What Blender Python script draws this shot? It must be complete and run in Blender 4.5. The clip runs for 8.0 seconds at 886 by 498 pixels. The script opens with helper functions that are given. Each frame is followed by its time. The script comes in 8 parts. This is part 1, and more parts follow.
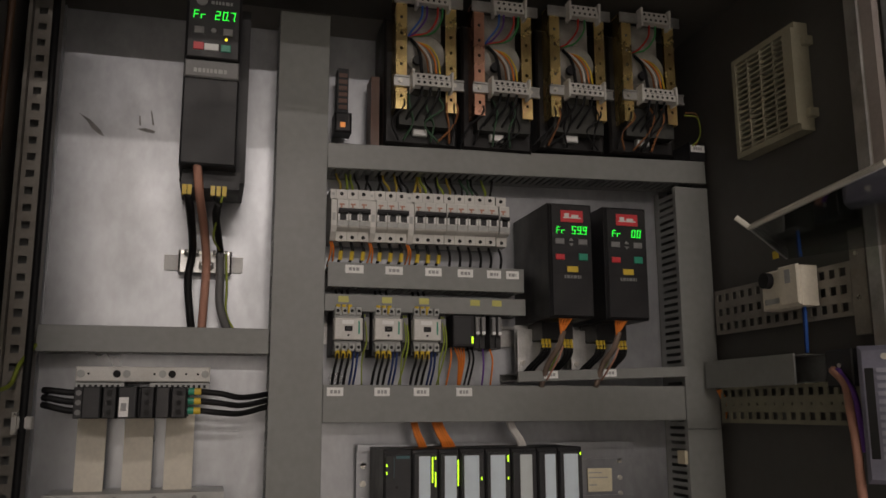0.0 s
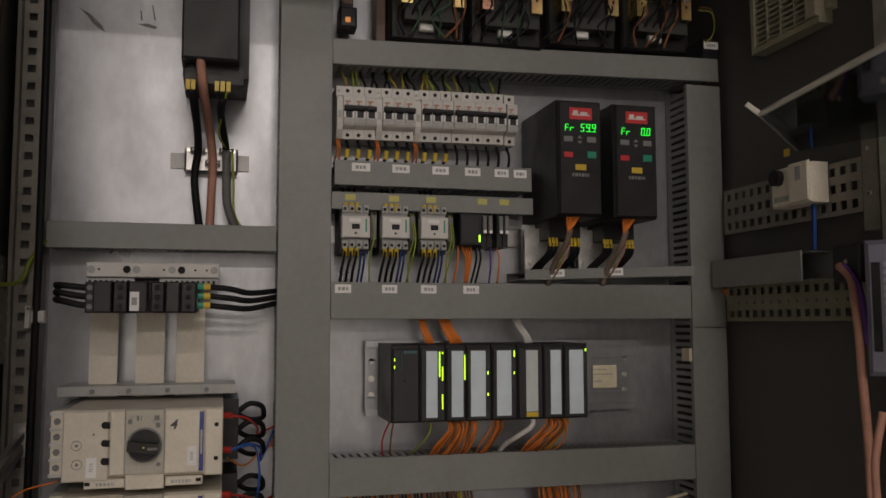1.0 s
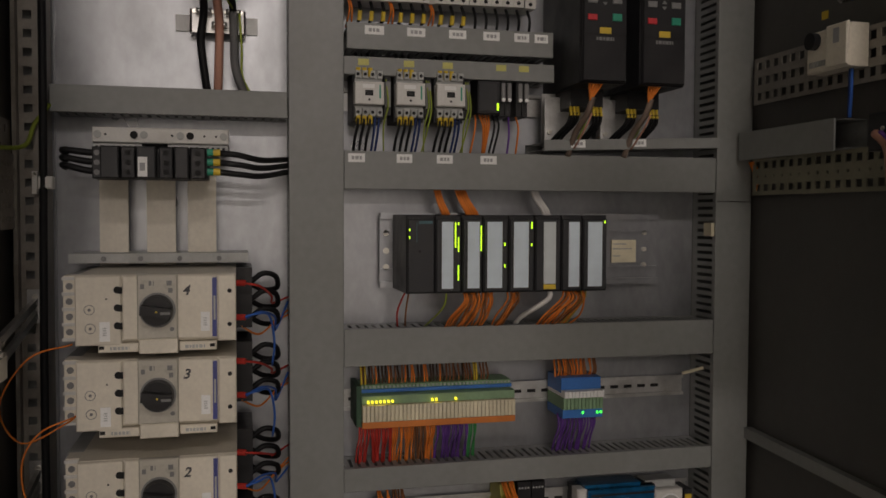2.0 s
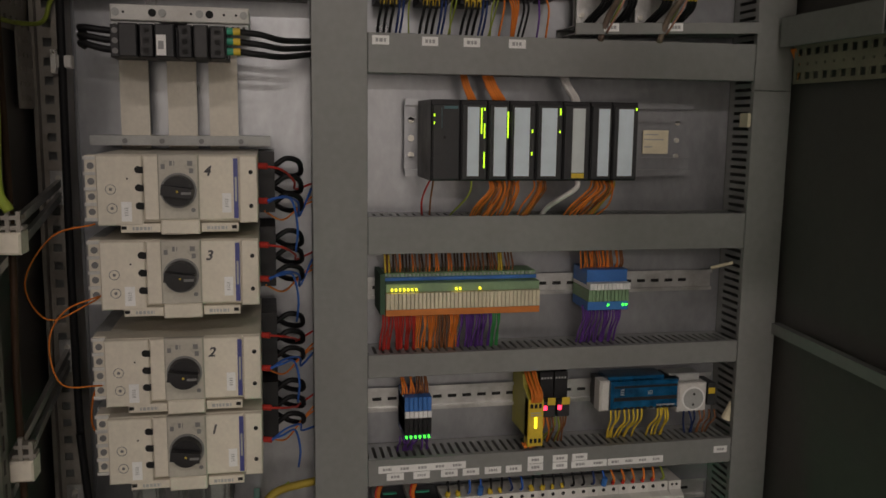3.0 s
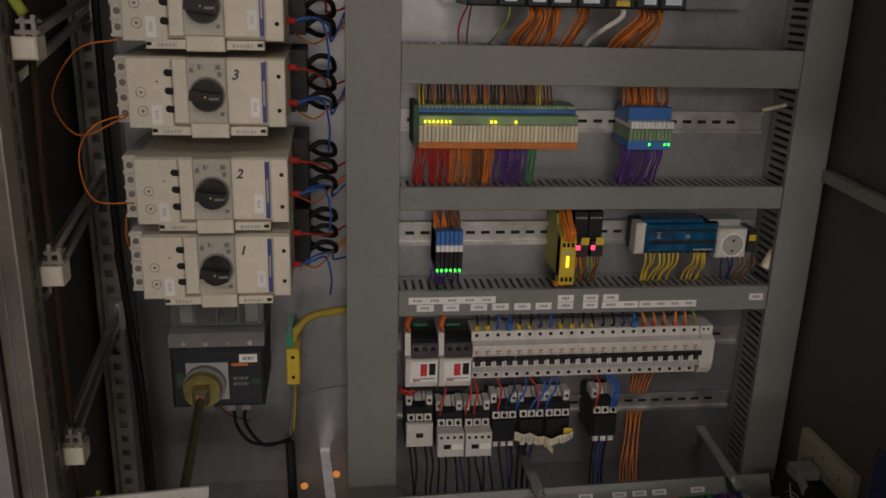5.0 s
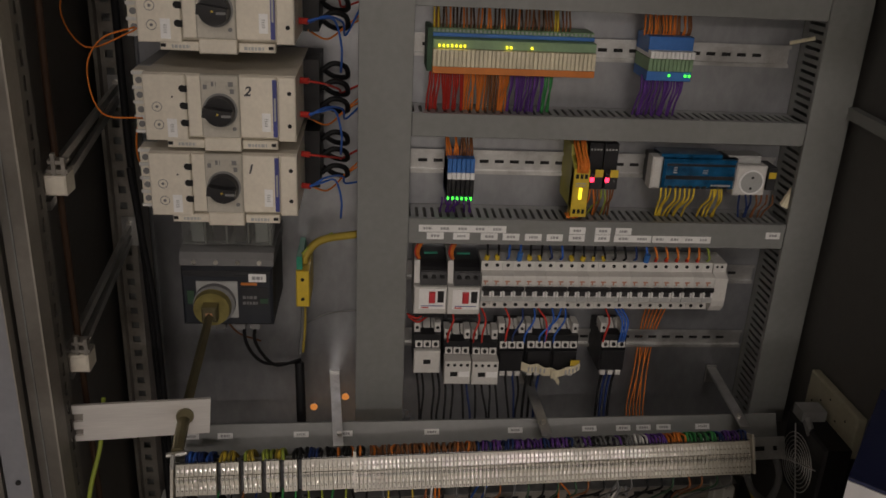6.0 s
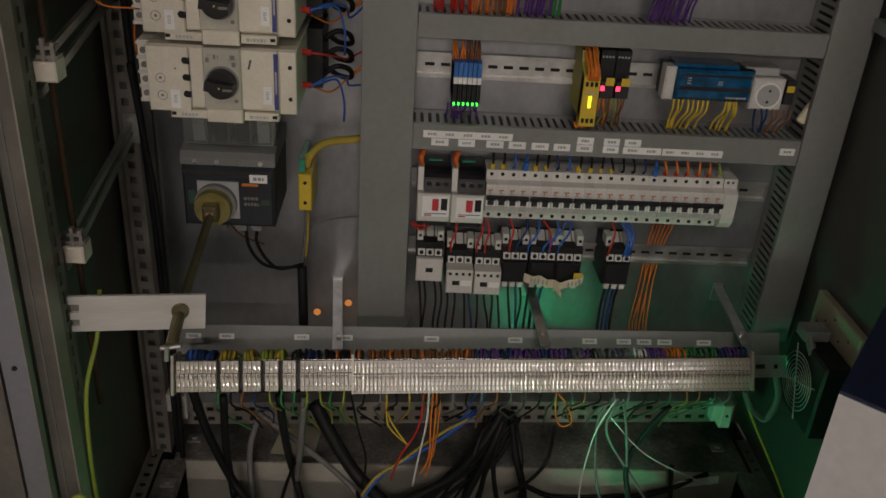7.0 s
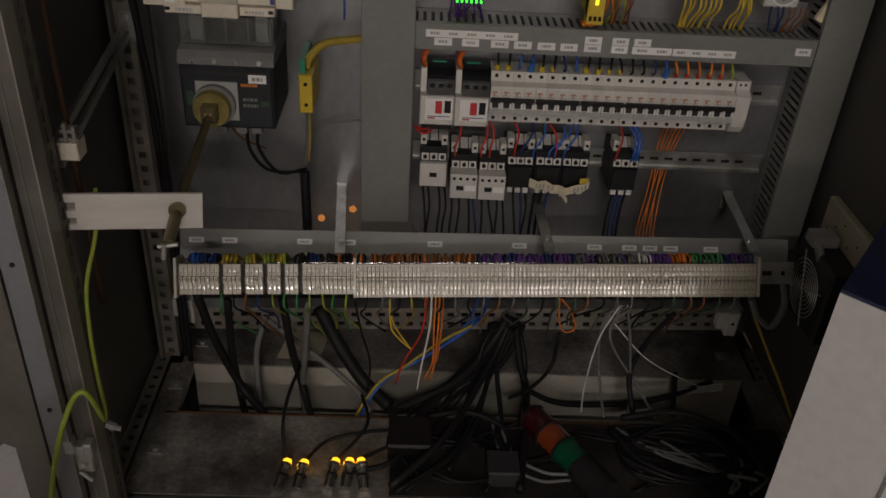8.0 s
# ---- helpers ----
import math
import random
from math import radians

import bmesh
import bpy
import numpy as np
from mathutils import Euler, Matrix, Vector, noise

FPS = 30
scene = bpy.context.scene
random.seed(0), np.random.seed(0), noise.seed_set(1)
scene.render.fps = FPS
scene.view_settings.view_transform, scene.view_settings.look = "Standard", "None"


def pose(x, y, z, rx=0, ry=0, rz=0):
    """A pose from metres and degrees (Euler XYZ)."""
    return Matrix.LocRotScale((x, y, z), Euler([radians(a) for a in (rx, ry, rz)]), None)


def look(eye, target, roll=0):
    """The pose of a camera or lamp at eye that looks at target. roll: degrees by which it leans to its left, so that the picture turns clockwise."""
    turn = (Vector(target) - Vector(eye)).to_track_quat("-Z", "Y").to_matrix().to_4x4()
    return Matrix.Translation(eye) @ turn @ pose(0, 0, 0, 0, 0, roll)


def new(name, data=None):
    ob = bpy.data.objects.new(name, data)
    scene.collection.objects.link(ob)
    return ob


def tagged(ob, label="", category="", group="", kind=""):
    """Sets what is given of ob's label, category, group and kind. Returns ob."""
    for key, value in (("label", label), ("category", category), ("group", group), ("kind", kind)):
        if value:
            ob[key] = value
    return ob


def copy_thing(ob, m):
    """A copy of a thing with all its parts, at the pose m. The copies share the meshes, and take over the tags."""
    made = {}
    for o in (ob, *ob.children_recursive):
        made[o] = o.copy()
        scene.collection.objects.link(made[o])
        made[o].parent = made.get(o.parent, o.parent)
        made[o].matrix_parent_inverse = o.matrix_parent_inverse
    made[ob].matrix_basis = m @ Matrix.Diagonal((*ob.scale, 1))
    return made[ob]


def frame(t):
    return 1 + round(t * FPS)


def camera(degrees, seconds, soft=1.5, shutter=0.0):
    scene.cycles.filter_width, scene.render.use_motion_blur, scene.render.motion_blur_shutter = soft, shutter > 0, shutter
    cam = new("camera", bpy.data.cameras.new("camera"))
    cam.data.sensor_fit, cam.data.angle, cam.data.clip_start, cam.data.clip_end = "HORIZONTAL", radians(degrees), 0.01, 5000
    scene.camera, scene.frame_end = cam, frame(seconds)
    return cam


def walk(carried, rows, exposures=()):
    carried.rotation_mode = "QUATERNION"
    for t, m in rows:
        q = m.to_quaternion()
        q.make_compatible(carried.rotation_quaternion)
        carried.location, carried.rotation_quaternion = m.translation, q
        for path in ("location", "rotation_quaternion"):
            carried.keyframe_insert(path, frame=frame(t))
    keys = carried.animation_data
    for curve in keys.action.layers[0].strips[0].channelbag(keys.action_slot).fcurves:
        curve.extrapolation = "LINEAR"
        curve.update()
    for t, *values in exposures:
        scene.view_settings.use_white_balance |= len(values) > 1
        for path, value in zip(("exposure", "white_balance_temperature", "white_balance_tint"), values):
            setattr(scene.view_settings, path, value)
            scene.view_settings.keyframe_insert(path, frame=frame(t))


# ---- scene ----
cam = camera(54.3, 8.0, 1.6)
PATH = [
    (0, (-0.17, -1.326, 1.453), (0.344, 0.572, 1.819), -0.2),
    (0.5, (-0.17, -1.334, 1.445), (0.337, 0.578, 1.739), -0.1),
    (1, (-0.164, -1.321, 1.429), (0.334, 0.609, 1.598), -0.1),
    (1.5, (-0.16, -1.304, 1.414), (0.327, 0.635, 1.456), -0.0),
    (1.7, (-0.158, -1.296, 1.407), (0.321, 0.646, 1.4), 0.1),
    (3, (-0.142, -1.27, 1.365), (0.249, 0.67, 1.073), 0.7),
    (3.4, (-0.134, -1.266, 1.353), (0.217, 0.669, 0.99), 1.1),
    (3.5, (-0.133, -1.261, 1.354), (0.208, 0.67, 0.963), 1.1),
    (4, (-0.12, -1.264, 1.343), (0.175, 0.657, 0.872), 1.2),
    (4.5, (-0.112, -1.263, 1.333), (0.165, 0.642, 0.789), 1.4),
    (6, (-0.059, -1.271, 1.307), (0.108, 0.577, 0.56), 2.8),
    (6.5, (-0.041, -1.27, 1.295), (0.095, 0.546, 0.469), 3.6),
    (7, (-0.025, -1.269, 1.28), (0.092, 0.507, 0.369), 3.9),
    (7.5, (-0.012, -1.269, 1.266), (0.089, 0.462, 0.271), 3.9),
    (8, (0.001, -1.269, 1.252), (0.082, 0.417, 0.179), 3.6),
]
walk(cam, [(t, look(eye, target, roll)) for t, eye, target, roll in PATH], [(0.0, 0.0), (1.0, -0.08), (1.6, -0.2), (3.0, -0.1), (4.0, -0.06), (6.0, -0.12), (7.0, -0.16), (8.0, -0.32)])

# ---- light ----
world = bpy.data.worlds.new("room_air")
world.use_nodes = True
world.node_tree.nodes["Background"].inputs[0].default_value = (0.8, 0.9, 1.0, 1)
world.node_tree.nodes["Background"].inputs[1].default_value = 0.02
scene.world = world
scene.view_settings.exposure = 0.0
TUBES = [((0.0, -6.05), 95.0), ((0.9, -13.5), 360.0), ((-1.3, -13.5), 330.0)]   # ceiling tubes: place and watts


def ceiling_lamp(x, y, watts):
    d = bpy.data.lights.new("ceiling_tube", "AREA")
    d.shape, d.size, d.size_y, d.energy, d.color = "RECTANGLE", 1.9, 0.16, watts, (1.0, 0.885, 0.82)
    new("ceiling_tube", d).matrix_world = pose(x, y, 4.955, 0, 0, 0)


for (lx, ly), w in TUBES:
    ceiling_lamp(lx, ly, w)


# ---- materials ----
def material(name, rgb, rough=0.5, metal=0.0, vary=0.14, scale=18.0, grain=0.05, dirt=None, amount=0.35, bump=0.04, stretch=(1, 1, 1), shift=0.0, alpha=1.0, coat=0.0, spec=0.5):
    """Colour with blotches and fine grain, uneven gloss, fine relief; dirt is a colour that lies on it in patches."""
    m = bpy.data.materials.new(name)
    m.use_nodes = True
    n, l = m.node_tree.nodes, m.node_tree.links
    b = n["Principled BSDF"]
    tc, mp = n.new("ShaderNodeTexCoord"), n.new("ShaderNodeMapping")
    mp.inputs["Scale"].default_value = stretch
    l.new(tc.outputs["Object"], mp.inputs["Vector"])
    big, fine = n.new("ShaderNodeTexNoise"), n.new("ShaderNodeTexNoise")
    big.inputs["Scale"].default_value, big.inputs["Detail"].default_value = scale, 4
    fine.inputs["Scale"].default_value, fine.inputs["Detail"].default_value = scale * 14, 3
    for t in (big, fine):
        l.new(mp.outputs[0], t.inputs["Vector"])
    ramp = n.new("ShaderNodeMapRange")
    ramp.inputs[1].default_value, ramp.inputs[2].default_value = 0.3, 0.7
    ramp.inputs[3].default_value, ramp.inputs[4].default_value = 1 - vary, 1 + vary
    l.new(big.outputs["Fac"], ramp.inputs[0])
    ramp2 = n.new("ShaderNodeMapRange")
    ramp2.inputs[1].default_value, ramp2.inputs[2].default_value = 0.3, 0.7
    ramp2.inputs[3].default_value, ramp2.inputs[4].default_value = 1 - grain, 1 + grain
    l.new(fine.outputs["Fac"], ramp2.inputs[0])
    mul = n.new("ShaderNodeMath")
    mul.operation = "MULTIPLY"
    l.new(ramp.outputs[0], mul.inputs[0])
    l.new(ramp2.outputs[0], mul.inputs[1])
    col = n.new("ShaderNodeVectorMath")
    col.operation = "SCALE"
    col.inputs[0].default_value = rgb
    l.new(mul.outputs[0], col.inputs["Scale"])
    out = col.outputs[0]
    if shift:
        info = n.new("ShaderNodeObjectInfo")
        r3 = n.new("ShaderNodeMapRange")
        r3.inputs[3].default_value, r3.inputs[4].default_value = 1 - shift, 1 + shift
        l.new(info.outputs["Random"], r3.inputs[0])
        c2 = n.new("ShaderNodeVectorMath")
        c2.operation = "SCALE"
        l.new(out, c2.inputs[0])
        l.new(r3.outputs[0], c2.inputs["Scale"])
        out = c2.outputs[0]
    if dirt:
        mask, mr, mix = n.new("ShaderNodeTexNoise"), n.new("ShaderNodeMapRange"), n.new("ShaderNodeMix")
        mask.inputs["Scale"].default_value, mask.inputs["Detail"].default_value = scale * 0.7, 8
        mask.inputs["Roughness"].default_value = 0.7
        l.new(mp.outputs[0], mask.inputs["Vector"])
        mr.inputs[1].default_value, mr.inputs[2].default_value, mr.inputs[4].default_value = 0.48, 0.68, amount
        l.new(mask.outputs["Fac"], mr.inputs[0])
        mix.data_type = "RGBA"
        l.new(mr.outputs[0], mix.inputs[0])
        l.new(out, mix.inputs[6])
        mix.inputs[7].default_value = (*dirt, 1)
        out = mix.outputs[2]
    l.new(out, b.inputs["Base Color"])
    rr = n.new("ShaderNodeMapRange")
    rr.inputs[1].default_value, rr.inputs[2].default_value = 0.3, 0.7
    rr.inputs[3].default_value, rr.inputs[4].default_value = max(0.02, rough - 0.1), min(1, rough + 0.1)
    l.new(big.outputs["Fac"], rr.inputs[0])
    l.new(rr.outputs[0], b.inputs["Roughness"])
    b.inputs["Metallic"].default_value = metal
    b.inputs["Alpha"].default_value = alpha
    b.inputs["Coat Weight"].default_value = coat
    b.inputs["Specular IOR Level"].default_value = spec
    if bump:
        bp = n.new("ShaderNodeBump")
        bp.inputs["Strength"].default_value, bp.inputs["Distance"].default_value = bump, 0.002
        l.new(fine.outputs["Fac"], bp.inputs["Height"])
        l.new(bp.outputs[0], b.inputs["Normal"])
    return m


def glow(name, rgb, strength):
    m = bpy.data.materials.new(name)
    m.use_nodes = True
    b = m.node_tree.nodes["Principled BSDF"]
    b.inputs["Base Color"].default_value = (*[0.3 * c for c in rgb], 1)
    b.inputs["Emission Color"].default_value = (*rgb, 1)
    b.inputs["Emission Strength"].default_value = strength
    return m


def clear(name, rgb, rough=0.05, alpha=0.25):
    m = bpy.data.materials.new(name)
    m.use_nodes = True
    n, l = m.node_tree.nodes, m.node_tree.links
    n.remove(n["Principled BSDF"])
    g, t, mix, fr = n.new("ShaderNodeBsdfGlossy"), n.new("ShaderNodeBsdfTransparent"), n.new("ShaderNodeMixShader"), n.new("ShaderNodeFresnel")
    d, mix2 = n.new("ShaderNodeBsdfDiffuse"), n.new("ShaderNodeMixShader")
    noi, mr = n.new("ShaderNodeTexNoise"), n.new("ShaderNodeMapRange")
    noi.inputs["Scale"].default_value = 30
    mr.inputs[3].default_value, mr.inputs[4].default_value = alpha * 0.6, alpha * 1.4
    l.new(noi.outputs["Fac"], mr.inputs[0])
    g.inputs["Roughness"].default_value = rough
    d.inputs["Color"].default_value = (*rgb, 1)
    t.inputs["Color"].default_value = (0.93, 0.95, 0.94, 1)
    fr.inputs["IOR"].default_value = 1.5
    l.new(mr.outputs[0], mix2.inputs[0])
    l.new(t.outputs[0], mix2.inputs[1])
    l.new(d.outputs[0], mix2.inputs[2])
    l.new(fr.outputs[0], mix.inputs[0])
    l.new(mix2.outputs[0], mix.inputs[1])
    l.new(g.outputs[0], mix.inputs[2])
    l.new(mix.outputs[0], n["Material Output"].inputs["Surface"])
    return m


M = {}
M["duct"] = material("grey_pvc", (0.225, 0.232, 0.225), 0.42, vary=0.08, scale=6, dirt=(0.16, 0.15, 0.13), amount=0.22)
# darker, dirtier copy of the duct grey; shade of recesses is in the colour
M["ductdark"] = material("grey_pvc_shaded_inside", (0.17, 0.175, 0.17), 0.6, vary=0.12, scale=20, dirt=(0.08, 0.07, 0.06), amount=0.5)
M["galv"] = material("galvanised_sheet", (0.35, 0.36, 0.38), 0.37, 0.80, vary=0.16, scale=5, stretch=(1.2, 1, 0.7), grain=0.07, dirt=(0.22, 0.215, 0.21), amount=0.35, bump=0.05)
M["steel"] = material("zinc_plated_steel", (0.55, 0.55, 0.54), 0.38, 0.8, vary=0.2, scale=25, dirt=(0.2, 0.18, 0.15), amount=0.4)
M["post"] = material("perforated_steel", (0.30, 0.28, 0.25), 0.5, 0.4, vary=0.2, scale=16, dirt=(0.16, 0.13, 0.10), amount=0.5)
M["wall"] = material("painted_sheet_steel", (0.082, 0.079, 0.074), 0.45, vary=0.14, scale=4, dirt=(0.09, 0.08, 0.07), amount=0.5, bump=0.06)
# near-black that stands in for the shade inside gaps, slots and holes
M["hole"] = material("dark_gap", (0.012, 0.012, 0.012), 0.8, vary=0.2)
M["cream"] = material("cream_plastic", (0.74, 0.69, 0.585), 0.42, vary=0.07, scale=12, dirt=(0.45, 0.40, 0.32), amount=0.25, shift=0.04)
M["white"] = material("white_plastic", (0.66, 0.65, 0.62), 0.42, vary=0.07, scale=25, dirt=(0.42, 0.39, 0.34), amount=0.3, shift=0.05)
M["label"] = material("white_label", (0.86, 0.86, 0.85), 0.6, vary=0.03, scale=40, shift=0.05)
M["ink"] = material("faded_print", (0.36, 0.36, 0.37), 0.7)
M["pen"] = material("pen_ink", (0.07, 0.07, 0.075), 0.7)
M["black"] = material("black_plastic", (0.014, 0.014, 0.016), 0.45, vary=0.25, scale=22, dirt=(0.035, 0.032, 0.03), amount=0.4, spec=0.35)
M["charcoal"] = material("charcoal_plastic", (0.030, 0.031, 0.034), 0.5, vary=0.15, scale=14, dirt=(0.055, 0.05, 0.048), amount=0.35, spec=0.35)
M["slate"] = material("slate_plastic", (0.026, 0.030, 0.038), 0.5, vary=0.15, scale=14, dirt=(0.06, 0.058, 0.055), amount=0.3, spec=0.35)
M["grey"] = material("grey_plastic", (0.20, 0.20, 0.20), 0.5, vary=0.1, scale=20)
M["midgrey"] = material("light_grey_plastic", (0.42, 0.43, 0.42), 0.45, vary=0.1, scale=25, dirt=(0.25, 0.23, 0.2), amount=0.35, shift=0.06)
M["teal"] = material("petrol_plastic", (0.05, 0.13, 0.15), 0.4)
M["strip"] = material("pale_blue_card", (0.66, 0.76, 0.84), 0.5, vary=0.05, scale=60)
M["stripgrey"] = material("pale_grey_card", (0.58, 0.63, 0.64), 0.5, vary=0.06, scale=60)
M["yellow"] = material("yellow_plastic", (0.70, 0.50, 0.04), 0.4, vary=0.1, scale=25, dirt=(0.35, 0.27, 0.08), amount=0.3)
M["paleyellow"] = material("pale_yellow_card", (0.56, 0.53, 0.15), 0.55, vary=0.06, scale=40)
M["olive"] = material("dusty_yellow_plastic", (0.42, 0.38, 0.06), 0.5, vary=0.12, scale=25)
M["red"] = material("red_plastic", (0.60, 0.04, 0.05), 0.4)
M["redprint"] = material("faded_red_print", (0.46, 0.22, 0.15), 0.6, vary=0.2, scale=60)
M["green"] = material("green_plastic", (0.03, 0.30, 0.19), 0.4)
M["palegreen"] = material("green_terminal", (0.21, 0.33, 0.19), 0.5, shift=0.08)
M["ivory"] = material("ivory_terminal", (0.68, 0.62, 0.45), 0.5, shift=0.08)
M["orange"] = material("orange_plastic", (0.62, 0.19, 0.03), 0.45, shift=0.06)
M["blue"] = material("blue_plastic", (0.04, 0.16, 0.48), 0.42, shift=0.1)
M["cyan"] = material("clear_blue_cover", (0.010, 0.085, 0.19), 0.12, vary=0.5, scale=45, coat=1.0)
M["navy"] = material("navy_strip", (0.05, 0.06, 0.25), 0.4)
M["brass"] = material("yellow_zinc", (0.76, 0.58, 0.24), 0.28, 0.8, vary=0.25, scale=14, dirt=(0.62, 0.30, 0.22), amount=0.85)
M["copper"] = material("reddish_zinc", (0.68, 0.36, 0.25), 0.3, 0.8, vary=0.2, scale=14, dirt=(0.7, 0.5, 0.22), amount=0.6)
M["tin"] = material("tinned_wire", (0.7, 0.68, 0.62), 0.3, 0.9)
M["alu"] = material("brushed_aluminium", (0.82, 0.80, 0.78), 0.40, 0.7, vary=0.06, scale=8, stretch=(0.3, 1, 6))
M["paper"] = material("matt_white_card", (0.62, 0.61, 0.62), 0.55, vary=0.03, scale=5)
M["clearp"] = clear("clear_plastic", (0.7, 0.7, 0.68), 0.10, 0.10)
M["coupling"] = material("dull_yellow_zinc", (0.34, 0.29, 0.10), 0.4, 0.5, vary=0.3, scale=40)
M["shaft"] = material("dull_shaft_steel", (0.16, 0.14, 0.08), 0.45, 0.6, vary=0.25, scale=30)
M["smoke"] = clear("smoky_acrylic", (0.05, 0.06, 0.055), 0.04, 0.3)
M["dirtfloor"] = material("dirty_galvanised_floor", (0.30, 0.285, 0.265), 0.42, 0.45, vary=0.5, scale=9, grain=0.25, dirt=(0.05, 0.043, 0.036), amount=0.92, bump=0.25)
M["plinth"] = material("pale_plinth_paint", (0.46, 0.44, 0.38), 0.55, vary=0.12, scale=8, dirt=(0.2, 0.17, 0.13), amount=0.4)
M["concrete"] = material("concrete", (0.56, 0.55, 0.52), 0.8, vary=0.2, scale=3, dirt=(0.14, 0.13, 0.12), amount=0.5)
M["roomwall"] = material("room_plaster", (0.66, 0.65, 0.62), 0.8, vary=0.08, scale=2)
# for the added east wall, dark so that the mounting plate mirrors less light
M["darkwall"] = material("dark_reflection_wall", (0.10, 0.10, 0.105), 0.7, vary=0.12, scale=2)
M["violetgrey"] = material("violet_grey_plastic", (0.19, 0.19, 0.25), 0.45, vary=0.1, scale=20)
WIRE = {"black": (0.012, 0.012, 0.013), "orange": (0.72, 0.21, 0.035), "red": (0.50, 0.04, 0.03), "blue": (0.04, 0.13, 0.50), "navy": (0.02, 0.04, 0.14),
        "violet": (0.13, 0.05, 0.27), "yellow": (0.66, 0.48, 0.05), "earth": (0.30, 0.37, 0.055), "grey": (0.16, 0.16, 0.16), "white": (0.72, 0.70, 0.68),
        "pink": (0.50, 0.26, 0.19), "brown": (0.24, 0.10, 0.04), "rust": (0.06, 0.032, 0.018), "braid": (0.20, 0.15, 0.12), "green": (0.05, 0.26, 0.08), "darkgreen": (0.05, 0.10, 0.06), "darkyellow": (0.40, 0.30, 0.05)}
for k, c in WIRE.items():
    M["w_" + k] = material(k + "_insulation", c, 0.55, vary=0.12, scale=30, shift=0.12, spec=0.25)
M["led_green"] = glow("green_led", (0.06, 1.0, 0.04), 3.2)
M["led_lime"] = glow("lime_led", (0.55, 1.0, 0.02), 1.8)
M["led_yellow"] = glow("yellow_led", (1.0, 0.78, 0.03), 2.0)
M["led_red"] = glow("red_led", (1.0, 0.03, 0.08), 4.0)
M["led_amber"] = glow("amber_led", (1.0, 0.42, 0.015), 3.2)
# worn frame steel, its colour darkened for the shadow of the open door
M["frame"] = material("worn_shaded_frame", (0.14, 0.13, 0.115), 0.5, 0.2, vary=0.2, scale=10, dirt=(0.06, 0.05, 0.04), amount=0.5)
M["chrome"] = material("chrome", (0.6, 0.58, 0.55), 0.18, 0.95, vary=0.1, scale=40)
M["bluegrey"] = material("bluegrey_paint", (0.20, 0.205, 0.23), 0.45, vary=0.1, scale=8, dirt=(0.2, 0.19, 0.18), amount=0.3)
M["pinkseal"] = material("dusty_rubber", (0.33, 0.29, 0.27), 0.6, vary=0.1, scale=10)
M["rail2"] = material("olive_painted_rail", (0.22, 0.21, 0.15), 0.5, vary=0.15, scale=18)
M["ivoryd"] = material("yellowed_plastic", (0.33, 0.31, 0.23), 0.5, vary=0.1, scale=14, dirt=(0.25, 0.22, 0.15), amount=0.3)
M["midviolet"] = material("pale_violet_plastic", (0.30, 0.30, 0.37), 0.45)
M["bluegloss"] = material("glossy_dark_blue", (0.015, 0.02, 0.06), 0.08, vary=0.1, scale=3, coat=0.6)
M["redlens"] = material("dark_red_lens", (0.05, 0.006, 0.008), 0.15, coat=0.6)
M["orangelens"] = material("orange_lens", (0.20, 0.04, 0.012), 0.2, coat=0.6)
M["greenlens"] = clear("green_lens", (0.01, 0.16, 0.08), 0.15, 0.45)
# near-black for the added sheet that darkens the floor
M["rubber"] = material("dark_floor_shade", (0.026, 0.023, 0.021), 0.75, vary=0.35, scale=14, dirt=(0.065, 0.055, 0.05), amount=0.5, spec=0.2)
M["flash"] = glow("green_flash", (0.02, 1.0, 0.38), 430.0)
M["led_dim"] = glow("orange_lamp_and_glow", (1.0, 0.35, 0.08), 0.5)
M["brownp"] = material("brown_plastic", (0.13, 0.07, 0.05), 0.5)
M["seg"] = glow("green_segments", (0.03, 1.0, 0.06), 1.2)


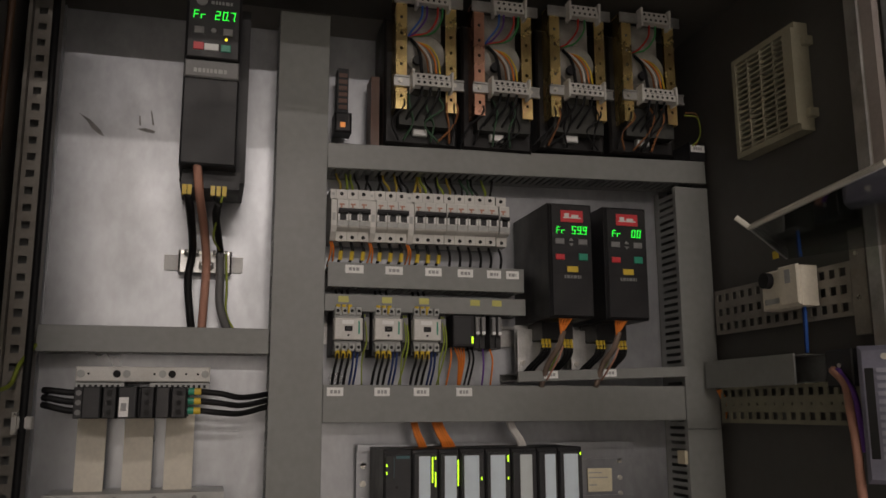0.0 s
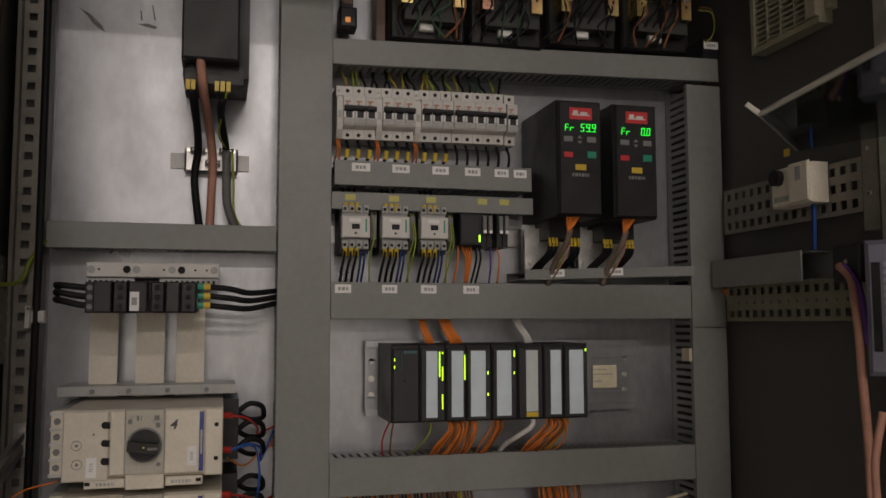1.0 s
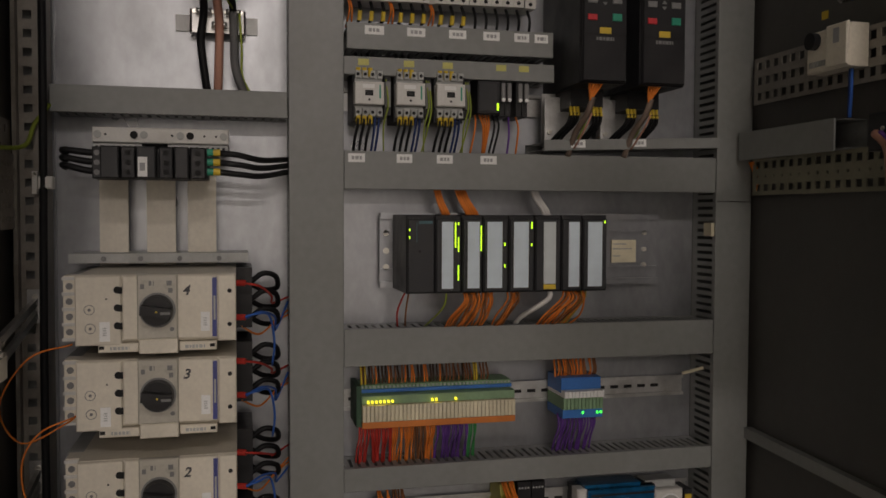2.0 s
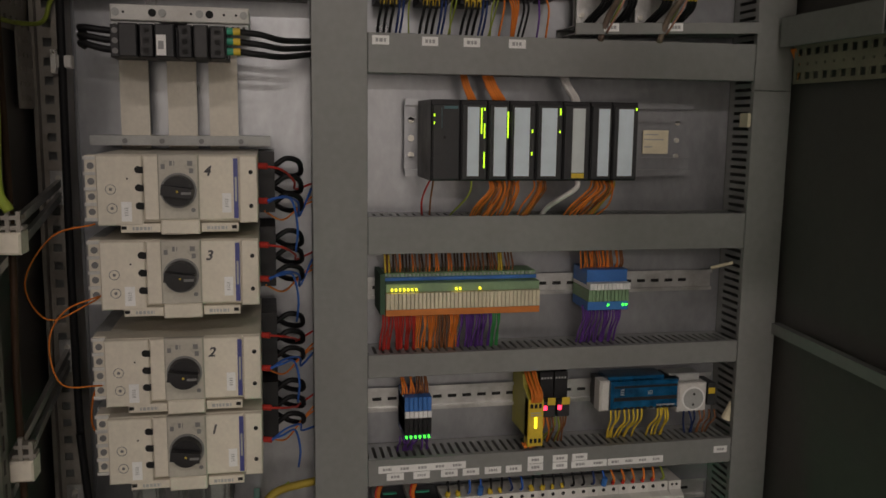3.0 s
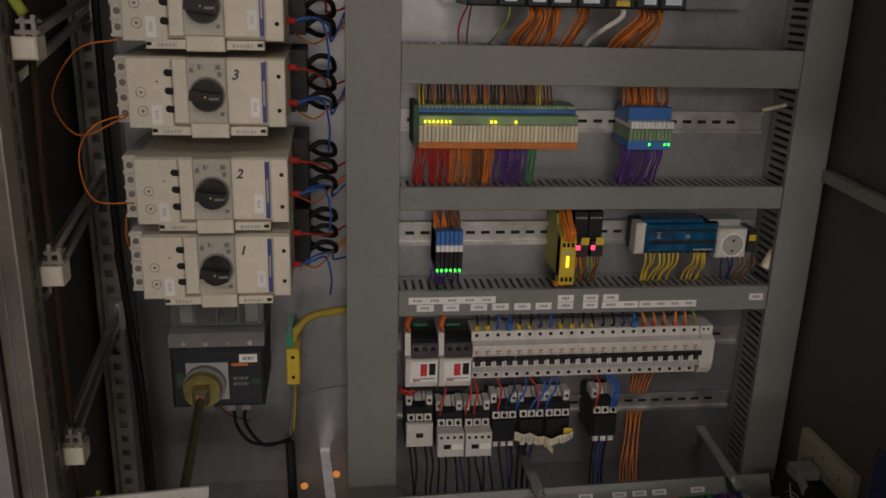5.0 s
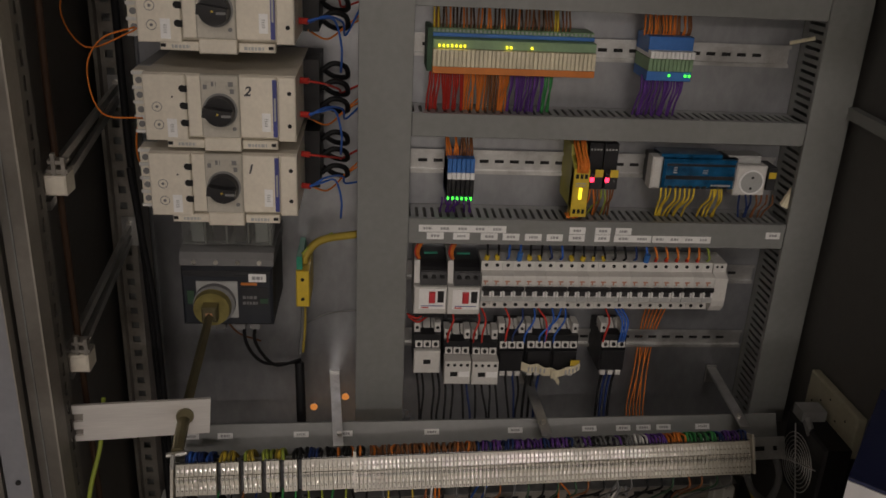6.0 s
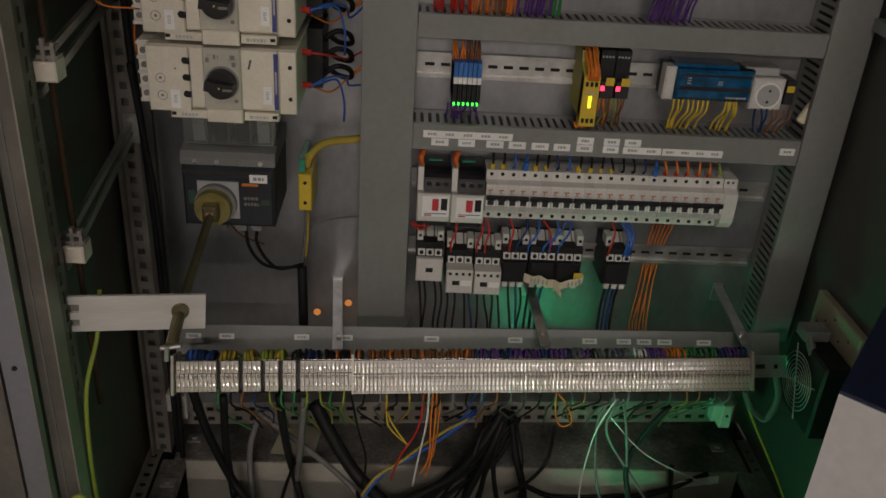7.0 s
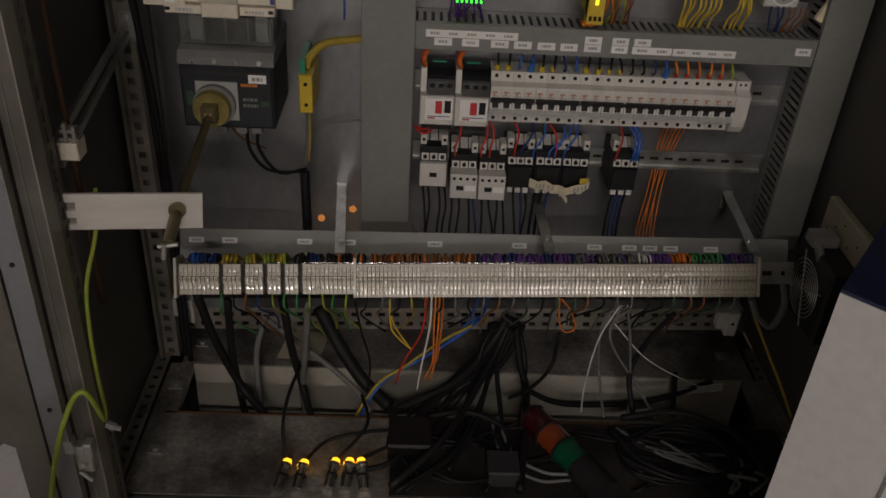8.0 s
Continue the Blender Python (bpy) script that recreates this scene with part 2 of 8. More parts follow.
# ---- building blocks ----
class Shape:
    """A mesh under construction, with plain solids added to it."""

    def __init__(self):
        self.v, self.f = [], []

    def add(self, verts, faces):
        k = len(self.v)
        self.v += [tuple(p) for p in verts]
        self.f += [tuple(i + k for i in f) for f in faces]
        return self

    def box(self, x0, x1, y0, y1, z0, z1, c=0.0):
        """A block; c: width of its bevelled front edges (towards -y)."""
        x0, x1 = min(x0, x1), max(x0, x1)
        y0, y1 = min(y0, y1), max(y0, y1)
        z0, z1 = min(z0, z1), max(z0, z1)
        if c <= 0:
            v = [(x, y, z) for y in (y0, y1) for z in (z0, z1) for x in (x0, x1)]
            return self.add(v, [(0, 1, 3, 2), (5, 4, 6, 7), (4, 0, 2, 6), (1, 5, 7, 3), (2, 3, 7, 6), (4, 5, 1, 0)])
        rings = [(y0, c), (y0 + c, 0.0), (y1, 0.0)]
        v = []
        for y, i in rings:
            v += [(x0 + i, y, z0 + i), (x1 - i, y, z0 + i), (x1 - i, y, z1 - i), (x0 + i, y, z1 - i)]
        f = [(0, 1, 2, 3), (11, 10, 9, 8)]
        for r in range(2):
            for j in range(4):
                a, b = 4 * r + j, 4 * r + (j + 1) % 4
                f.append((a, a + 4, b + 4, b))
        return self.add(v, f)

    def profile(self, x0, x1, pts):
        """An outline of (y, z) points drawn out along x."""
        n = len(pts)
        v = [(x0, y, z) for y, z in pts] + [(x1, y, z) for y, z in pts]
        f = [tuple(range(n)), tuple(range(2 * n - 1, n - 1, -1))]
        f += [(i, i + n, (i + 1) % n + n, (i + 1) % n) for i in range(n)]
        return self.add(v, f)

    def rod(self, a, b, r, n=12, r2=None):
        a, b = Vector(a), Vector(b)
        q = (b - a).to_track_quat("Z", "Y")
        r2 = r if r2 is None else r2
        v = []
        for p, s in ((a, r), (b, r2)):
            v += [p + q @ Vector((s * math.cos(2 * math.pi * i / n), s * math.sin(2 * math.pi * i / n), 0)) for i in range(n)]
        f = [tuple(range(n - 1, -1, -1)), tuple(range(n, 2 * n))] + [(i, (i + 1) % n, (i + 1) % n + n, i + n) for i in range(n)]
        return self.add(v, f)

    def tube(self, pts, r, n=7, step=6):
        """A round wire along a smooth line through the points."""
        p = [Vector(q) for q in pts]
        p = [2 * p[0] - p[1]] + p + [2 * p[-1] - p[-2]]
        line = []
        for i in range(1, len(p) - 2):
            for s in range(step):
                t = s / step
                line.append(0.5 * (2 * p[i] + (p[i + 1] - p[i - 1]) * t + (2 * p[i - 1] - 5 * p[i] + 4 * p[i + 1] - p[i + 2]) * t * t + (3 * p[i] - p[i - 1] - 3 * p[i + 1] + p[i + 2]) * t ** 3))
        line.append(p[-2])
        k, up, v = len(line), Vector((0.3, 0.2, 1)), []
        for i, c in enumerate(line):
            d = (line[min(i + 1, k - 1)] - line[max(i - 1, 0)]).normalized()
            side = up - d * up.dot(d)
            side = side.normalized() if side.length > 1e-4 else d.orthogonal().normalized()
            up = side
            other = d.cross(side)
            v += [c + r * (math.cos(2 * math.pi * j / n) * side + math.sin(2 * math.pi * j / n) * other) for j in range(n)]
        f = [(i * n + j, i * n + (j + 1) % n, (i + 1) * n + (j + 1) % n, (i + 1) * n + j) for i in range(k - 1) for j in range(n)]
        f += [tuple(range(n - 1, -1, -1)), tuple(range((k - 1) * n, k * n))]
        return self.add(v, f)

    def sheet(self, u0, u1, v0, v1, holes, at, thick):
        """A plate in u, v with square holes (centre u, centre v, half width, half height) cut through it; at(u, v, d) gives the place."""
        us = sorted({u0, u1, *[h[0] - h[2] for h in holes], *[h[0] + h[2] for h in holes]})
        vs = sorted({v0, v1, *[h[1] - h[3] for h in holes], *[h[1] + h[3] for h in holes]})
        us, vs = [u for u in us if u0 <= u <= u1], [v for v in vs if v0 <= v <= v1]
        gone = {(round(h[0], 5), round(h[1], 5)): h for h in holes}
        solid = {}
        for i in range(len(us) - 1):
            for j in range(len(vs) - 1):
                cu, cv = (us[i] + us[i + 1]) / 2, (vs[j] + vs[j + 1]) / 2
                solid[i, j] = not any(abs(cu - h[0]) < h[2] and abs(cv - h[1]) < h[3] for h in gone.values())
        for (i, j), s in solid.items():
            if not s:
                continue
            a = [(us[i], vs[j]), (us[i + 1], vs[j]), (us[i + 1], vs[j + 1]), (us[i], vs[j + 1])]
            self.add([at(u, v, 0) for u, v in a] + [at(u, v, thick) for u, v in a], [(0, 1, 2, 3), (7, 6, 5, 4)])
            for k, (di, dj) in enumerate(((0, -1), (1, 0), (0, 1), (-1, 0))):
                if not solid.get((i + di, j + dj), False):
                    p, q = a[k], a[(k + 1) % 4]
                    self.add([at(*p, 0), at(*p, thick), at(*q, thick), at(*q, 0)], [(0, 1, 2, 3)])
        return self

    def mesh(self, name, mat):
        me = bpy.data.meshes.new(name)
        me.from_pydata(self.v, [], self.f)
        bm = bmesh.new()
        bm.from_mesh(me)
        bmesh.ops.recalc_face_normals(bm, faces=bm.faces)
        bm.to_mesh(me)
        bm.free()
        me.materials.append(mat)
        return me


def thing(name, x, y, z, label, category, group="", kind="", turn=(0, 0, 0)):
    ob = new(name)
    ob.empty_display_size = 0.02
    ob.matrix_basis = pose(x, y, z, *turn)
    return tagged(ob, label, category, group, kind)


def part(name, shape, mat, parent, label="", smooth=False):
    me = shape.mesh(name, mat)
    if smooth:
        me.polygons.foreach_set("use_smooth", [True] * len(me.polygons))
    ob = new(name, me)
    ob.parent = parent
    return tagged(ob, label)


def solid(name, shape, mat, label, category, kind="", group="", smooth=False):
    me = shape.mesh(name, mat)
    if smooth:
        me.polygons.foreach_set("use_smooth", [True] * len(me.polygons))
    return tagged(new(name, me), label, category, group, kind)


def pieces(name, boxes, mat, parent, label=""):
    """Alike pieces of one thing, each a part of its own."""
    for b in boxes:
        part(name, Shape().box(*b), mat, parent, label)


def bars(parent, x0, x1, z0, z1, y, mat=None, n=1, name="print"):
    """Unreadable print: short dark bars just proud of a face towards -y."""
    s = Shape()
    rng = random.Random(int(1e5 * (x0 + 7 * z0)) & 0xffff)
    h = (z1 - z0) / (2 * n - 1)
    for r in range(n):
        x = x0
        while x < x1 - 1e-4:
            w = min(h * rng.uniform(0.5, 1.1), x1 - x)
            s.box(x, x + w, y - 0.0003, y + 0.0002, z0 + 2 * r * h, z0 + (2 * r + 1) * h)
            x += w + h * 0.3
    return part(name, s, mat or M["ink"], parent)


def tag(parent, x0, x1, z0, z1, y, rows=1):
    """A white printed label stuck to a face."""
    lab = part("label", Shape().box(x0, x1, y - 0.0007, y + 0.0004, z0, z1), M["label"], parent, "white printed label")
    h = z1 - z0
    w = x1 - x0
    bars(lab, x0 + w * 0.2, x1 - w * 0.2, z0 + h * 0.3, z1 - h * 0.3, y - 0.0008, n=rows)
    return lab


def wires(name, label, lines, category="wire"):
    """A bundle of wires: (colour, radius, points) each."""
    t = thing(name, *lines[0][2][0], label, category)
    o = Vector(lines[0][2][0])
    for colour, r, pts in lines:
        part("wire", Shape().tube([Vector(p) - o for p in pts], r), M["w_" + colour], t, smooth=True)
    return t

# ---- the room ----
PLATE, FRONT, ZB, ZT = 0.08, -0.40, 0.20, 2.12
XL, XR = -0.455, 0.69
solid("ground", Shape().box(-6, 2.9, -17, 1.5, -0.1, 0.0), M["concrete"], "grey worn concrete floor of the room", "floor", "structure")
solid("ceiling", Shape().box(-6, 2.9, -17, 1.5, 5.05, 5.15), M["roomwall"], "plain pale ceiling of the room", "ceiling", "structure")
# the east wall is unseen, set close and dark to dim the plate's reflections
for nm, b in (("wall_north", (-6, 2.9, 1.5, 1.6)), ("wall_south", (-6, 2.9, -17.1, -17)), ("wall_west", (-6.1, -6, -17, 1.5)), ("wall_east", (2.8, 2.9, -17, 1.5))):
    solid(nm, Shape().box(*b, 0, 5.05), M["darkwall"] if nm == "wall_east" else M["roomwall"], "unseen dark wall added to darken reflections in the plate" if nm == "wall_east" else "plain plastered wall of the room", "wall", "structure")
for (lx, ly), w in TUBES:
    t = thing("ceiling_light", lx, ly, 4.97, "long white ceiling light under the ceiling", "lamp", "ceiling lights")
    part("housing", Shape().box(-1.0, 1.0, -0.11, 0.11, 0.0, 0.08), M["white"], t)

# ---- the cabinet shell ----
cab = thing("control_cabinet", 0, 0, 0, "dark painted sheet-steel control cabinet standing open", "cabinet", "", "structure")
part("side_panel", Shape().box(XL - 0.004, XL, FRONT, 0.12, ZB, ZT + 0.03), M["wall"], cab)
part("side_panel", Shape().box(XR, XR + 0.004, FRONT, 0.12, ZB, ZT + 0.03), M["wall"], cab)
part("back_panel", Shape().box(XL - 0.004, XR + 0.004, 0.12, 0.124, 0.0, ZT + 0.03), M["wall"], cab)
part("roof", Shape().box(XL - 0.004, XR + 0.004, FRONT, 0.124, ZT + 0.031, ZT + 0.035), M["wall"], cab)
part("head_frame", Shape().box(XL, XR, FRONT, FRONT + 0.03, ZT, ZT + 0.03), M["post"], cab)
part("mounting_plate", Shape().box(-0.412, 0.645, PLATE, PLATE + 0.003, 0.30, 2.09), M["galv"], cab, "galvanised mounting plate with streaks")
M["scuff"] = material("dark_scuff", (0.17, 0.165, 0.16), 0.5, 0.6, vary=0.3, scale=60)
for q in (((-0.384, 1.916), (-0.366, 1.906), (-0.350, 1.890), (-0.344, 1.880), (-0.353, 1.884), (-0.364, 1.893), (-0.371, 1.904)), ((-0.297, 1.897), (-0.283, 1.899), (-0.268, 1.895), (-0.270, 1.891), (-0.284, 1.893)), ((-0.277, 1.929), (-0.275, 1.929), (-0.270, 1.905), (-0.273, 1.905)), ((-0.294, 1.919), (-0.292, 1.919), (-0.290, 1.903), (-0.293, 1.903))):
    k = len(q)
    part("scuff", Shape().add([(x, PLATE - 0.0005, z) for x, z in q] + [(x, PLATE + 0.001, z) for x, z in q], [tuple(range(k)), tuple(range(2 * k - 1, k - 1, -1))] + [(i, i + k, (i + 1) % k + k, (i + 1) % k) for i in range(k)]), M["scuff"], cab, "dark scuff mark on the plate")
part("plate_flange", Shape().box(-0.415, -0.412, PLATE - 0.012, PLATE + 0.003, 0.30, 2.09), M["galv"], cab)


def perforated(name, parent, x0, x1, y0, y1, z0, z1, rows, pitch, half, mat, face):
    """A strip of sheet with rows of square holes, over a dark backing. face: 'x' (seen from the side) or 'y'."""
    long_z = (z1 - z0) > max(x1 - x0, y1 - y0)
    s = Shape()
    if face == "x":
        a0, a1, at = y0, y1, (lambda u, v, d: (x0 + d, u, v))
    else:
        a0, a1, at = x0, x1, (lambda u, v, d: (u, y0 + d, v))
    holes = []
    if long_z:
        k = int((z1 - z0) / pitch)
        for i in range(k):
            for r in range(rows):
                holes.append((a0 + (a1 - a0) * (r + 0.5) / rows, z0 + pitch * (i + 0.5), half, half))
    else:
        k = int((a1 - a0) / pitch)
        for i in range(k):
            for r in range(rows):
                holes.append((a0 + pitch * (i + 0.5), z0 + (z1 - z0) * (r + 0.5) / rows, half, half))
    s.sheet(a0, a1, z0, z1, holes, at, 0.002)
    return part(name, s, mat, parent)


# rear left post: a perforated strip that faces the room, with its folds
perforated("post", cab, -0.440, -0.416, -0.018, 0.0, ZB, ZT, 1, 0.025, 0.0055, M["post"], "y")
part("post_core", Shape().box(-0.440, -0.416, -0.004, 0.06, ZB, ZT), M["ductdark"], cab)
part("post_fold", Shape().box(-0.446, -0.441, -0.03, 0.05, ZB, ZT).box(-0.4155, -0.4135, -0.02, 0.06, ZB, ZT), M["post"], cab)

# ---- cable ducts ----
def duct(x0, x1, z0, z1, label, y0=0.0, y1=PLATE, tilt=0.0, upright=False, seams=(), category="cable duct"):
    """A slotted wiring duct: base, two sides of fingers, and a clip-on lid."""
    t = thing("cable_duct", x0, 0, z0, label, category, "cable ducts", "", (0, -tilt, 0))
    L, H = (z1 - z0, x1 - x0) if upright else (x1 - x0, z1 - z0)

    def put(a0, a1, d0, d1, h0, h1, s, c=0.0):
        if upright:
            s.box(h0, h1, d0, d1, a0, a1, c)
        else:
            s.box(a0, a1, d0, d1, h0, h1, c)
    # the base takes the shaded copy of the duct's grey
    base = Shape()
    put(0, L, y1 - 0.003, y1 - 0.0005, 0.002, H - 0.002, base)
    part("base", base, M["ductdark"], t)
    for h0, h1 in ((0.002, 0.0035), (H - 0.0035, H - 0.002)):
        side = Shape()
        put(0, L, y1 - 0.018, y1 - 0.003, h0, h1, side)
        put(0, L, y0 + 0.004, y0 + 0.009, h0 - 0.001, h1 + 0.001, side)
        a = 0.004
        while a < L - 0.008:
            put(a, a + 0.0072, y0 + 0.009, y1 - 0.018, h0, h1, side)
            a += 0.0125
        part("slotted_side", side, M["duct"], t)
    cuts = [0.0, *seams, L]
    for a, b in zip(cuts, cuts[1:]):
        lid = Shape()
        put(a, b - 0.001, y0, y0 + 0.0022, 0, H, lid, 0.0008)
        put(a, b - 0.001, y0 + 0.0022, y0 + 0.010, 0, 0.0015, lid)
        put(a, b - 0.001, y0 + 0.0022, y0 + 0.010, H - 0.0015, H, lid)
        part("lid", lid, M["duct"], t)
    return t


duct(-0.081, -0.0005, 0.47, 2.09, "tall grey plastic cable duct between the two halves of the plate", upright=True)
duct(0.615, 0.68, 0.47, 1.842, "tall grey plastic cable duct at the plate edge, lid in two", upright=True, seams=(0.95,))
d1 = duct(0.0, 0.68, 1.832, 1.873, "grey cable duct under the four transformers, slightly slanted", tilt=1.5)
d2 = duct(0.004, 0.329, 1.642, 1.681, "grey cable duct with six white labels under the small breakers", y0=0.002)
d2b = duct(0.0, 0.331, 1.604, 1.631, "narrow grey cable duct with yellow labels above the contactors", y0=0.002)
dl = duct(-0.405, -0.082, 1.536, 1.574, "short grey cable duct across the galvanised plate")
d3 = duct(0.0, 0.6145, 1.434, 1.491, "wide grey cable duct with four white labels")
dv = duct(0.31, 0.6145, 1.496, 1.513, "thin grey cable duct below the two frequency drives, slanted", y0=-0.012, tilt=2.0)
d4 = duct(0.0, 0.6145, 1.167, 1.224, "wide grey cable duct below the controller rack")
d5 = duct(0.0, 0.6145, 0.976, 1.012, "grey slotted cable duct below the relay terminals")
d6 = duct(0.0, 0.6145, 0.802, 0.844, "grey cable duct covered with many white labels")
d7 = duct(-0.365, 0.625, 0.463, 0.512, "long grey cable duct leaning across the foot of the plate", y0=0.0, y1=0.055)
d7.matrix_basis = pose(-0.365, -0.100, 0.472, 0, -1.2, 0) @ pose(0, 0, 0, -30, 0, 0)
darm = thing("cable_duct", XR, -0.01, 1.487, "short grey cable duct on the side wall, one end open", "cable duct", "cable ducts", "", (0, 0, 180))
part("lid", Shape().box(0.038, 0.041, 0, 0.232, 0, 0.045, 0), M["duct"], darm)
# sides and base use the shaded grey as well
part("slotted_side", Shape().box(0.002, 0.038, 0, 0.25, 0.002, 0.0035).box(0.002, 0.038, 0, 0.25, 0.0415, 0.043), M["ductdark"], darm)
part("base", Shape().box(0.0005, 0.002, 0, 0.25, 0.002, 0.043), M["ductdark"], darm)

for d, ox, oz, y, items in (
        (d2, 0.004, 1.642, 0.002, [(0.031, 0.060), (0.095, 0.123), (0.160, 0.187), (0.214, 0.240), (0.264, 0.288), (0.297, 0.319)]),
        (d3, 0, 1.434, 0, [(0.006, 0.031), (0.079, 0.103), (0.141, 0.166), (0.210, 0.236)])):
    for a, b in items:
        z = 1.664 if d is d2 else 1.474
        tag(d, a - ox, b - ox, z - oz, z + 0.013 - oz, y)
tag(dv, 0.044, 0.068, 0.004, 0.016, -0.012)
tag(dv, 0.148, 0.172, 0.004, 0.016, -0.012)
for x in (0.029, 0.098, 0.158, 0.243, 0.280):
    part("label", Shape().box(x - 0.008, x + 0.008, 0.0012, 0.0022, 0.014, 0.0235), M["paleyellow"], d2b, "small yellow label")
for a, b, r in [(0.016, 0.155, 1), (0.029, 0.056, 0), (0.071, 0.097, 0), (0.115, 0.142, 0), (0.150, 0.177, 0), (0.186, 0.213, 0), (0.221, 0.247, 0), (0.257, 0.283, 0),
                (0.257, 0.283, 1), (0.299, 0.324, 0), (0.299, 0.324, 1), (0.332, 0.358, 1), (0.331, 0.392, 0), (0.394, 0.491, 0), (0.582, 0.606, 0.75)]:
    z = 0.008 + 0.0125 * r
    lab = part("label", Shape().box(a, b, -0.0007, 0.0004, z, z + 0.0115), M["label"], d6, "white printed label")
    n = max(1, round((b - a) / 0.026))
    for i in range(n):
        w = (b - a) / n
        bars(lab, a + w * (i + 0.25), a + w * (i + 0.75), z + 0.004, z + 0.008, -0.0008)
for x in (-0.338, -0.285, -0.165, -0.095, 0.045, 0.182, 0.305, 0.362, 0.396, 0.43, 0.496):
    tag(d7, x + 0.365 - 0.012, x + 0.365 + 0.012, 0.026, 0.035, 0.0)

# ---- din rails ----
def din_rail(x0, x1, z, y=PLATE, label="slotted steel mounting rail on the plate", h=0.0175, slots=True):
    t = thing("din_rail", x0, y, z, label, "rail", "mounting rails")
    L = x1 - x0
    s = Shape()
    s.box(0, L, -0.0085, -0.0075, h * 0.72, h).box(0, L, -0.0085, -0.0075, -h, -h * 0.72)
    s.box(0, L, -0.0075, -0.001, h * 0.68, h * 0.72).box(0, L, -0.0075, -0.001, -h * 0.72, -h * 0.68)
    holes = [(0.02 + 0.025 * i, 0.0, 0.0075, 0.0028) for i in range(int((L - 0.03) / 0.025))] if slots else []
    s.sheet(0, L, -h * 0.68, h * 0.68, holes, lambda u, v, d: (u, -0.0025 + d, v), 0.001)
    part("profile", s, M["steel"], t)
    # black sheet painted in as the shade behind the slots
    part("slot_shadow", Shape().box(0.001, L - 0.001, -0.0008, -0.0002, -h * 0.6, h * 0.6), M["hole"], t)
    return t


din_rail(0.004, 0.325, 1.758)
din_rail(0.004, 0.335, 1.575)
din_rail(0.003, 0.60, 1.102, h=0.0175)
din_rail(0.003, 0.61, 0.917, h=0.02)
din_rail(0.003, 0.61, 0.725)
din_rail(0.003, 0.61, 0.598, label="steel rail carrying the row of contactors")


# ---- small breakers ----
def breaker(x, z, y, label, group):
    """One pole of a miniature circuit breaker, 17.7 mm wide."""
    t = thing("circuit_breaker", x, y, z, label, "circuit breaker", group)
    W = 0.0174
    pts = [(0.066, -0.042), (0.017, -0.042), (0.017, -0.027), (0.004, -0.0245), (0.001, -0.023), (0.0, -0.021), (0.0, 0.021), (0.001, 0.023), (0.017, 0.026), (0.017, 0.042), (0.066, 0.042)]
    part("body", Shape().profile(0.0002, W, pts), M["white"], t)
    part("lever_slot", Shape().box(0.0008, W - 0.0006, -0.0006, 0.0006, -0.012, 0.001), M["charcoal"], t)
    part("lever", Shape().box(0.0012, W - 0.0012, -0.0075, -0.0004, -0.0015, 0.0035, 0.0010), M["black"], t)
    pieces("lever_mark", [(0.0008, 0.0034, -0.0035, -0.0004, -0.0125, -0.0025), (W - 0.0036, W - 0.0010, -0.0035, -0.0004, -0.0125, -0.0025)], M["label"], t)
    part("strip", Shape().box(0.0004, W - 0.0004, -0.0012, 0.0002, -0.021, -0.0135), M["midgrey"], t)
    for z2 in (0.035, -0.036):
        part("screw", Shape().rod((W / 2, 0.0164, z2), (W / 2, 0.0185, z2), 0.0031, 10), M["hole"], t)
    part("red_mark", Shape().box(0.0030, 0.0110, -0.0004, 0.0002, 0.0125, 0.0150).box(0.0050, 0.0075, -0.0004, 0.0002, 0.0080, 0.0125), M["redprint"], t)
    bars(t, 0.003, 0.012, 0.005, 0.009, 0.0, M["midgrey"], 2)
    return t


MCB = breaker(0.0163, 1.7585, -0.005, "white single-pole circuit breaker with black lever in a row", "breakers in the upper row")
spots = []
for g in range(3):
    for i in range(3):
        spots.append((0.0163 + g * 0.0622 + i * 0.0177))
spots += [0.1945 + 0.0177 * i for i in range(5)] + [0.286]
upper_row = [MCB] + [copy_thing(MCB, pose(px, -0.005 + 0.004 * (px > 0.28), 1.7585 + 0.013 * px)) for px in spots[1:]]


def tie_bar(first, poles):
    """The black bar that joins the levers of neighbouring poles, carried by the first of them."""
    part("tie_bar", Shape().box(0.0012, 0.0177 * poles - 0.0015, -0.0085, -0.0030, 0.0008, 0.0062, 0.0012), M["black"], first, "black bar joining the levers")


for g in range(3):
    ax = 0.0068 + g * 0.0622
    t = thing("auxiliary_contact", ax, -0.003, 1.7585, "narrow white auxiliary contact beside the breakers", "auxiliary contact", "auxiliary contacts")
    part("body", Shape().profile(0, 0.009, [(0.066, -0.042), (0.014, -0.042), (0.004, -0.03), (0.0, -0.02), (0.0, 0.021), (0.014, 0.027), (0.014, 0.042), (0.066, 0.042)]), M["white"], t)
    part("window", Shape().box(0.002, 0.007, -0.0006, 0.0004, -0.012, 0.0), M["midgrey"], t)
    part("screw", Shape().rod((0.0045, 0.0135, 0.034), (0.0045, 0.0145, 0.034), 0.0025, 8), M["midgrey"], t)
for i in range(22):
    px = 0.1205 + 0.0176 * i
    o = copy_thing(MCB, pose(px, -0.006, 0.727 + 0.0015 * i / 22))
    tagged(o, "white single-pole circuit breaker with black lever, lower row", "", "breakers in the lower row")
    if i in (0, 4, 8, 12, 16, 19):
        tie_bar(o, 4 if i < 16 else 3)
for first, poles in ((0, 3), (3, 3), (6, 3), (9, 5)):
    tie_bar(upper_row[first], poles)
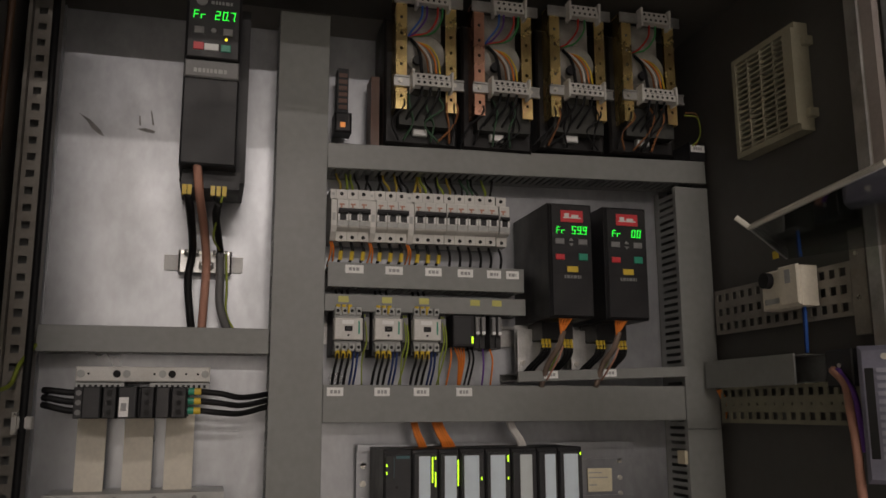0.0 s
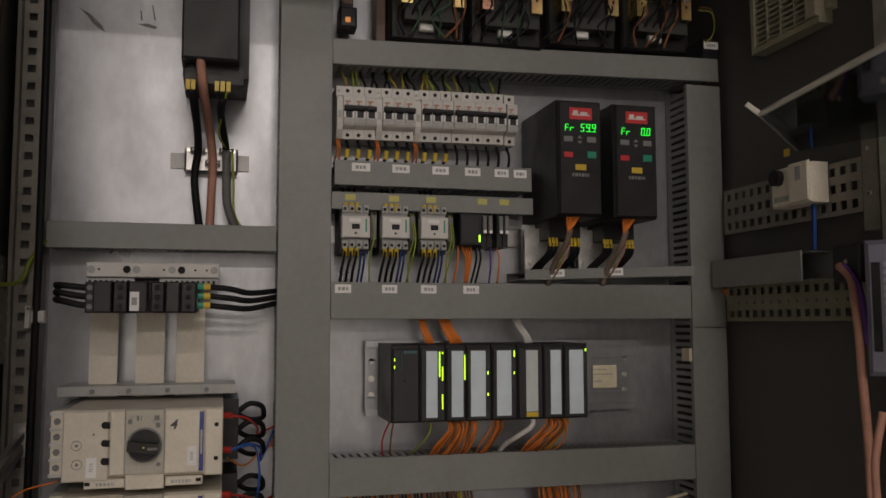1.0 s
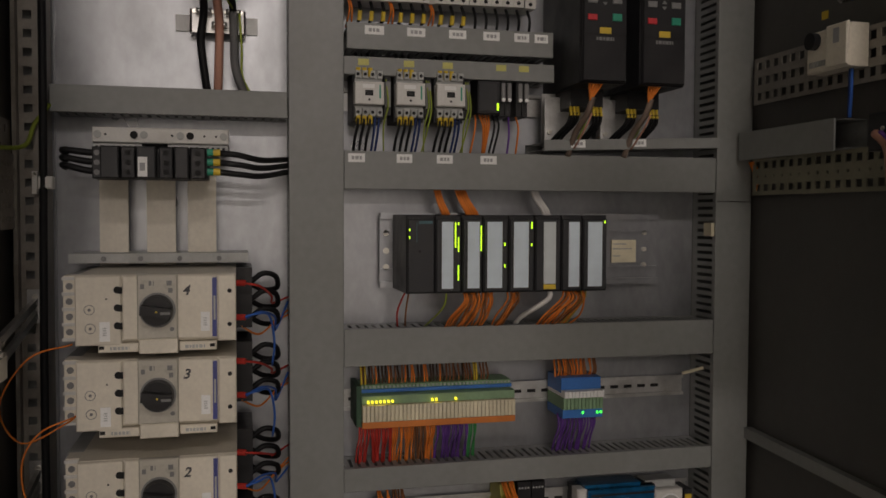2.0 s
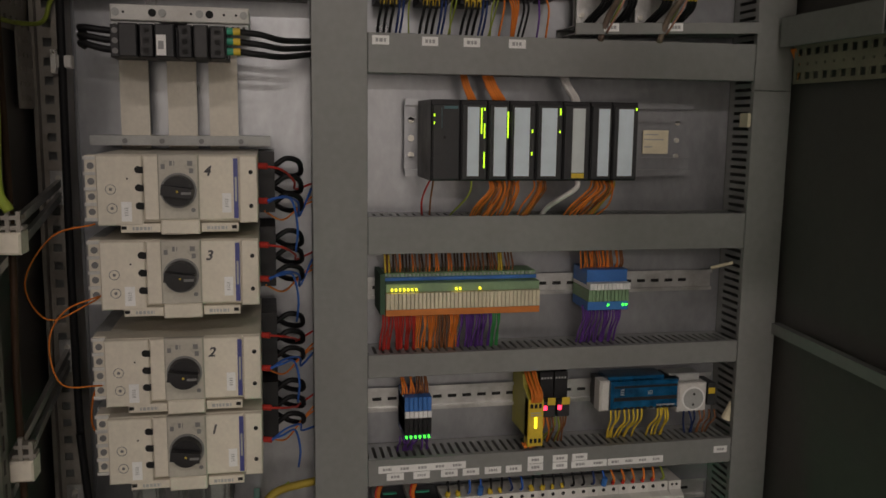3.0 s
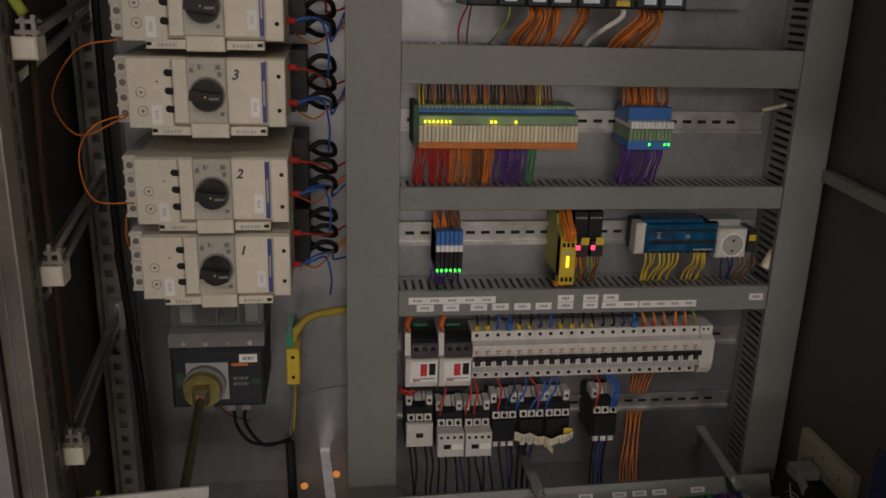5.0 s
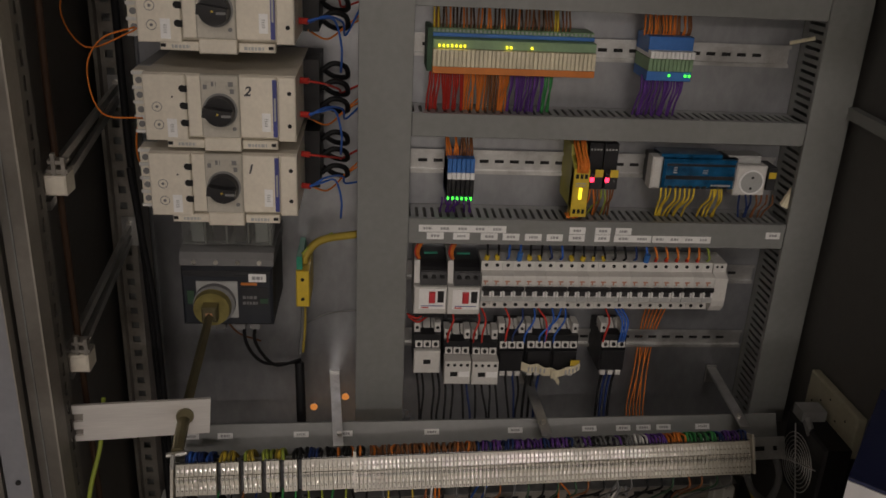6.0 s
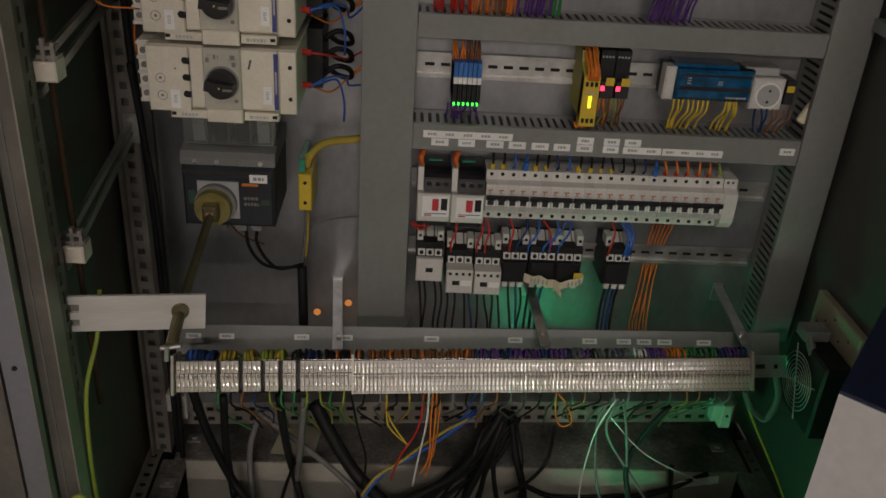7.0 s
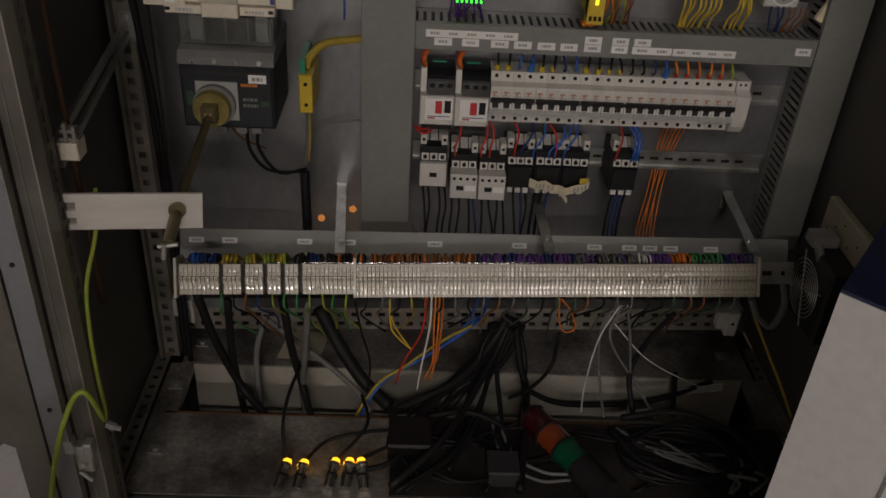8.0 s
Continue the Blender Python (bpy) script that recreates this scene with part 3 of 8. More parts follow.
t = thing("auxiliary_contact", 0.509, -0.004, 0.7285, "white end block closing the lower breaker row", "auxiliary contact", "auxiliary contacts")
part("body", Shape().profile(0, 0.022, [(0.066, -0.042), (0.010, -0.042), (0.002, -0.03), (0.0, -0.02), (0.0, 0.021), (0.014, 0.027), (0.014, 0.042), (0.066, 0.042)]), M["white"], t)
part("screw", Shape().rod((0.006, 0.0135, 0.036), (0.006, 0.0145, 0.036), 0.0022, 8).rod((0.014, 0.0135, 0.036), (0.014, 0.0145, 0.036), 0.0022, 8), M["hole"], t)


def motor_starter(x, z):
    t = thing("motor_starter", x, -0.015, z, "white motor starter with red and black push buttons and black top", "motor starter", "motor starters")
    part("body", Shape().box(0.0, 0.053, 0.0, 0.09, -0.046, 0.002, 0.002), M["white"], t)
    part("auxiliary", Shape().profile(0.0, 0.009, [(0.09, 0.004), (0.012, 0.004), (0.02, 0.04), (0.09, 0.045)]), M["white"], t)
    part("terminal_cover", Shape().profile(0.010, 0.053, [(0.09, 0.003), (0.006, 0.003), (0.009, 0.014), (0.014, 0.023), (0.021, 0.029), (0.030, 0.033), (0.042, 0.0345), (0.09, 0.035)]), M["black"], t)
    for i in range(3):
        part("screw", Shape().rod((0.018 + i * 0.0135, 0.011, 0.016), (0.018 + i * 0.0135, 0.008, 0.015), 0.004, 10), M["charcoal"], t)
    part("button_red", Shape().box(0.024, 0.034, -0.006, 0.001, -0.024, -0.005, 0.001), M["red"], t)
    part("button_black", Shape().box(0.038, 0.048, -0.003, 0.001, -0.024, -0.004, 0.001), M["black"], t)
    part("face", Shape().box(0.008, 0.051, -0.0012, 0.0002, -0.036, -0.001), M["label"], t)
    part("blue_line", Shape().box(0.012, 0.047, -0.0018, -0.001, -0.031, -0.0298), M["navy"], t)
    part("red_line", Shape().box(0.012, 0.024, -0.0018, -0.001, -0.0345, -0.0325), M["w_red"], t)
    part("green_terminal", Shape().box(0.018, 0.040, 0.062, 0.068, 0.034, 0.0365), M["green"], t)
    for zz in (0.010, 0.017, 0.024):
        part("cover_rib", Shape().rod((0.011, 0.0085 + (zz - 0.003) * 0.34, zz), (0.052, 0.0085 + (zz - 0.003) * 0.34, zz), 0.0022, 10), M["black"], t)
    part("foot", Shape().box(0.003, 0.052, 0.02, 0.09, -0.062, -0.046), M["black"], t)
    return t


ms = motor_starter(0.0115, 0.731)
copy_thing(ms, pose(0.0657, -0.015, 0.7305))


# ---- contactors ----
def contactor(x, y, z, label, group):
    t = thing("contactor", x, y, z, label, "contactor", group)
    part("body", Shape().box(0.0, 0.045, 0.02, 0.08, -0.040, 0.040), M["charcoal"], t)
    part("face", Shape().box(0.0005, 0.0445, 0.0, 0.02, -0.017, 0.0165, 0.0015), M["white"], t)
    pieces("shoulder", [(0.002, 0.043, 0.012, 0.03, 0.018, 0.030), (0.002, 0.043, 0.012, 0.03, -0.030, -0.018)], M["midgrey"], t)
    part("window", Shape().box(0.016, 0.028, -0.0008, 0.001, -0.004, 0.004), M["hole"], t)
    part("indicator", Shape().box(0.019, 0.025, -0.002, 0.0, -0.0015, 0.0015), M["charcoal"], t)
    part("hole", Shape().rod((0.022, -0.0004, -0.010), (0.022, 0.001, -0.010), 0.0018, 8), M["hole"], t)
    part("print", Shape().box(0.037, 0.0395, -0.0005, 0.0005, -0.008, 0.012), M["green"], t)
    part("print", Shape().box(0.012, 0.030, -0.0005, 0.0005, 0.007, 0.013), M["label"], t)
    for i in range(4):
        for s in (1, -1):
            xx = 0.006 + 0.011 * i
            part("terminal", Shape().box(xx - 0.004, xx + 0.004, 0.006, 0.02, s * 0.022, s * 0.034, 0.001), M["midgrey"], t)
            part("screw", Shape().rod((xx, 0.0055, s * 0.028), (xx, 0.0075, s * 0.028), 0.0026, 9), M["hole"], t)
    return t


CT = contactor(0.014, -0.010, 1.576, "white and charcoal contactor with yellow-marked wires", "contactors under the narrow duct")
for px, pz in ((0.0765, 1.5765), (0.1385, 1.577)):
    copy_thing(CT, pose(px, -0.010, pz))
for i, px in enumerate((0.062, 0.124, 0.186)):
    t = thing("auxiliary_contact", px, 0.0, 1.576, "dark auxiliary block clipped beside a contactor", "auxiliary contact", "auxiliary blocks")
    part("body", Shape().box(0, 0.010, 0.012, 0.08, -0.03, 0.034), M["charcoal"], t)
    part("front", Shape().box(0.001, 0.009, 0.006, 0.012, -0.018, 0.02), M["grey"], t)


def relay_base(x, y, z):
    t = thing("safety_relay", x, y, z, "black relay with clear cover and two slim relays beside it", "relay")
    part("body", Shape().box(0, 0.036, 0.0, 0.08, -0.026, 0.024, 0.001), M["black"], t)
    part("cover", Shape().box(0.002, 0.030, -0.002, 0.0, -0.022, 0.02), M["charcoal"], t)
    part("led", Shape().box(0.031, 0.0335, -0.0015, 0.0, -0.021, -0.010), M["led_lime"], t)
    return t


relay_base(0.2045, -0.002, 1.578)
for i, px in enumerate((0.2425, 0.2525, 0.270, 0.280)):
    t = thing("slim_relay", px, 0.0, 1.582, "slim black plug-in relay with a clear silvery cap", "relay", "slim relays")
    part("socket", Shape().box(0, 0.0085, 0.01, 0.08, -0.032, 0.022), M["black"], t)
    part("cap", Shape().box(0.001, 0.0075, 0.0, 0.012, -0.010, 0.018, 0.001), M["grey"], t)
    part("tip", Shape().rod((0.0042, -0.001, -0.008), (0.0042, 0.003, -0.008), 0.003, 8), M["label"], t)

for i, (px, pz, kind) in enumerate(((0.0155, 0.604, 0), (0.066, 0.592, 1), (0.1125, 0.591, 1), (0.158, 0.603, 2), (0.2045, 0.604, 2), (0.249, 0.604, 2), (0.332, 0.606, 2))):
    lab = ("white contactor with dark window in the lower row", "white contactor with an auxiliary block on its front", "small black contactor with pale terminals")[kind]
    t = thing("contactor", px, 0.0, pz, lab, "contactor", "contactors in the lower row")
    part("body", Shape().box(0.0, 0.044, 0.004, 0.08, -0.034, 0.034), M["black"], t)
    for j in range(3):
        xx = 0.008 + 0.014 * j
        part("terminal", Shape().profile(xx - 0.006, xx + 0.006, [(0.05, 0.014), (0.0, 0.012), (0.002, 0.022), (0.02, 0.030), (0.05, 0.044)]), M["white"], t)
        part("screw", Shape().rod((xx, -0.001, 0.017), (xx, 0.003, 0.018), 0.0033, 9), M["hole"], t)
    for xx in (0.005, 0.039):
        part("clip", Shape().box(xx - 0.005, xx + 0.005, 0.012, 0.04, 0.034, 0.052, 0.001), M["white"], t)
        part("screw", Shape().rod((xx, 0.011, 0.043), (xx, 0.013, 0.043), 0.0028, 9), M["hole"], t)
    if kind == 0:
        part("face", Shape().box(0.0, 0.044, -0.006, 0.004, -0.034, 0.008, 0.0015), M["white"], t)
        part("window", Shape().box(0.016, 0.028, -0.0068, -0.0055, -0.016, -0.008), M["hole"], t)
    if kind == 1:
        part("face", Shape().box(0.0, 0.044, -0.022, 0.004, -0.034, 0.010, 0.0015), M["white"], t)
        part("window", Shape().box(0.010, 0.022, -0.0228, -0.021, -0.018, -0.010), M["hole"], t)
        part("label", Shape().box(0.024, 0.042, -0.0228, -0.0215, -0.019, -0.009), M["label"], t)
        for j in range(4):
            part("screw", Shape().rod((0.006 + 0.0107 * j, -0.0228, 0.003), (0.006 + 0.0107 * j, -0.021, 0.003), 0.0028, 8), M["hole"], t)
    if kind == 2:
        part("face", Shape().box(0.002, 0.042, -0.004, 0.004, -0.030, 0.008, 0.0015), M["black"], t)
        for j in range(3):
            part("terminal", Shape().box(0.004 + 0.013 * j, 0.013 + 0.013 * j, -0.003, 0.006, -0.040, -0.031, 0.001), M["white"], t)
t = thing("paper_tag", 0.200, -0.012, 0.583, "crumpled pale paper tags with handwriting tied to the contactors", "tag")


def ribbon(points, h):
    """A creased paper ribbon along points x, y, z, thin but with two sides."""
    s = Shape()
    v = [(x, y + dy, z + k) for x, y, z in points for k, dy in ((-h, 0.0), (h, -0.002), (h, -0.0016), (-h, 0.0004))]
    f = [(4 * i + a, 4 * i + 4 + a, 4 * i + 4 + (a + 1) % 4, 4 * i + (a + 1) % 4) for i in range(len(points) - 1) for a in range(4)]
    return s.add(v, f + [(3, 2, 1, 0), tuple(4 * len(points) - 4 + a for a in range(4))])


part("strip", ribbon([(-0.004, 0.0, 0.006), (0.010, -0.006, 0.003), (0.022, -0.003, 0.004), (0.034, -0.008, -0.001), (0.046, -0.004, -0.003), (0.055, -0.009, -0.005)], 0.0085), M["ivory"], t)
part("strip", ribbon([(0.046, -0.010, -0.006), (0.058, -0.014, -0.001), (0.070, -0.010, 0.002), (0.084, -0.013, 0.006), (0.094, -0.008, 0.010)], 0.0075), M["ivory"], t)
part("strip", ribbon([(0.048, -0.016, -0.002), (0.053, -0.018, -0.009), (0.060, -0.014, -0.019)], 0.0055), M["ivory"], t)
for k, (a, z) in enumerate(((0.006, 0.004), (0.012, 0.004), (0.018, 0.004), (0.026, 0.002), (0.033, 0.001), (0.068, 0.002), (0.074, 0.004), (0.080, 0.005), (0.086, 0.008))):
    bars(t, a, a + 0.0028, z - 0.004, z + 0.004, -0.0095 if a < 0.05 else -0.0155)
part("corner", Shape().box(0.078, 0.093, -0.008, -0.006, 0.010, 0.020), M["yellow"], t)


# ---- frequency drives ----
SEGMENTS = {"0": "abcdef", "1": "bc", "2": "abged", "3": "abgcd", "5": "afgcd", "6": "afgedc", "7": "abc", "9": "abcdfg", "F": "aefg", "r": "eg", " ": ""}


def display(parent, text, x, z, h, y, pitch):
    """Lit seven-segment characters; a point after a digit is a lit dot."""
    s, w, k = Shape(), h * 0.5, h * 0.10
    slant = lambda zz: 0.12 * (zz - z)
    at = {"a": (0, w, h - k, h), "g": (0, w, (h - k) / 2, (h + k) / 2), "d": (0, w, 0, k), "f": (0, k, h / 2, h), "b": (w - k, w, h / 2, h), "e": (0, k, 0, h / 2), "c": (w - k, w, 0, h / 2)}
    cx = x
    for ch in text:
        if ch == ".":
            s.box(cx - pitch + w + k * 0.8, cx - pitch + w + 1.9 * k, y - 0.0006, y, z, z + k)
            continue
        for g in SEGMENTS[ch]:
            a, b, c, d = at[g]
            s.box(cx + a + slant(z + c), cx + b + slant(z + c), y - 0.0006, y, z + c + k * 0.08, z + d - k * 0.08)
        cx += pitch
    return part("display", s, M["seg"], parent, "lit green seven-segment display")


def drive(x, z, text, label):
    """A slim frequency drive, 75 x 184 mm."""
    W, H, D = 0.074, 0.183, 0.163
    t = thing("frequency_drive", x, -0.085, z, label, "frequency drive", "frequency drives")
    part("body", Shape().box(0, W, 0.004, D, 0, H, 0.003), M["black"], t)
    part("front", Shape().box(0.003, W - 0.001, 0.0, 0.006, 0.002, H - 0.002, 0.002), M["black"], t)
    part("groove", Shape().box(0.004, W - 0.002, -0.0004, 0.001, 0.070, 0.0712), M["hole"], t)
    part("badge", Shape().box(0.020, 0.058, -0.0012, 0.0005, 0.152, 0.171, 0.0005), M["red"], t, "red name badge")
    part("badge_mark", Shape().box(0.024, 0.054, -0.0016, -0.001, 0.158, 0.160).box(0.026, 0.034, -0.0016, -0.001, 0.160, 0.166).box(0.038, 0.050, -0.0016, -0.001, 0.160, 0.164), M["w_white"], t)
    display(t, text[0], 0.012, 0.133, 0.011, -0.0008, 0.0085)
    display(t, text[1], 0.038 if len(text[1]) > 3 else 0.046, 0.133, 0.0125, -0.0008, 0.0095)
    for a, b, c, d, m in ((0.010, 0.025, 0.116, 0.125, "grey"), (0.049, 0.064, 0.116, 0.125, "grey"), (0.010, 0.025, 0.091, 0.100, "red"), (0.049, 0.064, 0.091, 0.102, "green")):
        part("key", Shape().box(a, b, -0.002, 0.0005, c, d, 0.0008), M[m], t)
    part("arrow_key", Shape().add([(0.037 + 0.004 * i, -0.0012, 0.122 + zz) for i, zz in ((-1, 0), (1, 0), (0, 0.005))] + [(0.037 + 0.004 * i, 0.0, 0.122 + zz) for i, zz in ((-1, 0), (1, 0), (0, 0.005))], [(0, 1, 2), (5, 4, 3), (0, 3, 4, 1), (1, 4, 5, 2), (2, 5, 3, 0)]), M["grey"], t)
    part("arrow_key", Shape().add([(0.037 + 0.004 * i, -0.0012, 0.118 - zz) for i, zz in ((-1, 0), (1, 0), (0, 0.005))] + [(0.037 + 0.004 * i, 0.0, 0.118 - zz) for i, zz in ((-1, 0), (1, 0), (0, 0.005))], [(0, 1, 2), (5, 4, 3), (0, 3, 4, 1), (1, 4, 5, 2), (2, 5, 3, 0)]), M["grey"], t)
    part("yellow_label", Shape().box(0.029, 0.047, -0.001, 0.0005, 0.072, 0.081), M["yellow"], t)
    bars(t, 0.024, 0.052, 0.062, 0.067, -0.0004, M["grey"])
    pieces("bracket", [(-0.014, 0.012, 0.115, 0.117, -0.085, -0.008), (-0.012, 0.070, 0.135, 0.137, -0.085, 0.0)], M["steel"], t, "zinc-plated bracket")
    part("bracket_screw", Shape().rod((-0.006, 0.111, -0.064), (-0.006, 0.115, -0.064), 0.004, 10), M["tin"], t)
    part("terminal_base", Shape().box(0.012, 0.066, 0.07, 0.135, -0.028, 0.0), M["black"], t)
    for i in range(3):
        for a in (0.012, 0.050):
            part("ferrule_tag", Shape().rod((a + 0.006 * i, 0.066, -0.042), (a + 0.006 * i, 0.07, -0.028), 0.0025, 8), M["yellow"], t)
    return t


drive(0.339, 1.593, ("Fr", "59.9"), "black frequency drive with red badge and running green display")
drive(0.435, 1.592, ("Fr", "0.0"), "black frequency drive with red badge, display at zero")

t = thing("frequency_drive", -0.222, -0.11, 1.792, "tall charcoal frequency drive high on the galvanised plate", "frequency drive", "frequency drives")
part("heat_sink", Shape().box(0.0, 0.093, 0.06, 0.188, -0.008, 0.265), M["charcoal"], t)
part("body", Shape().box(0, 0.078, 0.004, 0.07, 0, 0.27, 0.003), M["charcoal"], t)
part("lower_cover", Shape().box(0.001, 0.077, 0.0, 0.006, 0.001, 0.128, 0.002), M["charcoal"], t)
part("band", Shape().box(0.001, 0.077, -0.001, 0.006, 0.129, 0.155, 0.002), M["grey"], t)
bars(t, 0.014, 0.060, 0.136, 0.142, -0.001, M["midgrey"])
part("operator_panel", Shape().box(0.002, 0.076, -0.004, 0.004, 0.157, 0.272, 0.002), M["black"], t)
display(t, "Fr", 0.010, 0.216, 0.0125, -0.0048, 0.010)
display(t, "20.7", 0.040, 0.216, 0.0135, -0.0048, 0.0105)
for a, b, c, d, m in ((0.012, 0.026, 0.193, 0.204, "grey"), (0.052, 0.066, 0.193, 0.204, "grey"), (0.012, 0.026, 0.169, 0.180, "red"), (0.050, 0.064, 0.168, 0.179, "green"), (0.027, 0.047, 0.169, 0.179, "label")):
    part("key", Shape().box(a, b, -0.0055, -0.003, c, d, 0.0008), M[m], t)
part("arrow_key", Shape().rod((0.039, -0.0055, 0.199), (0.039, -0.0035, 0.199), 0.004, 6), M["grey"], t)
part("lamp", Shape().rod((0.057, -0.0055, 0.187), (0.057, -0.0035, 0.187), 0.0018, 8), M["led_yellow"], t)
part("emblem", Shape().rod((0.021, -0.0052, 0.244), (0.021, -0.0035, 0.244), 0.008, 16), M["grey"], t)
bars(t, 0.034, 0.064, 0.240, 0.245, -0.004, M["grey"])
part("terminal_base", Shape().box(0.004, 0.085, 0.03, 0.10, -0.026, 0.0), M["black"], t)
for i in range(5):
    part("ferrule_tag", Shape().box((0.006, 0.013, 0.045, 0.053, 0.061)[i], (0.012, 0.019, 0.051, 0.059, 0.067)[i], 0.022, 0.03, -0.038, -0.024), M["yellow"], t)

# ---- the controller rack ----
rack = thing("rack_rail", 0.063, 0.06, 1.281, "steel profile rail carrying the controller rack", "rail")
part("profile", Shape().box(0, 0.476, 0, 0.004, 0.004, 0.114), M["galv"], rack)
for z0, z1, d in ((0.108, 0.118, 0.008), (0.0, 0.010, 0.008), (0.026, 0.030, 0.004), (0.086, 0.090, 0.004)):
    part("rib", Shape().box(0, 0.476, -d, 0.0, z0, z1), M["galv"], rack)
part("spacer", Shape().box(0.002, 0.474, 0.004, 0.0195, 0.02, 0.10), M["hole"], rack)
for zz in (0.032, 0.058, 0.086):
    part("screw", Shape().rod((0.010, -0.004, zz), (0.010, 0.0, zz), 0.005, 10), M["tin"], rack)
    part("screw", Shape().rod((0.452, -0.004, zz), (0.452, 0.0, zz), 0.004, 10), M["tin"], rack)
part("type_label", Shape().box(0.392, 0.436, -0.0045, -0.003, 0.036, 0.074), M["ivory"], rack, "white type plate with small print")
bars(rack, 0.394, 0.418, 0.066, 0.068, -0.0046)
bars(rack, 0.394, 0.428, 0.058, 0.060, -0.0046)
bars(rack, 0.394, 0.408, 0.046, 0.048, -0.0046)
PLCX = [0.083, 0.1255, 0.1655, 0.1975, 0.2375, 0.2785, 0.3205, 0.3545, 0.3955]
STRIPS = [None, (0.135, 0.152), (0.174, 0.192), (0.204, 0.227), (0.245, 0.268), (0.292, 0.311), (0.332, 0.349), (0.363, 0.386)]
for i in range(8):
    a, b = PLCX[i], PLCX[i + 1] - 0.0008
    t = thing("controller_module", a, -0.06, 1.281, "black controller module with pale blue label strip" if i else "black processor module of the controller", "controller module", "controller modules")
    w = b - a
    part("body", Shape().box(0, w, 0.003, 0.112, 0, 0.115, 0.0012), M["black"], t)
    if i:
        s0, s1 = STRIPS[i][0] - a, STRIPS[i][1] - a
        part("front_door", Shape().box(0.002, w - 0.001, -0.001, 0.004, 0.002, 0.109, 0.001), M["charcoal"], t)
        lowz = 0.012 if i == 5 else 0.007
        part("label_strip", Shape().box(s0, s1, -0.0024, -0.0008, lowz, 0.105), M["strip"] if i != 5 else M["stripgrey"], t, "pale blue paper label strip")
        if i == 5:
            part("yellow_tab", Shape().box(s0, s1, -0.0026, -0.0008, 0.004, 0.011), M["yellow"], t)
    else:
        part("front_door", Shape().box(0.002, w - 0.001, -0.001, 0.004, 0.002, 0.108, 0.001), M["charcoal"], t)
        part("teal_bar", Shape().box(0.018, 0.038, -0.0024, -0.0008, 0.102, 0.106), M["teal"], t)
        part("key_switch", Shape().rod((0.019, -0.002, 0.062), (0.019, 0.0, 0.062), 0.0022, 8), M["hole"], t)
        part("card_edge", Shape().box(0.0145, 0.0152, -0.002, 0.0, 0.075, 0.104), M["teal"], t)
    leds = {0: [(0.004, 0.090, 0.096), (0.004, 0.079, 0.085)], 1: [(0.030, 0.066, 0.105), (0.0345, 0.060, 0.083), (0.0345, 0.018, 0.042), (0.0345, 0.099, 0.105)],
            2: [(0.0290, 0.061, 0.100)], 3: [(0.0335, 0.068, 0.075), (0.0335, 0.036, 0.043)], 4: [(0.0355, 0.094, 0.106), (0.0355, 0.068, 0.074)], 7: [(0.036, 0.102, 0.108)]}
    for lx, l0, l1 in leds.get(i, ()):
        part("led", Shape().box(lx - 0.0008, lx + 0.0008, -0.0022, -0.0008, l0 + 0.001, l1 - 0.001), M["led_lime"], t, "lit yellow-green lamp")

# ---- galvanised plate: terminal block, flat bars, switches ----
t = thing("busbar_terminal", -0.346, -0.03, 1.487, "pale busbar terminal strip with screws and dark blocks below", "terminal block")
part("strip", Shape().box(0, 0.180, 0.0, 0.10, 0.006, 0.027, 0.0015), M["white"], t)
part("comb", Shape().box(0.001, 0.064, 0.004, 0.03, -0.004, 0.005).box(0.098, 0.179, 0.004, 0.03, -0.004, 0.005), M["midgrey"], t)
for i in range(24):
    xx = 0.005 + 0.0073 * i
    if not 0.062 < xx < 0.1:
        part("slot", Shape().box(xx - 0.0018, xx + 0.0018, 0.0032, 0.005, -0.0025, 0.002), M["hole"], t)
for xx, m in ((0.007, "midgrey"), (0.054, "hole"), (0.067, "midgrey"), (0.115, "midgrey"), (0.128, "hole"), (0.173, "midgrey")):
    part("screw", Shape().rod((xx, -0.002, 0.017), (xx, 0.002, 0.017), 0.0052, 14), M[m], t)
for xx in (0.017, 0.104, 0.147, 0.163):
    part("pin_hole", Shape().rod((xx, -0.0005, 0.017), (xx, 0.001, 0.017), 0.0017, 8), M["hole"], t)
part("core", Shape().box(0.018, 0.152, -0.02, 0.08, -0.042, -0.004), M["black"], t)
for a, b, y, m in ((0.004, 0.016, -0.03, "charcoal"), (0.017, 0.040, -0.05, "charcoal"), (0.042, 0.060, -0.046, "black"), (0.062, 0.086, -0.052, "charcoal"), (0.090, 0.108, -0.046, "black"), (0.110, 0.128, -0.050, "charcoal"), (0.130, 0.150, -0.044, "black")):
    part("block", Shape().box(a, b, y, 0.03, -0.044, -0.002, 0.0015), M[m], t)
    for k in range(3):
        if m == "black" or a < 0.01:
            part("screw", Shape().rod(((a + b) / 2, y - 0.001, -0.010 - 0.013 * k), ((a + b) / 2, y + 0.002, -0.010 - 0.013 * k), 0.0038, 10), M["hole"] if a > 0.01 else M["grey"], t)
tag(t, 0.064, 0.076, -0.042, -0.016, -0.053)
for k in range(3):
    part("ferrule", Shape().rod((0.152, -0.038, -0.008 - 0.013 * k), (0.160, -0.038, -0.008 - 0.013 * k), 0.005, 10), M["green"], t)
    part("ferrule", Shape().rod((0.160, -0.038, -0.008 - 0.013 * k), (0.169, -0.038, -0.008 - 0.013 * k), 0.0048, 10), M["yellow"], t)
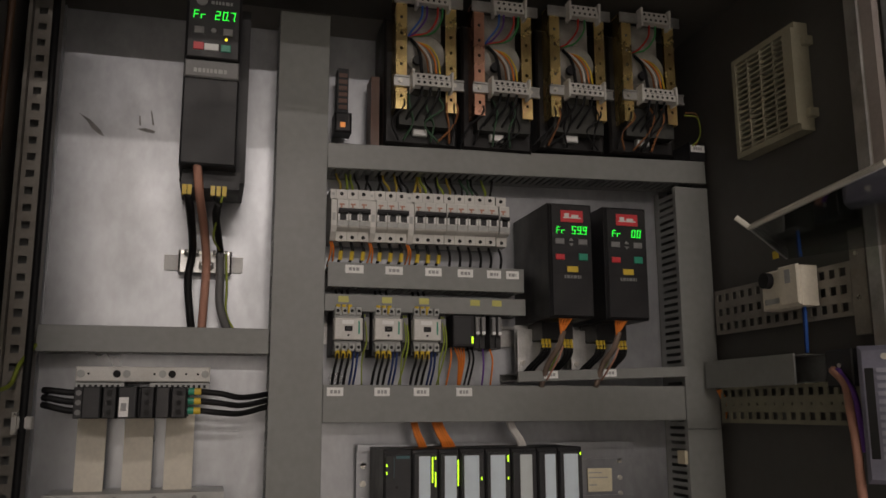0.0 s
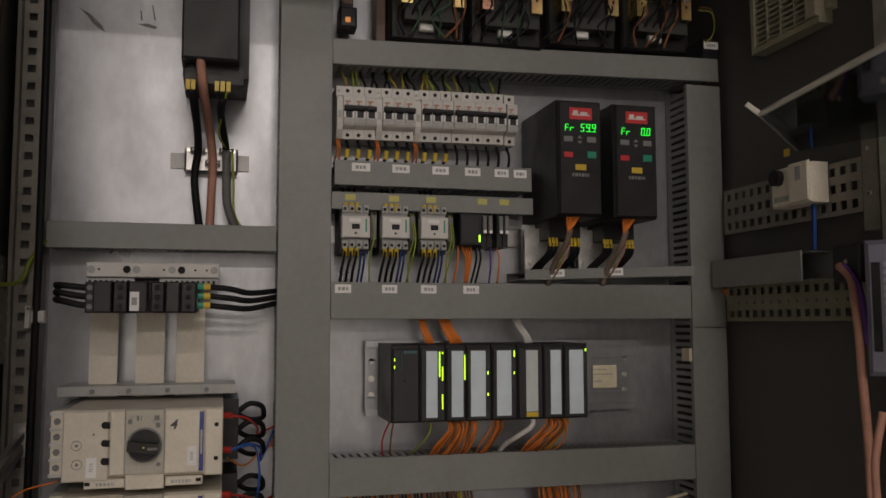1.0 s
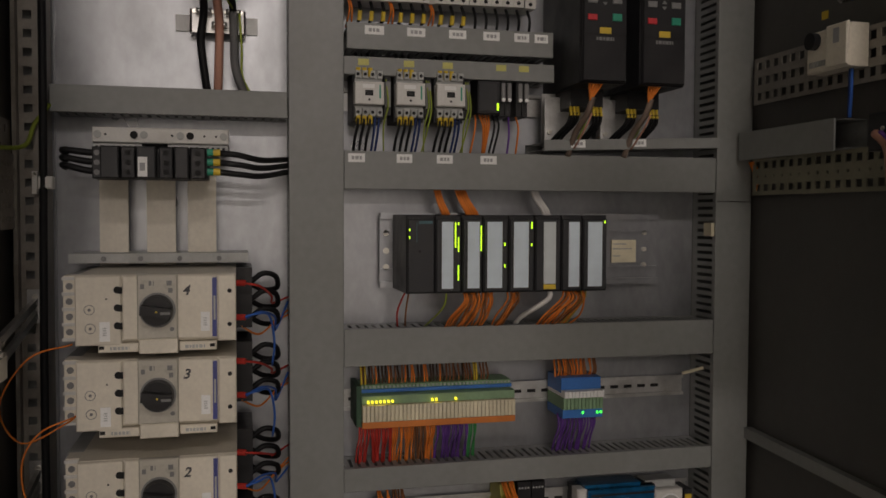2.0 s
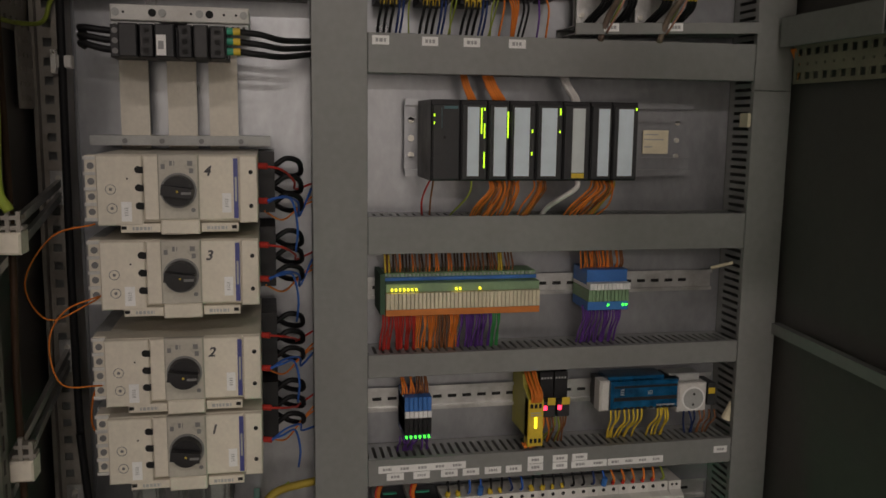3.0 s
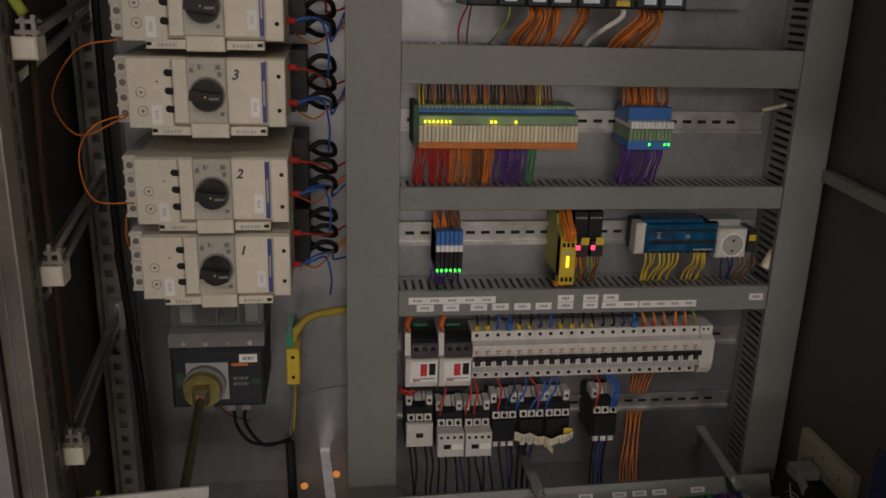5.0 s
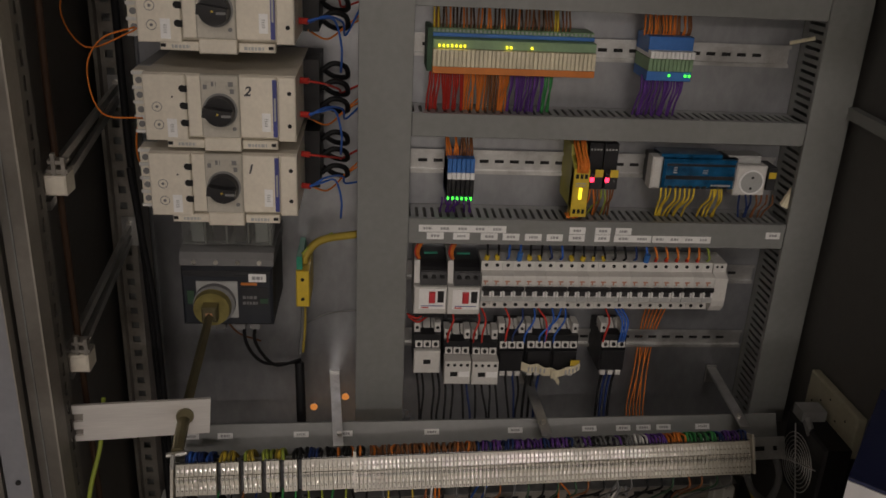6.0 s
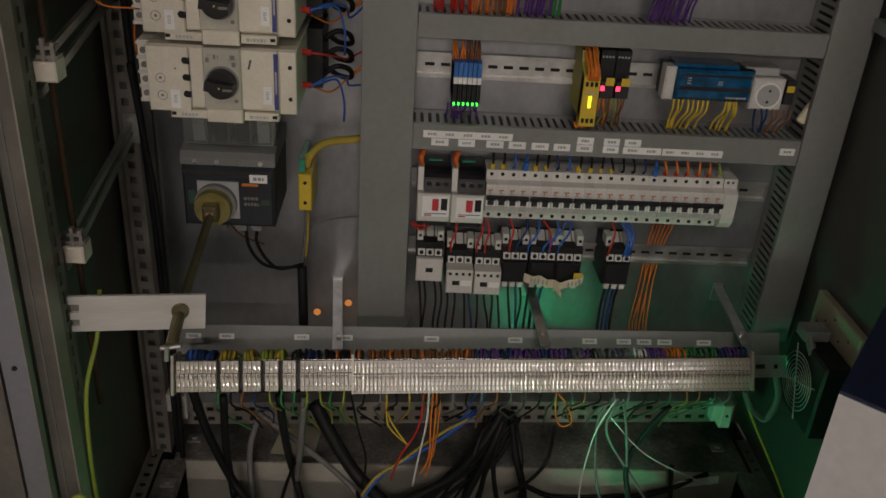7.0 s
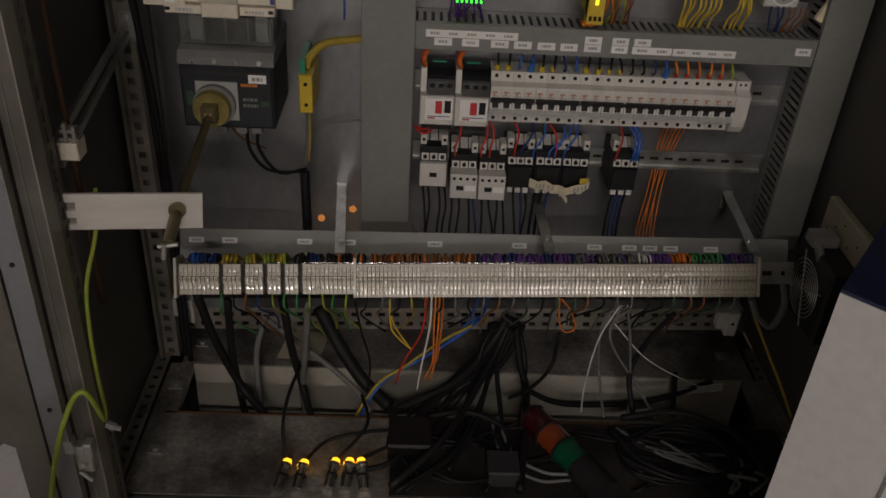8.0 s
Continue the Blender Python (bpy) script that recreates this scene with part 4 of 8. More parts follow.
wires("black_cables", "thick black wires from the terminal block into the duct", [("black", 0.0042, [(-0.179, -0.068, 1.479 - 0.013 * k), (-0.15, -0.068, 1.476 - 0.013 * k), (-0.12, -0.05, 1.471 - 0.011 * k), (-0.075, 0.03, 1.478 - 0.009 * k)]) for k in range(3)], "cable")
wires("black_cables", "short thick black wires beside the terminal block", [("black", 0.0045, [(-0.335, -0.05, 1.477 - 0.012 * k), (-0.352, -0.05, 1.478 - 0.012 * k), (-0.380, -0.045, 1.481 - 0.010 * k), (-0.385, 0.0, 1.48 - 0.010 * k)]) for k in range(3)], "cable")
for a, b in ((-0.346, -0.307), (-0.282, -0.242), (-0.225, -0.185)):
    solid("flat_bar", Shape().box(a, b, 0.028, 0.034, 1.32, 1.455), M["cream"], "cream insulated flat busbar running down the plate", "busbar", "", "flat busbars")
t = thing("support_bar", -0.378, -0.03, 1.328, "grey steel bar with screws above the rotary switches", "bar")
part("bar", Shape().box(0, 0.238, 0, 0.004, 0, 0.013).box(0, 0.238, 0.0041, 0.10, 0.009, 0.0125), M["midgrey"], t)
for xx in (0.045, 0.093, 0.145, 0.198):
    part("screw", Shape().rod((xx, -0.003, 0.006), (xx, 0.001, 0.006), 0.0035, 10), M["grey"], t)


def rotary_switch(z, number):
    t = thing("rotary_breaker", -0.347, -0.17, z, "cream motor breaker with black rotary knob and blue stripe", "breaker", "rotary breakers")
    W, H = 0.190, 0.087
    part("body", Shape().box(0.0, W, 0.006, 0.235, 0.004, H, 0.002), M["cream"], t)
    part("left_cover", Shape().box(0.0, 0.053, 0.0, 0.008, 0.001, H - 0.001, 0.0015), M["cream"], t)
    part("mid_cover", Shape().box(0.0545, 0.166, 0.0, 0.008, 0.007, H - 0.001, 0.0015), M["cream"], t)
    part("right_cover", Shape().box(0.168, W, 0.0, 0.008, 0.003, H - 0.001, 0.0015), M["cream"], t)
    for k in range(3):
        zz = H - 0.018 - 0.022 * k
        part("notch", Shape().rod((0.049, -0.0005, zz), (0.049, 0.002, zz), 0.0045, 12).box(0.049, 0.0545, -0.0006, 0.002, zz - 0.0045, zz + 0.0035), M["hole"], t)
    part("center_plate", Shape().box(0.072, 0.120, -0.006, 0.004, 0.008, H + 0.001, 0.0018), M["clearbox"], t, "dull translucent knob plate")
    part("tab", Shape().box(0.074, 0.120, -0.006, 0.02, -0.010, 0.008, 0.0015), M["cream"], t)
    pieces("lower_rail", [(0.026, 0.073, 0.001, 0.02, -0.008, 0.003, 0.001), (0.121, 0.166, 0.001, 0.02, -0.008, 0.003, 0.001)], M["cream"], t)
    for xx in (0.030, 0.161):
        part("screw", Shape().box(xx - 0.003, xx + 0.003, 0.0, 0.002, -0.004, 0.0), M["hole"], t)
    bars(t, 0.040, 0.062, -0.005, -0.001, 0.001, M["midgrey"])
    bars(t, 0.128, 0.152, -0.005, -0.001, 0.001, M["midgrey"])
    part("knob_ring", Shape().rod((0.096, -0.008, 0.044), (0.096, -0.005, 0.044), 0.0215, 32), M["grey"], t)
    k = Shape().rod((0.096, -0.020, 0.044), (0.096, -0.008, 0.044), 0.0182, 32, 0.0192)
    k.add([Vector((0.096, 0, 0.044)) + Matrix.Rotation(radians(8), 3, "Y") @ Vector((x, y, z2)) for y in (-0.034, -0.019) for x, z2 in ((-0.018, -0.006), (0.018, -0.006), (0.018, 0.006), (-0.018, 0.006))],
          [(0, 1, 2, 3), (7, 6, 5, 4), (0, 4, 5, 1), (1, 5, 6, 2), (2, 6, 7, 3), (3, 7, 4, 0)])
    knob = part("knob", k, M["black"], t, "black rotary knob")
    part("pointer", Shape().rod((0.097, -0.0346, 0.0445), (0.097, -0.0335, 0.0445), 0.0014, 8), M["yellow"], knob)
    part("pointer_line", Shape().box(0.1015, 0.113, -0.0346, -0.0335, 0.0410, 0.0440), M["grey"], knob)
    for xx, zz in ((0.079, 0.073), (0.089, 0.077), (0.110, 0.077), (0.112, 0.068)):
        bars(t, xx - 0.003, xx + 0.003, zz - 0.003, zz + 0.003, -0.006, M["grey"])
    part("lock_hole", Shape().rod((0.113, -0.0065, 0.020), (0.113, -0.004, 0.020), 0.0028, 8), M["grey"], t)
    part("blue_stripe", Shape().box(0.161, 0.1665, -0.0008, 0.0006, 0.009, H - 0.004), M["navy"], t, "navy blue stripe")
    bars(t, 0.1625, 0.165, 0.03, 0.06, -0.0008, M["midgrey"])
    part("label", Shape().box(0.147, 0.158, -0.0008, 0.0006, 0.016, 0.040), M["label"], t, "white printed label")
    bars(t, 0.1505, 0.1545, 0.023, 0.033, -0.0009, M["midgrey"], n=4)
    part("label", Shape().box(0.028, 0.040, -0.0008, 0.0006, 0.006, 0.030), M["label"], t, "white printed label")
    bars(t, 0.0320, 0.0360, 0.013, 0.023, -0.0009, M["midgrey"], n=4)
    for xx, zz in ((0.0165, 0.045), (0.0175, 0.022)):
        ring = Shape()
        for i in range(12):
            a = 2 * math.pi * i / 12
            b = 2 * math.pi * (i + 1) / 12
            ring.rod((xx + 0.006 * math.cos(a), -0.0003, zz + 0.006 * math.sin(a)), (xx + 0.006 * math.cos(b), -0.0003, zz + 0.006 * math.sin(b)), 0.0004, 4)
        ring.rod((xx, -0.0006, zz), (xx, 0.0, zz), 0.002, 8)
        part("dial", ring, M["grey"], t)
    part("pin_hole", Shape().rod((0.036, -0.0005, 0.058), (0.036, 0.001, 0.058), 0.0012, 6), M["hole"], t)
    for zz in (0.024, 0.066):
        part("screw", Shape().rod((0.182, -0.0006, zz), (0.182, 0.001, zz), 0.0028, 10), M["hole"], t)
    for k in range(5):
        part("side_terminal", Shape().box(-0.022, -0.0002, 0.06, 0.235, 0.006 + 0.016 * k, 0.019 + 0.016 * k), M["midgrey"], t)
    part("side_strip", Shape().box(-0.018, -0.0002, 0.03, 0.0598, 0.004, H - 0.002), M["cream"], t)
    for k in range(5):
        part("side_rib", Shape().box(-0.0195, -0.001, 0.0275, 0.031, 0.0035 + 0.019 * k, 0.0075 + 0.019 * k), M["white"], t)
    for k in range(4):
        part("screw", Shape().rod((-0.011, 0.0285, 0.015 + 0.019 * k), (-0.011, 0.031, 0.015 + 0.019 * k), 0.0042, 10), M["grey"], t)
    part("terminal_cover", Shape().box(W, W + 0.022, 0.13, 0.235, 0.002, H), M["black"], t)
    for zz in (0.024, 0.070):
        part("red_sleeve", Shape().rod((W, 0.07, zz), (W + 0.012, 0.066, zz), 0.0042, 8), M["w_red"], t)
    cu = bpy.data.curves.new("handwriting", "FONT")
    cu.body, cu.size, cu.extrude, cu.shear, cu.offset = number, 0.017, 0.0002, 0.25, 0.0004
    n = new("handwriting", cu)
    n.parent, n.matrix_basis = t, pose(0.125, -0.0006, 0.062, 90, 0, 0)
    cu.materials.append(M["pen"])
    return t


M["clearbox"] = material("dull_translucent_plastic", (0.50, 0.475, 0.41), 0.35, vary=0.08, scale=20)
for z, n in ((1.234, "4"), (1.129, "3"), (1.005, "2"), (0.903, "1")):
    rotary_switch(z, n)
    L, rng = [], random.Random(int(z * 1000))
    for k in range(3):
        zz = z + 0.012 + 0.026 * k
        L.append(("black", 0.0040, [(-0.136, 0.0, zz), (-0.118, 0.0, zz + 0.012), (-0.100, 0.01, zz + 0.006), (-0.098, 0.03, zz - 0.012), (-0.118, 0.05, zz - 0.016), (-0.136, 0.06, zz - 0.008)]))
    wires("black_cables", "thick black wires looping beside a rotary breaker", L, "cable")
    L = [("red", 0.0016, [(-0.147, -0.104, z + 0.070), (-0.125, -0.09, z + 0.064), (-0.108, -0.03, z + 0.045), (-0.105, 0.02, z + 0.03), (-0.08, 0.055, z + 0.035)]),
         ("blue", 0.0016, [(-0.147, -0.104, z + 0.024), (-0.13, -0.10, z + 0.028), (-0.112, -0.06, z + 0.02), (-0.104, -0.03, z - 0.02), (-0.106, 0.0, z - 0.06)]),
         ("blue", 0.0016, [(-0.145, -0.10, z + 0.022), (-0.124, -0.07, z + 0.027), (-0.103, -0.02, z + 0.014), (-0.10, 0.02, z - 0.01), (-0.08, 0.055, z + rng.uniform(-0.02, 0.03))]),
         ("orange", 0.0014, [(-0.15, -0.04, z + 0.004), (-0.125, -0.01, z - 0.012), (-0.10, 0.03, z + 0.002), (-0.08, 0.055, z + 0.015)]),
         ("orange", 0.0014, [(-0.105, 0.03, z - 0.005), (-0.09, 0.045, z + 0.004), (-0.08, 0.055, z + 0.008)])]
    wires("control_wires", "thin red, blue and orange wires from a rotary breaker", L)
wires("orange_wires", "orange wires looping out past the rotary breakers", [
    ("orange", 0.0011, [(-0.352, -0.16, 1.236), (-0.395, -0.19, 1.225), (-0.425, -0.20, 1.172), (-0.404, -0.19, 1.125), (-0.362, -0.16, 1.138), (-0.35, -0.14, 1.145)]),
    ("orange", 0.0011, [(-0.352, -0.16, 1.146), (-0.385, -0.19, 1.135), (-0.402, -0.20, 1.10), (-0.393, -0.19, 1.045), (-0.352, -0.16, 1.032)]),
    ("orange", 0.0014, [(-0.352, -0.13, 1.03), (-0.37, -0.12, 1.01), (-0.378, -0.1, 0.96), (-0.365, -0.08, 0.93)])])

# main breaker with its long shaft and the plate that carries it
t = thing("main_breaker", -0.341, -0.067, 0.689, "black main circuit breaker with a brass-coloured shaft coupling", "circuit breaker")
part("body", Shape().box(0, 0.135, 0.0, 0.146, 0.0, 0.096, 0.004), M["slate"], t)
part("upper_edge", Shape().box(0.002, 0.133, -0.002, 0.02, 0.082, 0.092, 0.001), M["charcoal"], t)
part("face_plate", Shape().box(0.022, 0.083, -0.002, 0.002, 0.014, 0.074), M["midgrey"], t)
tag(t, 0.100, 0.126, 0.074, 0.087, -0.002)
part("panel", Shape().box(0.088, 0.128, -0.001, 0.002, 0.034, 0.064), M["charcoal"], t)
part("orange_mark", Shape().box(0.088, 0.112, -0.0016, 0.001, 0.068, 0.072), M["orange"], t)
part("green_mark", Shape().box(0.116, 0.128, -0.002, 0.001, 0.038, 0.046), M["w_darkgreen"], t)
part("green_window", Shape().box(0.008, 0.018, -0.001, 0.002, 0.036, 0.058), M["w_darkgreen"], t)
bars(t, 0.09, 0.112, 0.036, 0.05, -0.0012, M["grey"], 2)
part("rotor", Shape().rod((0.049, -0.012, 0.040), (0.049, 0.0, 0.040), 0.0310, 36), M["grey"], t)
part("coupling_disc", Shape().rod((0.047, -0.024, 0.038), (0.047, -0.012, 0.038), 0.0265, 36, 0.028), M["coupling"], t, "yellow zinc coupling disc", smooth=False)
part("coupling", Shape().box(0.036, 0.058, -0.045, -0.024, 0.026, 0.050, 0.003), M["shaft"], t)
part("coupling_hole", Shape().box(0.042, 0.052, -0.0456, -0.044, 0.030, 0.042), M["copper"], t)
for a in (0.045, 0.075, 0.098):
    part("foot_terminal", Shape().box(a, a + 0.015, 0.01, 0.06, -0.012, 0.0), M["grey"], t)
part("terminal_hood", Shape().profile(-0.002, 0.137, [(0.146, 0.097), (0.004, 0.097), (0.004, 0.108), (0.012, 0.116), (0.040, 0.120), (0.146, 0.120)]), M["grey"], t, "grey terminal hood")
part("terminal_shield", Shape().box(0.0, 0.135, 0.030, 0.032, 0.121, 0.160), M["clearp"], t, "clear terminal shield")
for i in range(4):
    xx = 0.020 + 0.032 * i
    part("lug", Shape().profile(xx - 0.009, xx + 0.009, [(0.10, 0.120), (0.045, 0.120), (0.040, 0.150), (0.055, 0.165), (0.10, 0.165)]), M["charcoal"] if i in (1, 2) else M["midgrey"], t)
    part("barrier", Shape().box(xx + 0.012, xx + 0.0145, 0.034, 0.10, 0.120, 0.158), M["grey"], t)
    part("shield_screw", Shape().rod((xx, 0.001, 0.103), (xx, 0.005, 0.103), 0.0036, 10), M["tin"], t)
sh = thing("switch_shaft", -0.294, -0.10, 0.726, "brass-coloured steel shaft from the main breaker with linkage end", "shaft")
part("rod", Shape().rod((0, 0, 0), (0.010, -0.25, -0.020), 0.0062, 4), M["shaft"], sh)
part("end_rod", Shape().rod((0.010, -0.236, -0.018), (0.012, -0.300, -0.034), 0.0075, 12), M["shaft"], sh)
part("pin", Shape().rod((0.000, -0.302, -0.037), (0.024, -0.302, -0.033), 0.003, 8).rod((0.008, -0.304, -0.033), (0.006, -0.306, -0.052), 0.003, 8), M["steel"], sh)
hp = thing("carrier_plate", -0.418, -0.382, 0.694, "bright aluminium plate that carries the switch shaft", "bracket", "", "", (0, 4.6, 13.5))
part("plate", Shape().sheet(0, 0.168, 0, 0.0485, [(0.014, 0.032, 0.009, 0.0055), (0.014, 0.012, 0.009, 0.0045)], lambda u, v, d: (u, d, v), 0.004), M["alu"], hp)
part("slot_bracket", Shape().box(0.002, 0.027, 0.0042, 0.0062, 0.004, 0.042), M["post"], hp)
part("bushing", Shape().rod((0.138, -0.004, 0.027), (0.138, 0.006, 0.027), 0.0105, 20), M["shaft"], hp)
wires("black_cables", "thin black wires hanging under the main breaker", [("black", 0.0028, [(-0.257, -0.03, 0.682), (-0.255, -0.02, 0.63), (-0.23, 0.0, 0.585), (-0.175, 0.03, 0.57)]), ("black", 0.0028, [(-0.236, -0.03, 0.682), (-0.242, -0.02, 0.635), (-0.215, 0.0, 0.582), (-0.175, 0.03, 0.575)]),
                                                                                 ("brown", 0.0015, [(-0.285, -0.03, 0.68), (-0.27, 0.0, 0.64), (-0.24, 0.03, 0.61)]), ("black", 0.008, [(-0.176, 0.02, 0.575), (-0.174, 0.01, 0.53), (-0.172, 0.0, 0.46)])], "cable")
# earth block
t = thing("earth_block", -0.176, -0.012, 0.694, "yellow earth terminal block with two screws", "terminal block")
part("body", Shape().box(0, 0.021, 0, 0.09, 0, 0.062, 0.002), M["yellow"], t)
part("clip", Shape().box(0.001, 0.010, 0.006, 0.09, 0.063, 0.085), M["green"], t)
for zz in (0.014, 0.048):
    part("screw", Shape().rod((0.0105, -0.001, zz), (0.0105, 0.001, zz), 0.003, 10), M["hole"], t)
wires("earth_cable", "thick yellow-green earth cable arching into the tall duct", [("darkyellow", 0.0065, [(-0.164, 0.01, 0.762), (-0.160, 0.008, 0.778), (-0.137, 0.02, 0.797), (-0.078, 0.04, 0.801)]), ("earth", 0.0028, [(-0.168, 0.015, 0.762), (-0.166, 0.006, 0.778), (-0.150, 0.012, 0.792), (-0.12, 0.03, 0.805)])], "cable")
wires("earth_cable", "dusty yellow wire below the earth block", [("grey", 0.0035, [(-0.168, 0.02, 0.694), (-0.17, 0.03, 0.64), (-0.176, 0.03, 0.58)]), ("darkyellow", 0.0022, [(-0.165, 0.02, 0.694), (-0.166, 0.028, 0.64), (-0.17, 0.028, 0.59)]), ("grey", 0.0015, [(-0.165, 0.06, 0.63), (-0.13, 0.065, 0.645), (-0.08, 0.06, 0.655)])])

# clamp and cables below the tall drive
t = thing("cable_clamp", -0.221, 0.05, 1.664, "zinc-plated cable clamp bracket on the plate", "clamp")
part("bracket", Shape().box(0, 0.080, 0.0, 0.003, 0.0, 0.034).box(0.0, 0.003, 0.0, 0.03, 0, 0.034).box(0.077, 0.08, 0, 0.03, 0, 0.034), M["steel"], t)
pieces("paper_strip", [(-0.022, 0.0, 0.026, 0.0285, 0.006, 0.03), (0.08, 0.098, 0.026, 0.0285, 0.005, 0.03)], M["label"], t)
for xx, zz in ((0.020, 0.029), (0.042, 0.010), (0.062, 0.029)):
    part("saddle", Shape().box(xx - 0.011, xx + 0.011, -0.016, 0.0, zz - 0.004, zz + 0.004, 0.003), M["steel"], t)
for xx in (0.006, 0.031, 0.052, 0.073):
    part("screw", Shape().rod((xx, -0.004, 0.030), (xx, 0.0, 0.030), 0.003, 8), M["tin"], t)
wires("drive_cables", "black, copper-braided and grey cables hanging from the tall drive", [
    ("black", 0.006, [(-0.208, -0.085, 1.755), (-0.204, -0.06, 1.735), (-0.200, 0.02, 1.695), (-0.205, 0.035, 1.65), (-0.200, 0.04, 1.60), (-0.196, 0.045, 1.57)]),
    ("pink", 0.0065, [(-0.197, -0.100, 1.795), (-0.192, -0.085, 1.755), (-0.184, 0.0, 1.72), (-0.179, 0.035, 1.675), (-0.180, 0.038, 1.62), (-0.182, 0.045, 1.57)]),
    ("black", 0.0055, [(-0.165, -0.08, 1.745), (-0.168, -0.06, 1.73), (-0.160, 0.02, 1.70), (-0.159, 0.03, 1.69)]),
    ("grey", 0.0065, [(-0.159, 0.03, 1.692), (-0.158, 0.035, 1.65), (-0.156, 0.038, 1.61), (-0.142, 0.045, 1.57)]),
    ("black", 0.0022, [(-0.172, -0.085, 1.755), (-0.164, -0.07, 1.735), (-0.168, -0.03, 1.715), (-0.162, 0.01, 1.70)]),
    ("earth", 0.0016, [(-0.160, -0.085, 1.755), (-0.166, -0.06, 1.728), (-0.170, -0.02, 1.705), (-0.160, 0.02, 1.695)]),
    ("earth", 0.0018, [(-0.150, 0.03, 1.69), (-0.147, 0.04, 1.64), (-0.146, 0.045, 1.60), (-0.130, 0.05, 1.57)])], "cable")

# ---- relay terminals ----
def terminal_row(x, z, n, pitch, bands, label, y=0.0, lit=(), litmat="led_yellow", litz=0.0, group=""):
    t = thing("relay_row", x, y, z, label, "relay terminals", group)
    for name, m, y0, z0, z1, each in bands:
        if each:
            for i in range(n):
                part(name, Shape().box(i * pitch + 0.0002, (i + 1) * pitch - 0.0005, y0, 0.07, z0, z1, 0.0006), M[m], t)
        else:
            part(name, Shape().box(0, n * pitch, y0, 0.07, z0, z1, 0.0006), M[m], t)
    for i in lit:
        part("led", Shape().box(i * pitch + 0.0017, i * pitch + 0.0041, min(b[2] for b in bands[:2]) - 0.002, bands[0][2] + 0.001, litz + 0.0008, litz + 0.0041), M[litmat], t, "lit lamp")
    return t


r1 = terminal_row(0.027, 1.072, 39, 0.0062, [("top_block", "palegreen", 0.002, 0.036, 0.049, False), ("bottom_block", "orange", -0.002, 0.0, 0.010, False), ("relay", "ivory", -0.004, 0.0104, 0.0355, True), ("plug", "palegreen", 0.022, 0.049, 0.062, True), ("bridge", "blue", 0.018, 0.0505, 0.056, False)],
                  "row of ivory plug-in relays on green sockets with orange foot", lit=(1, 2, 3, 4, 5, 6, 7, 17, 18, 23), litz=0.038)
part("end_plate", Shape().box(-0.008, -0.0005, 0.004, 0.075, 0.002, 0.064), M["w_darkgreen"], r1)
for i in range(39):
    part("screw", Shape().box(i * 0.0062 + 0.0018, i * 0.0062 + 0.0044, 0.0205, 0.0224, 0.0575, 0.0602), M["midgrey"], r1)
r2 = terminal_row(0.349, 1.071, 11, 0.0062, [("top_block", "blue", 0.008, 0.040, 0.064, False), ("bottom_block", "blue", 0.0, 0.0, 0.014, False), ("relay", "palegreen", -0.003, 0.0145, 0.033, True), ("tag", "label", -0.008, 0.034, 0.0445, True)],
                  "short row of blue relay sockets with white tags", lit=(5, 9, 10), litmat="led_green", litz=0.006)
r3 = terminal_row(0.057, 0.874, 6, 0.0071, [("socket", "navy", 0.004, 0.0, 0.062, True), ("top_block", "blue", 0.001, 0.045, 0.068, True), ("tag", "label", -0.003, 0.036, 0.046, True), ("relay", "black", -0.001, 0.008, 0.0355, True)],
                  "six slim blue and black relays with white tags", lit=(0, 1, 2, 3, 4, 5), litmat="led_green", litz=0.0015)
t = thing("safety_relay", 0.252, -0.012, 0.856, "yellow safety relay with dusty sides and lit lamp", "relay")
part("body", Shape().profile(0.0, 0.025, [(0.09, 0.012), (0.002, 0.012), (0.002, 0.078), (0.030, 0.092), (0.036, 0.108), (0.09, 0.108)]), M["olive"], t)
part("front", Shape().box(0.0, 0.025, -0.001, 0.02, 0.0, 0.077, 0.001), M["yellow"], t)
for k, zz in enumerate((0.067, 0.010)):
    for i in range(3):
        part("terminal", Shape().box(0.003 + 0.007 * i, 0.0075 + 0.007 * i, -0.002, 0.0, zz - 0.004, zz + 0.003), M["hole"], t)
part("led", Shape().box(0.010, 0.0145, -0.0022, -0.0008, 0.030, 0.048), M["led_yellow"], t)
bars(t, 0.004, 0.021, 0.05, 0.056, -0.001, M["ink"], 2)
for i, px in enumerate((0.281, 0.305)):
    t = thing("relay", px, 0.01, 0.905, "black relay with red lamp and yellow label", "relay", "black relays")
    part("socket", Shape().box(0, 0.022, 0.01, 0.07, -0.012, 0.062), M["black"], t)
    part("relay_body", Shape().box(0.001, 0.021, -0.006, 0.012, -0.008, 0.018, 0.001), M["charcoal"], t)
    part("label", Shape().box(0.008, 0.021, -0.0072, -0.0055, 0.012, 0.024), M["yellow"], t)
    part("led", Shape().box(0.001, 0.007, -0.0074, -0.0055, 0.004, 0.011), M["led_red"], t, "lit red lamp")
    for j in range(4):
        part("screw", Shape().rod((0.003 + 0.005 * j, 0.0095, 0.052), (0.003 + 0.005 * j, 0.011, 0.052), 0.0018, 6), M["midgrey"], t)
t = thing("power_supply", 0.388, 0.015, 0.895, "power supply with clear blue cover and white ends", "power supply")
part("body", Shape().box(0, 0.138, 0.012, 0.06, 0.0, 0.050), M["black"], t)
part("upper_cover", Shape().box(0.010, 0.110, 0.006, 0.05, 0.0505, 0.057, 0.003), M["cyan"], t, "clear blue upper edge")
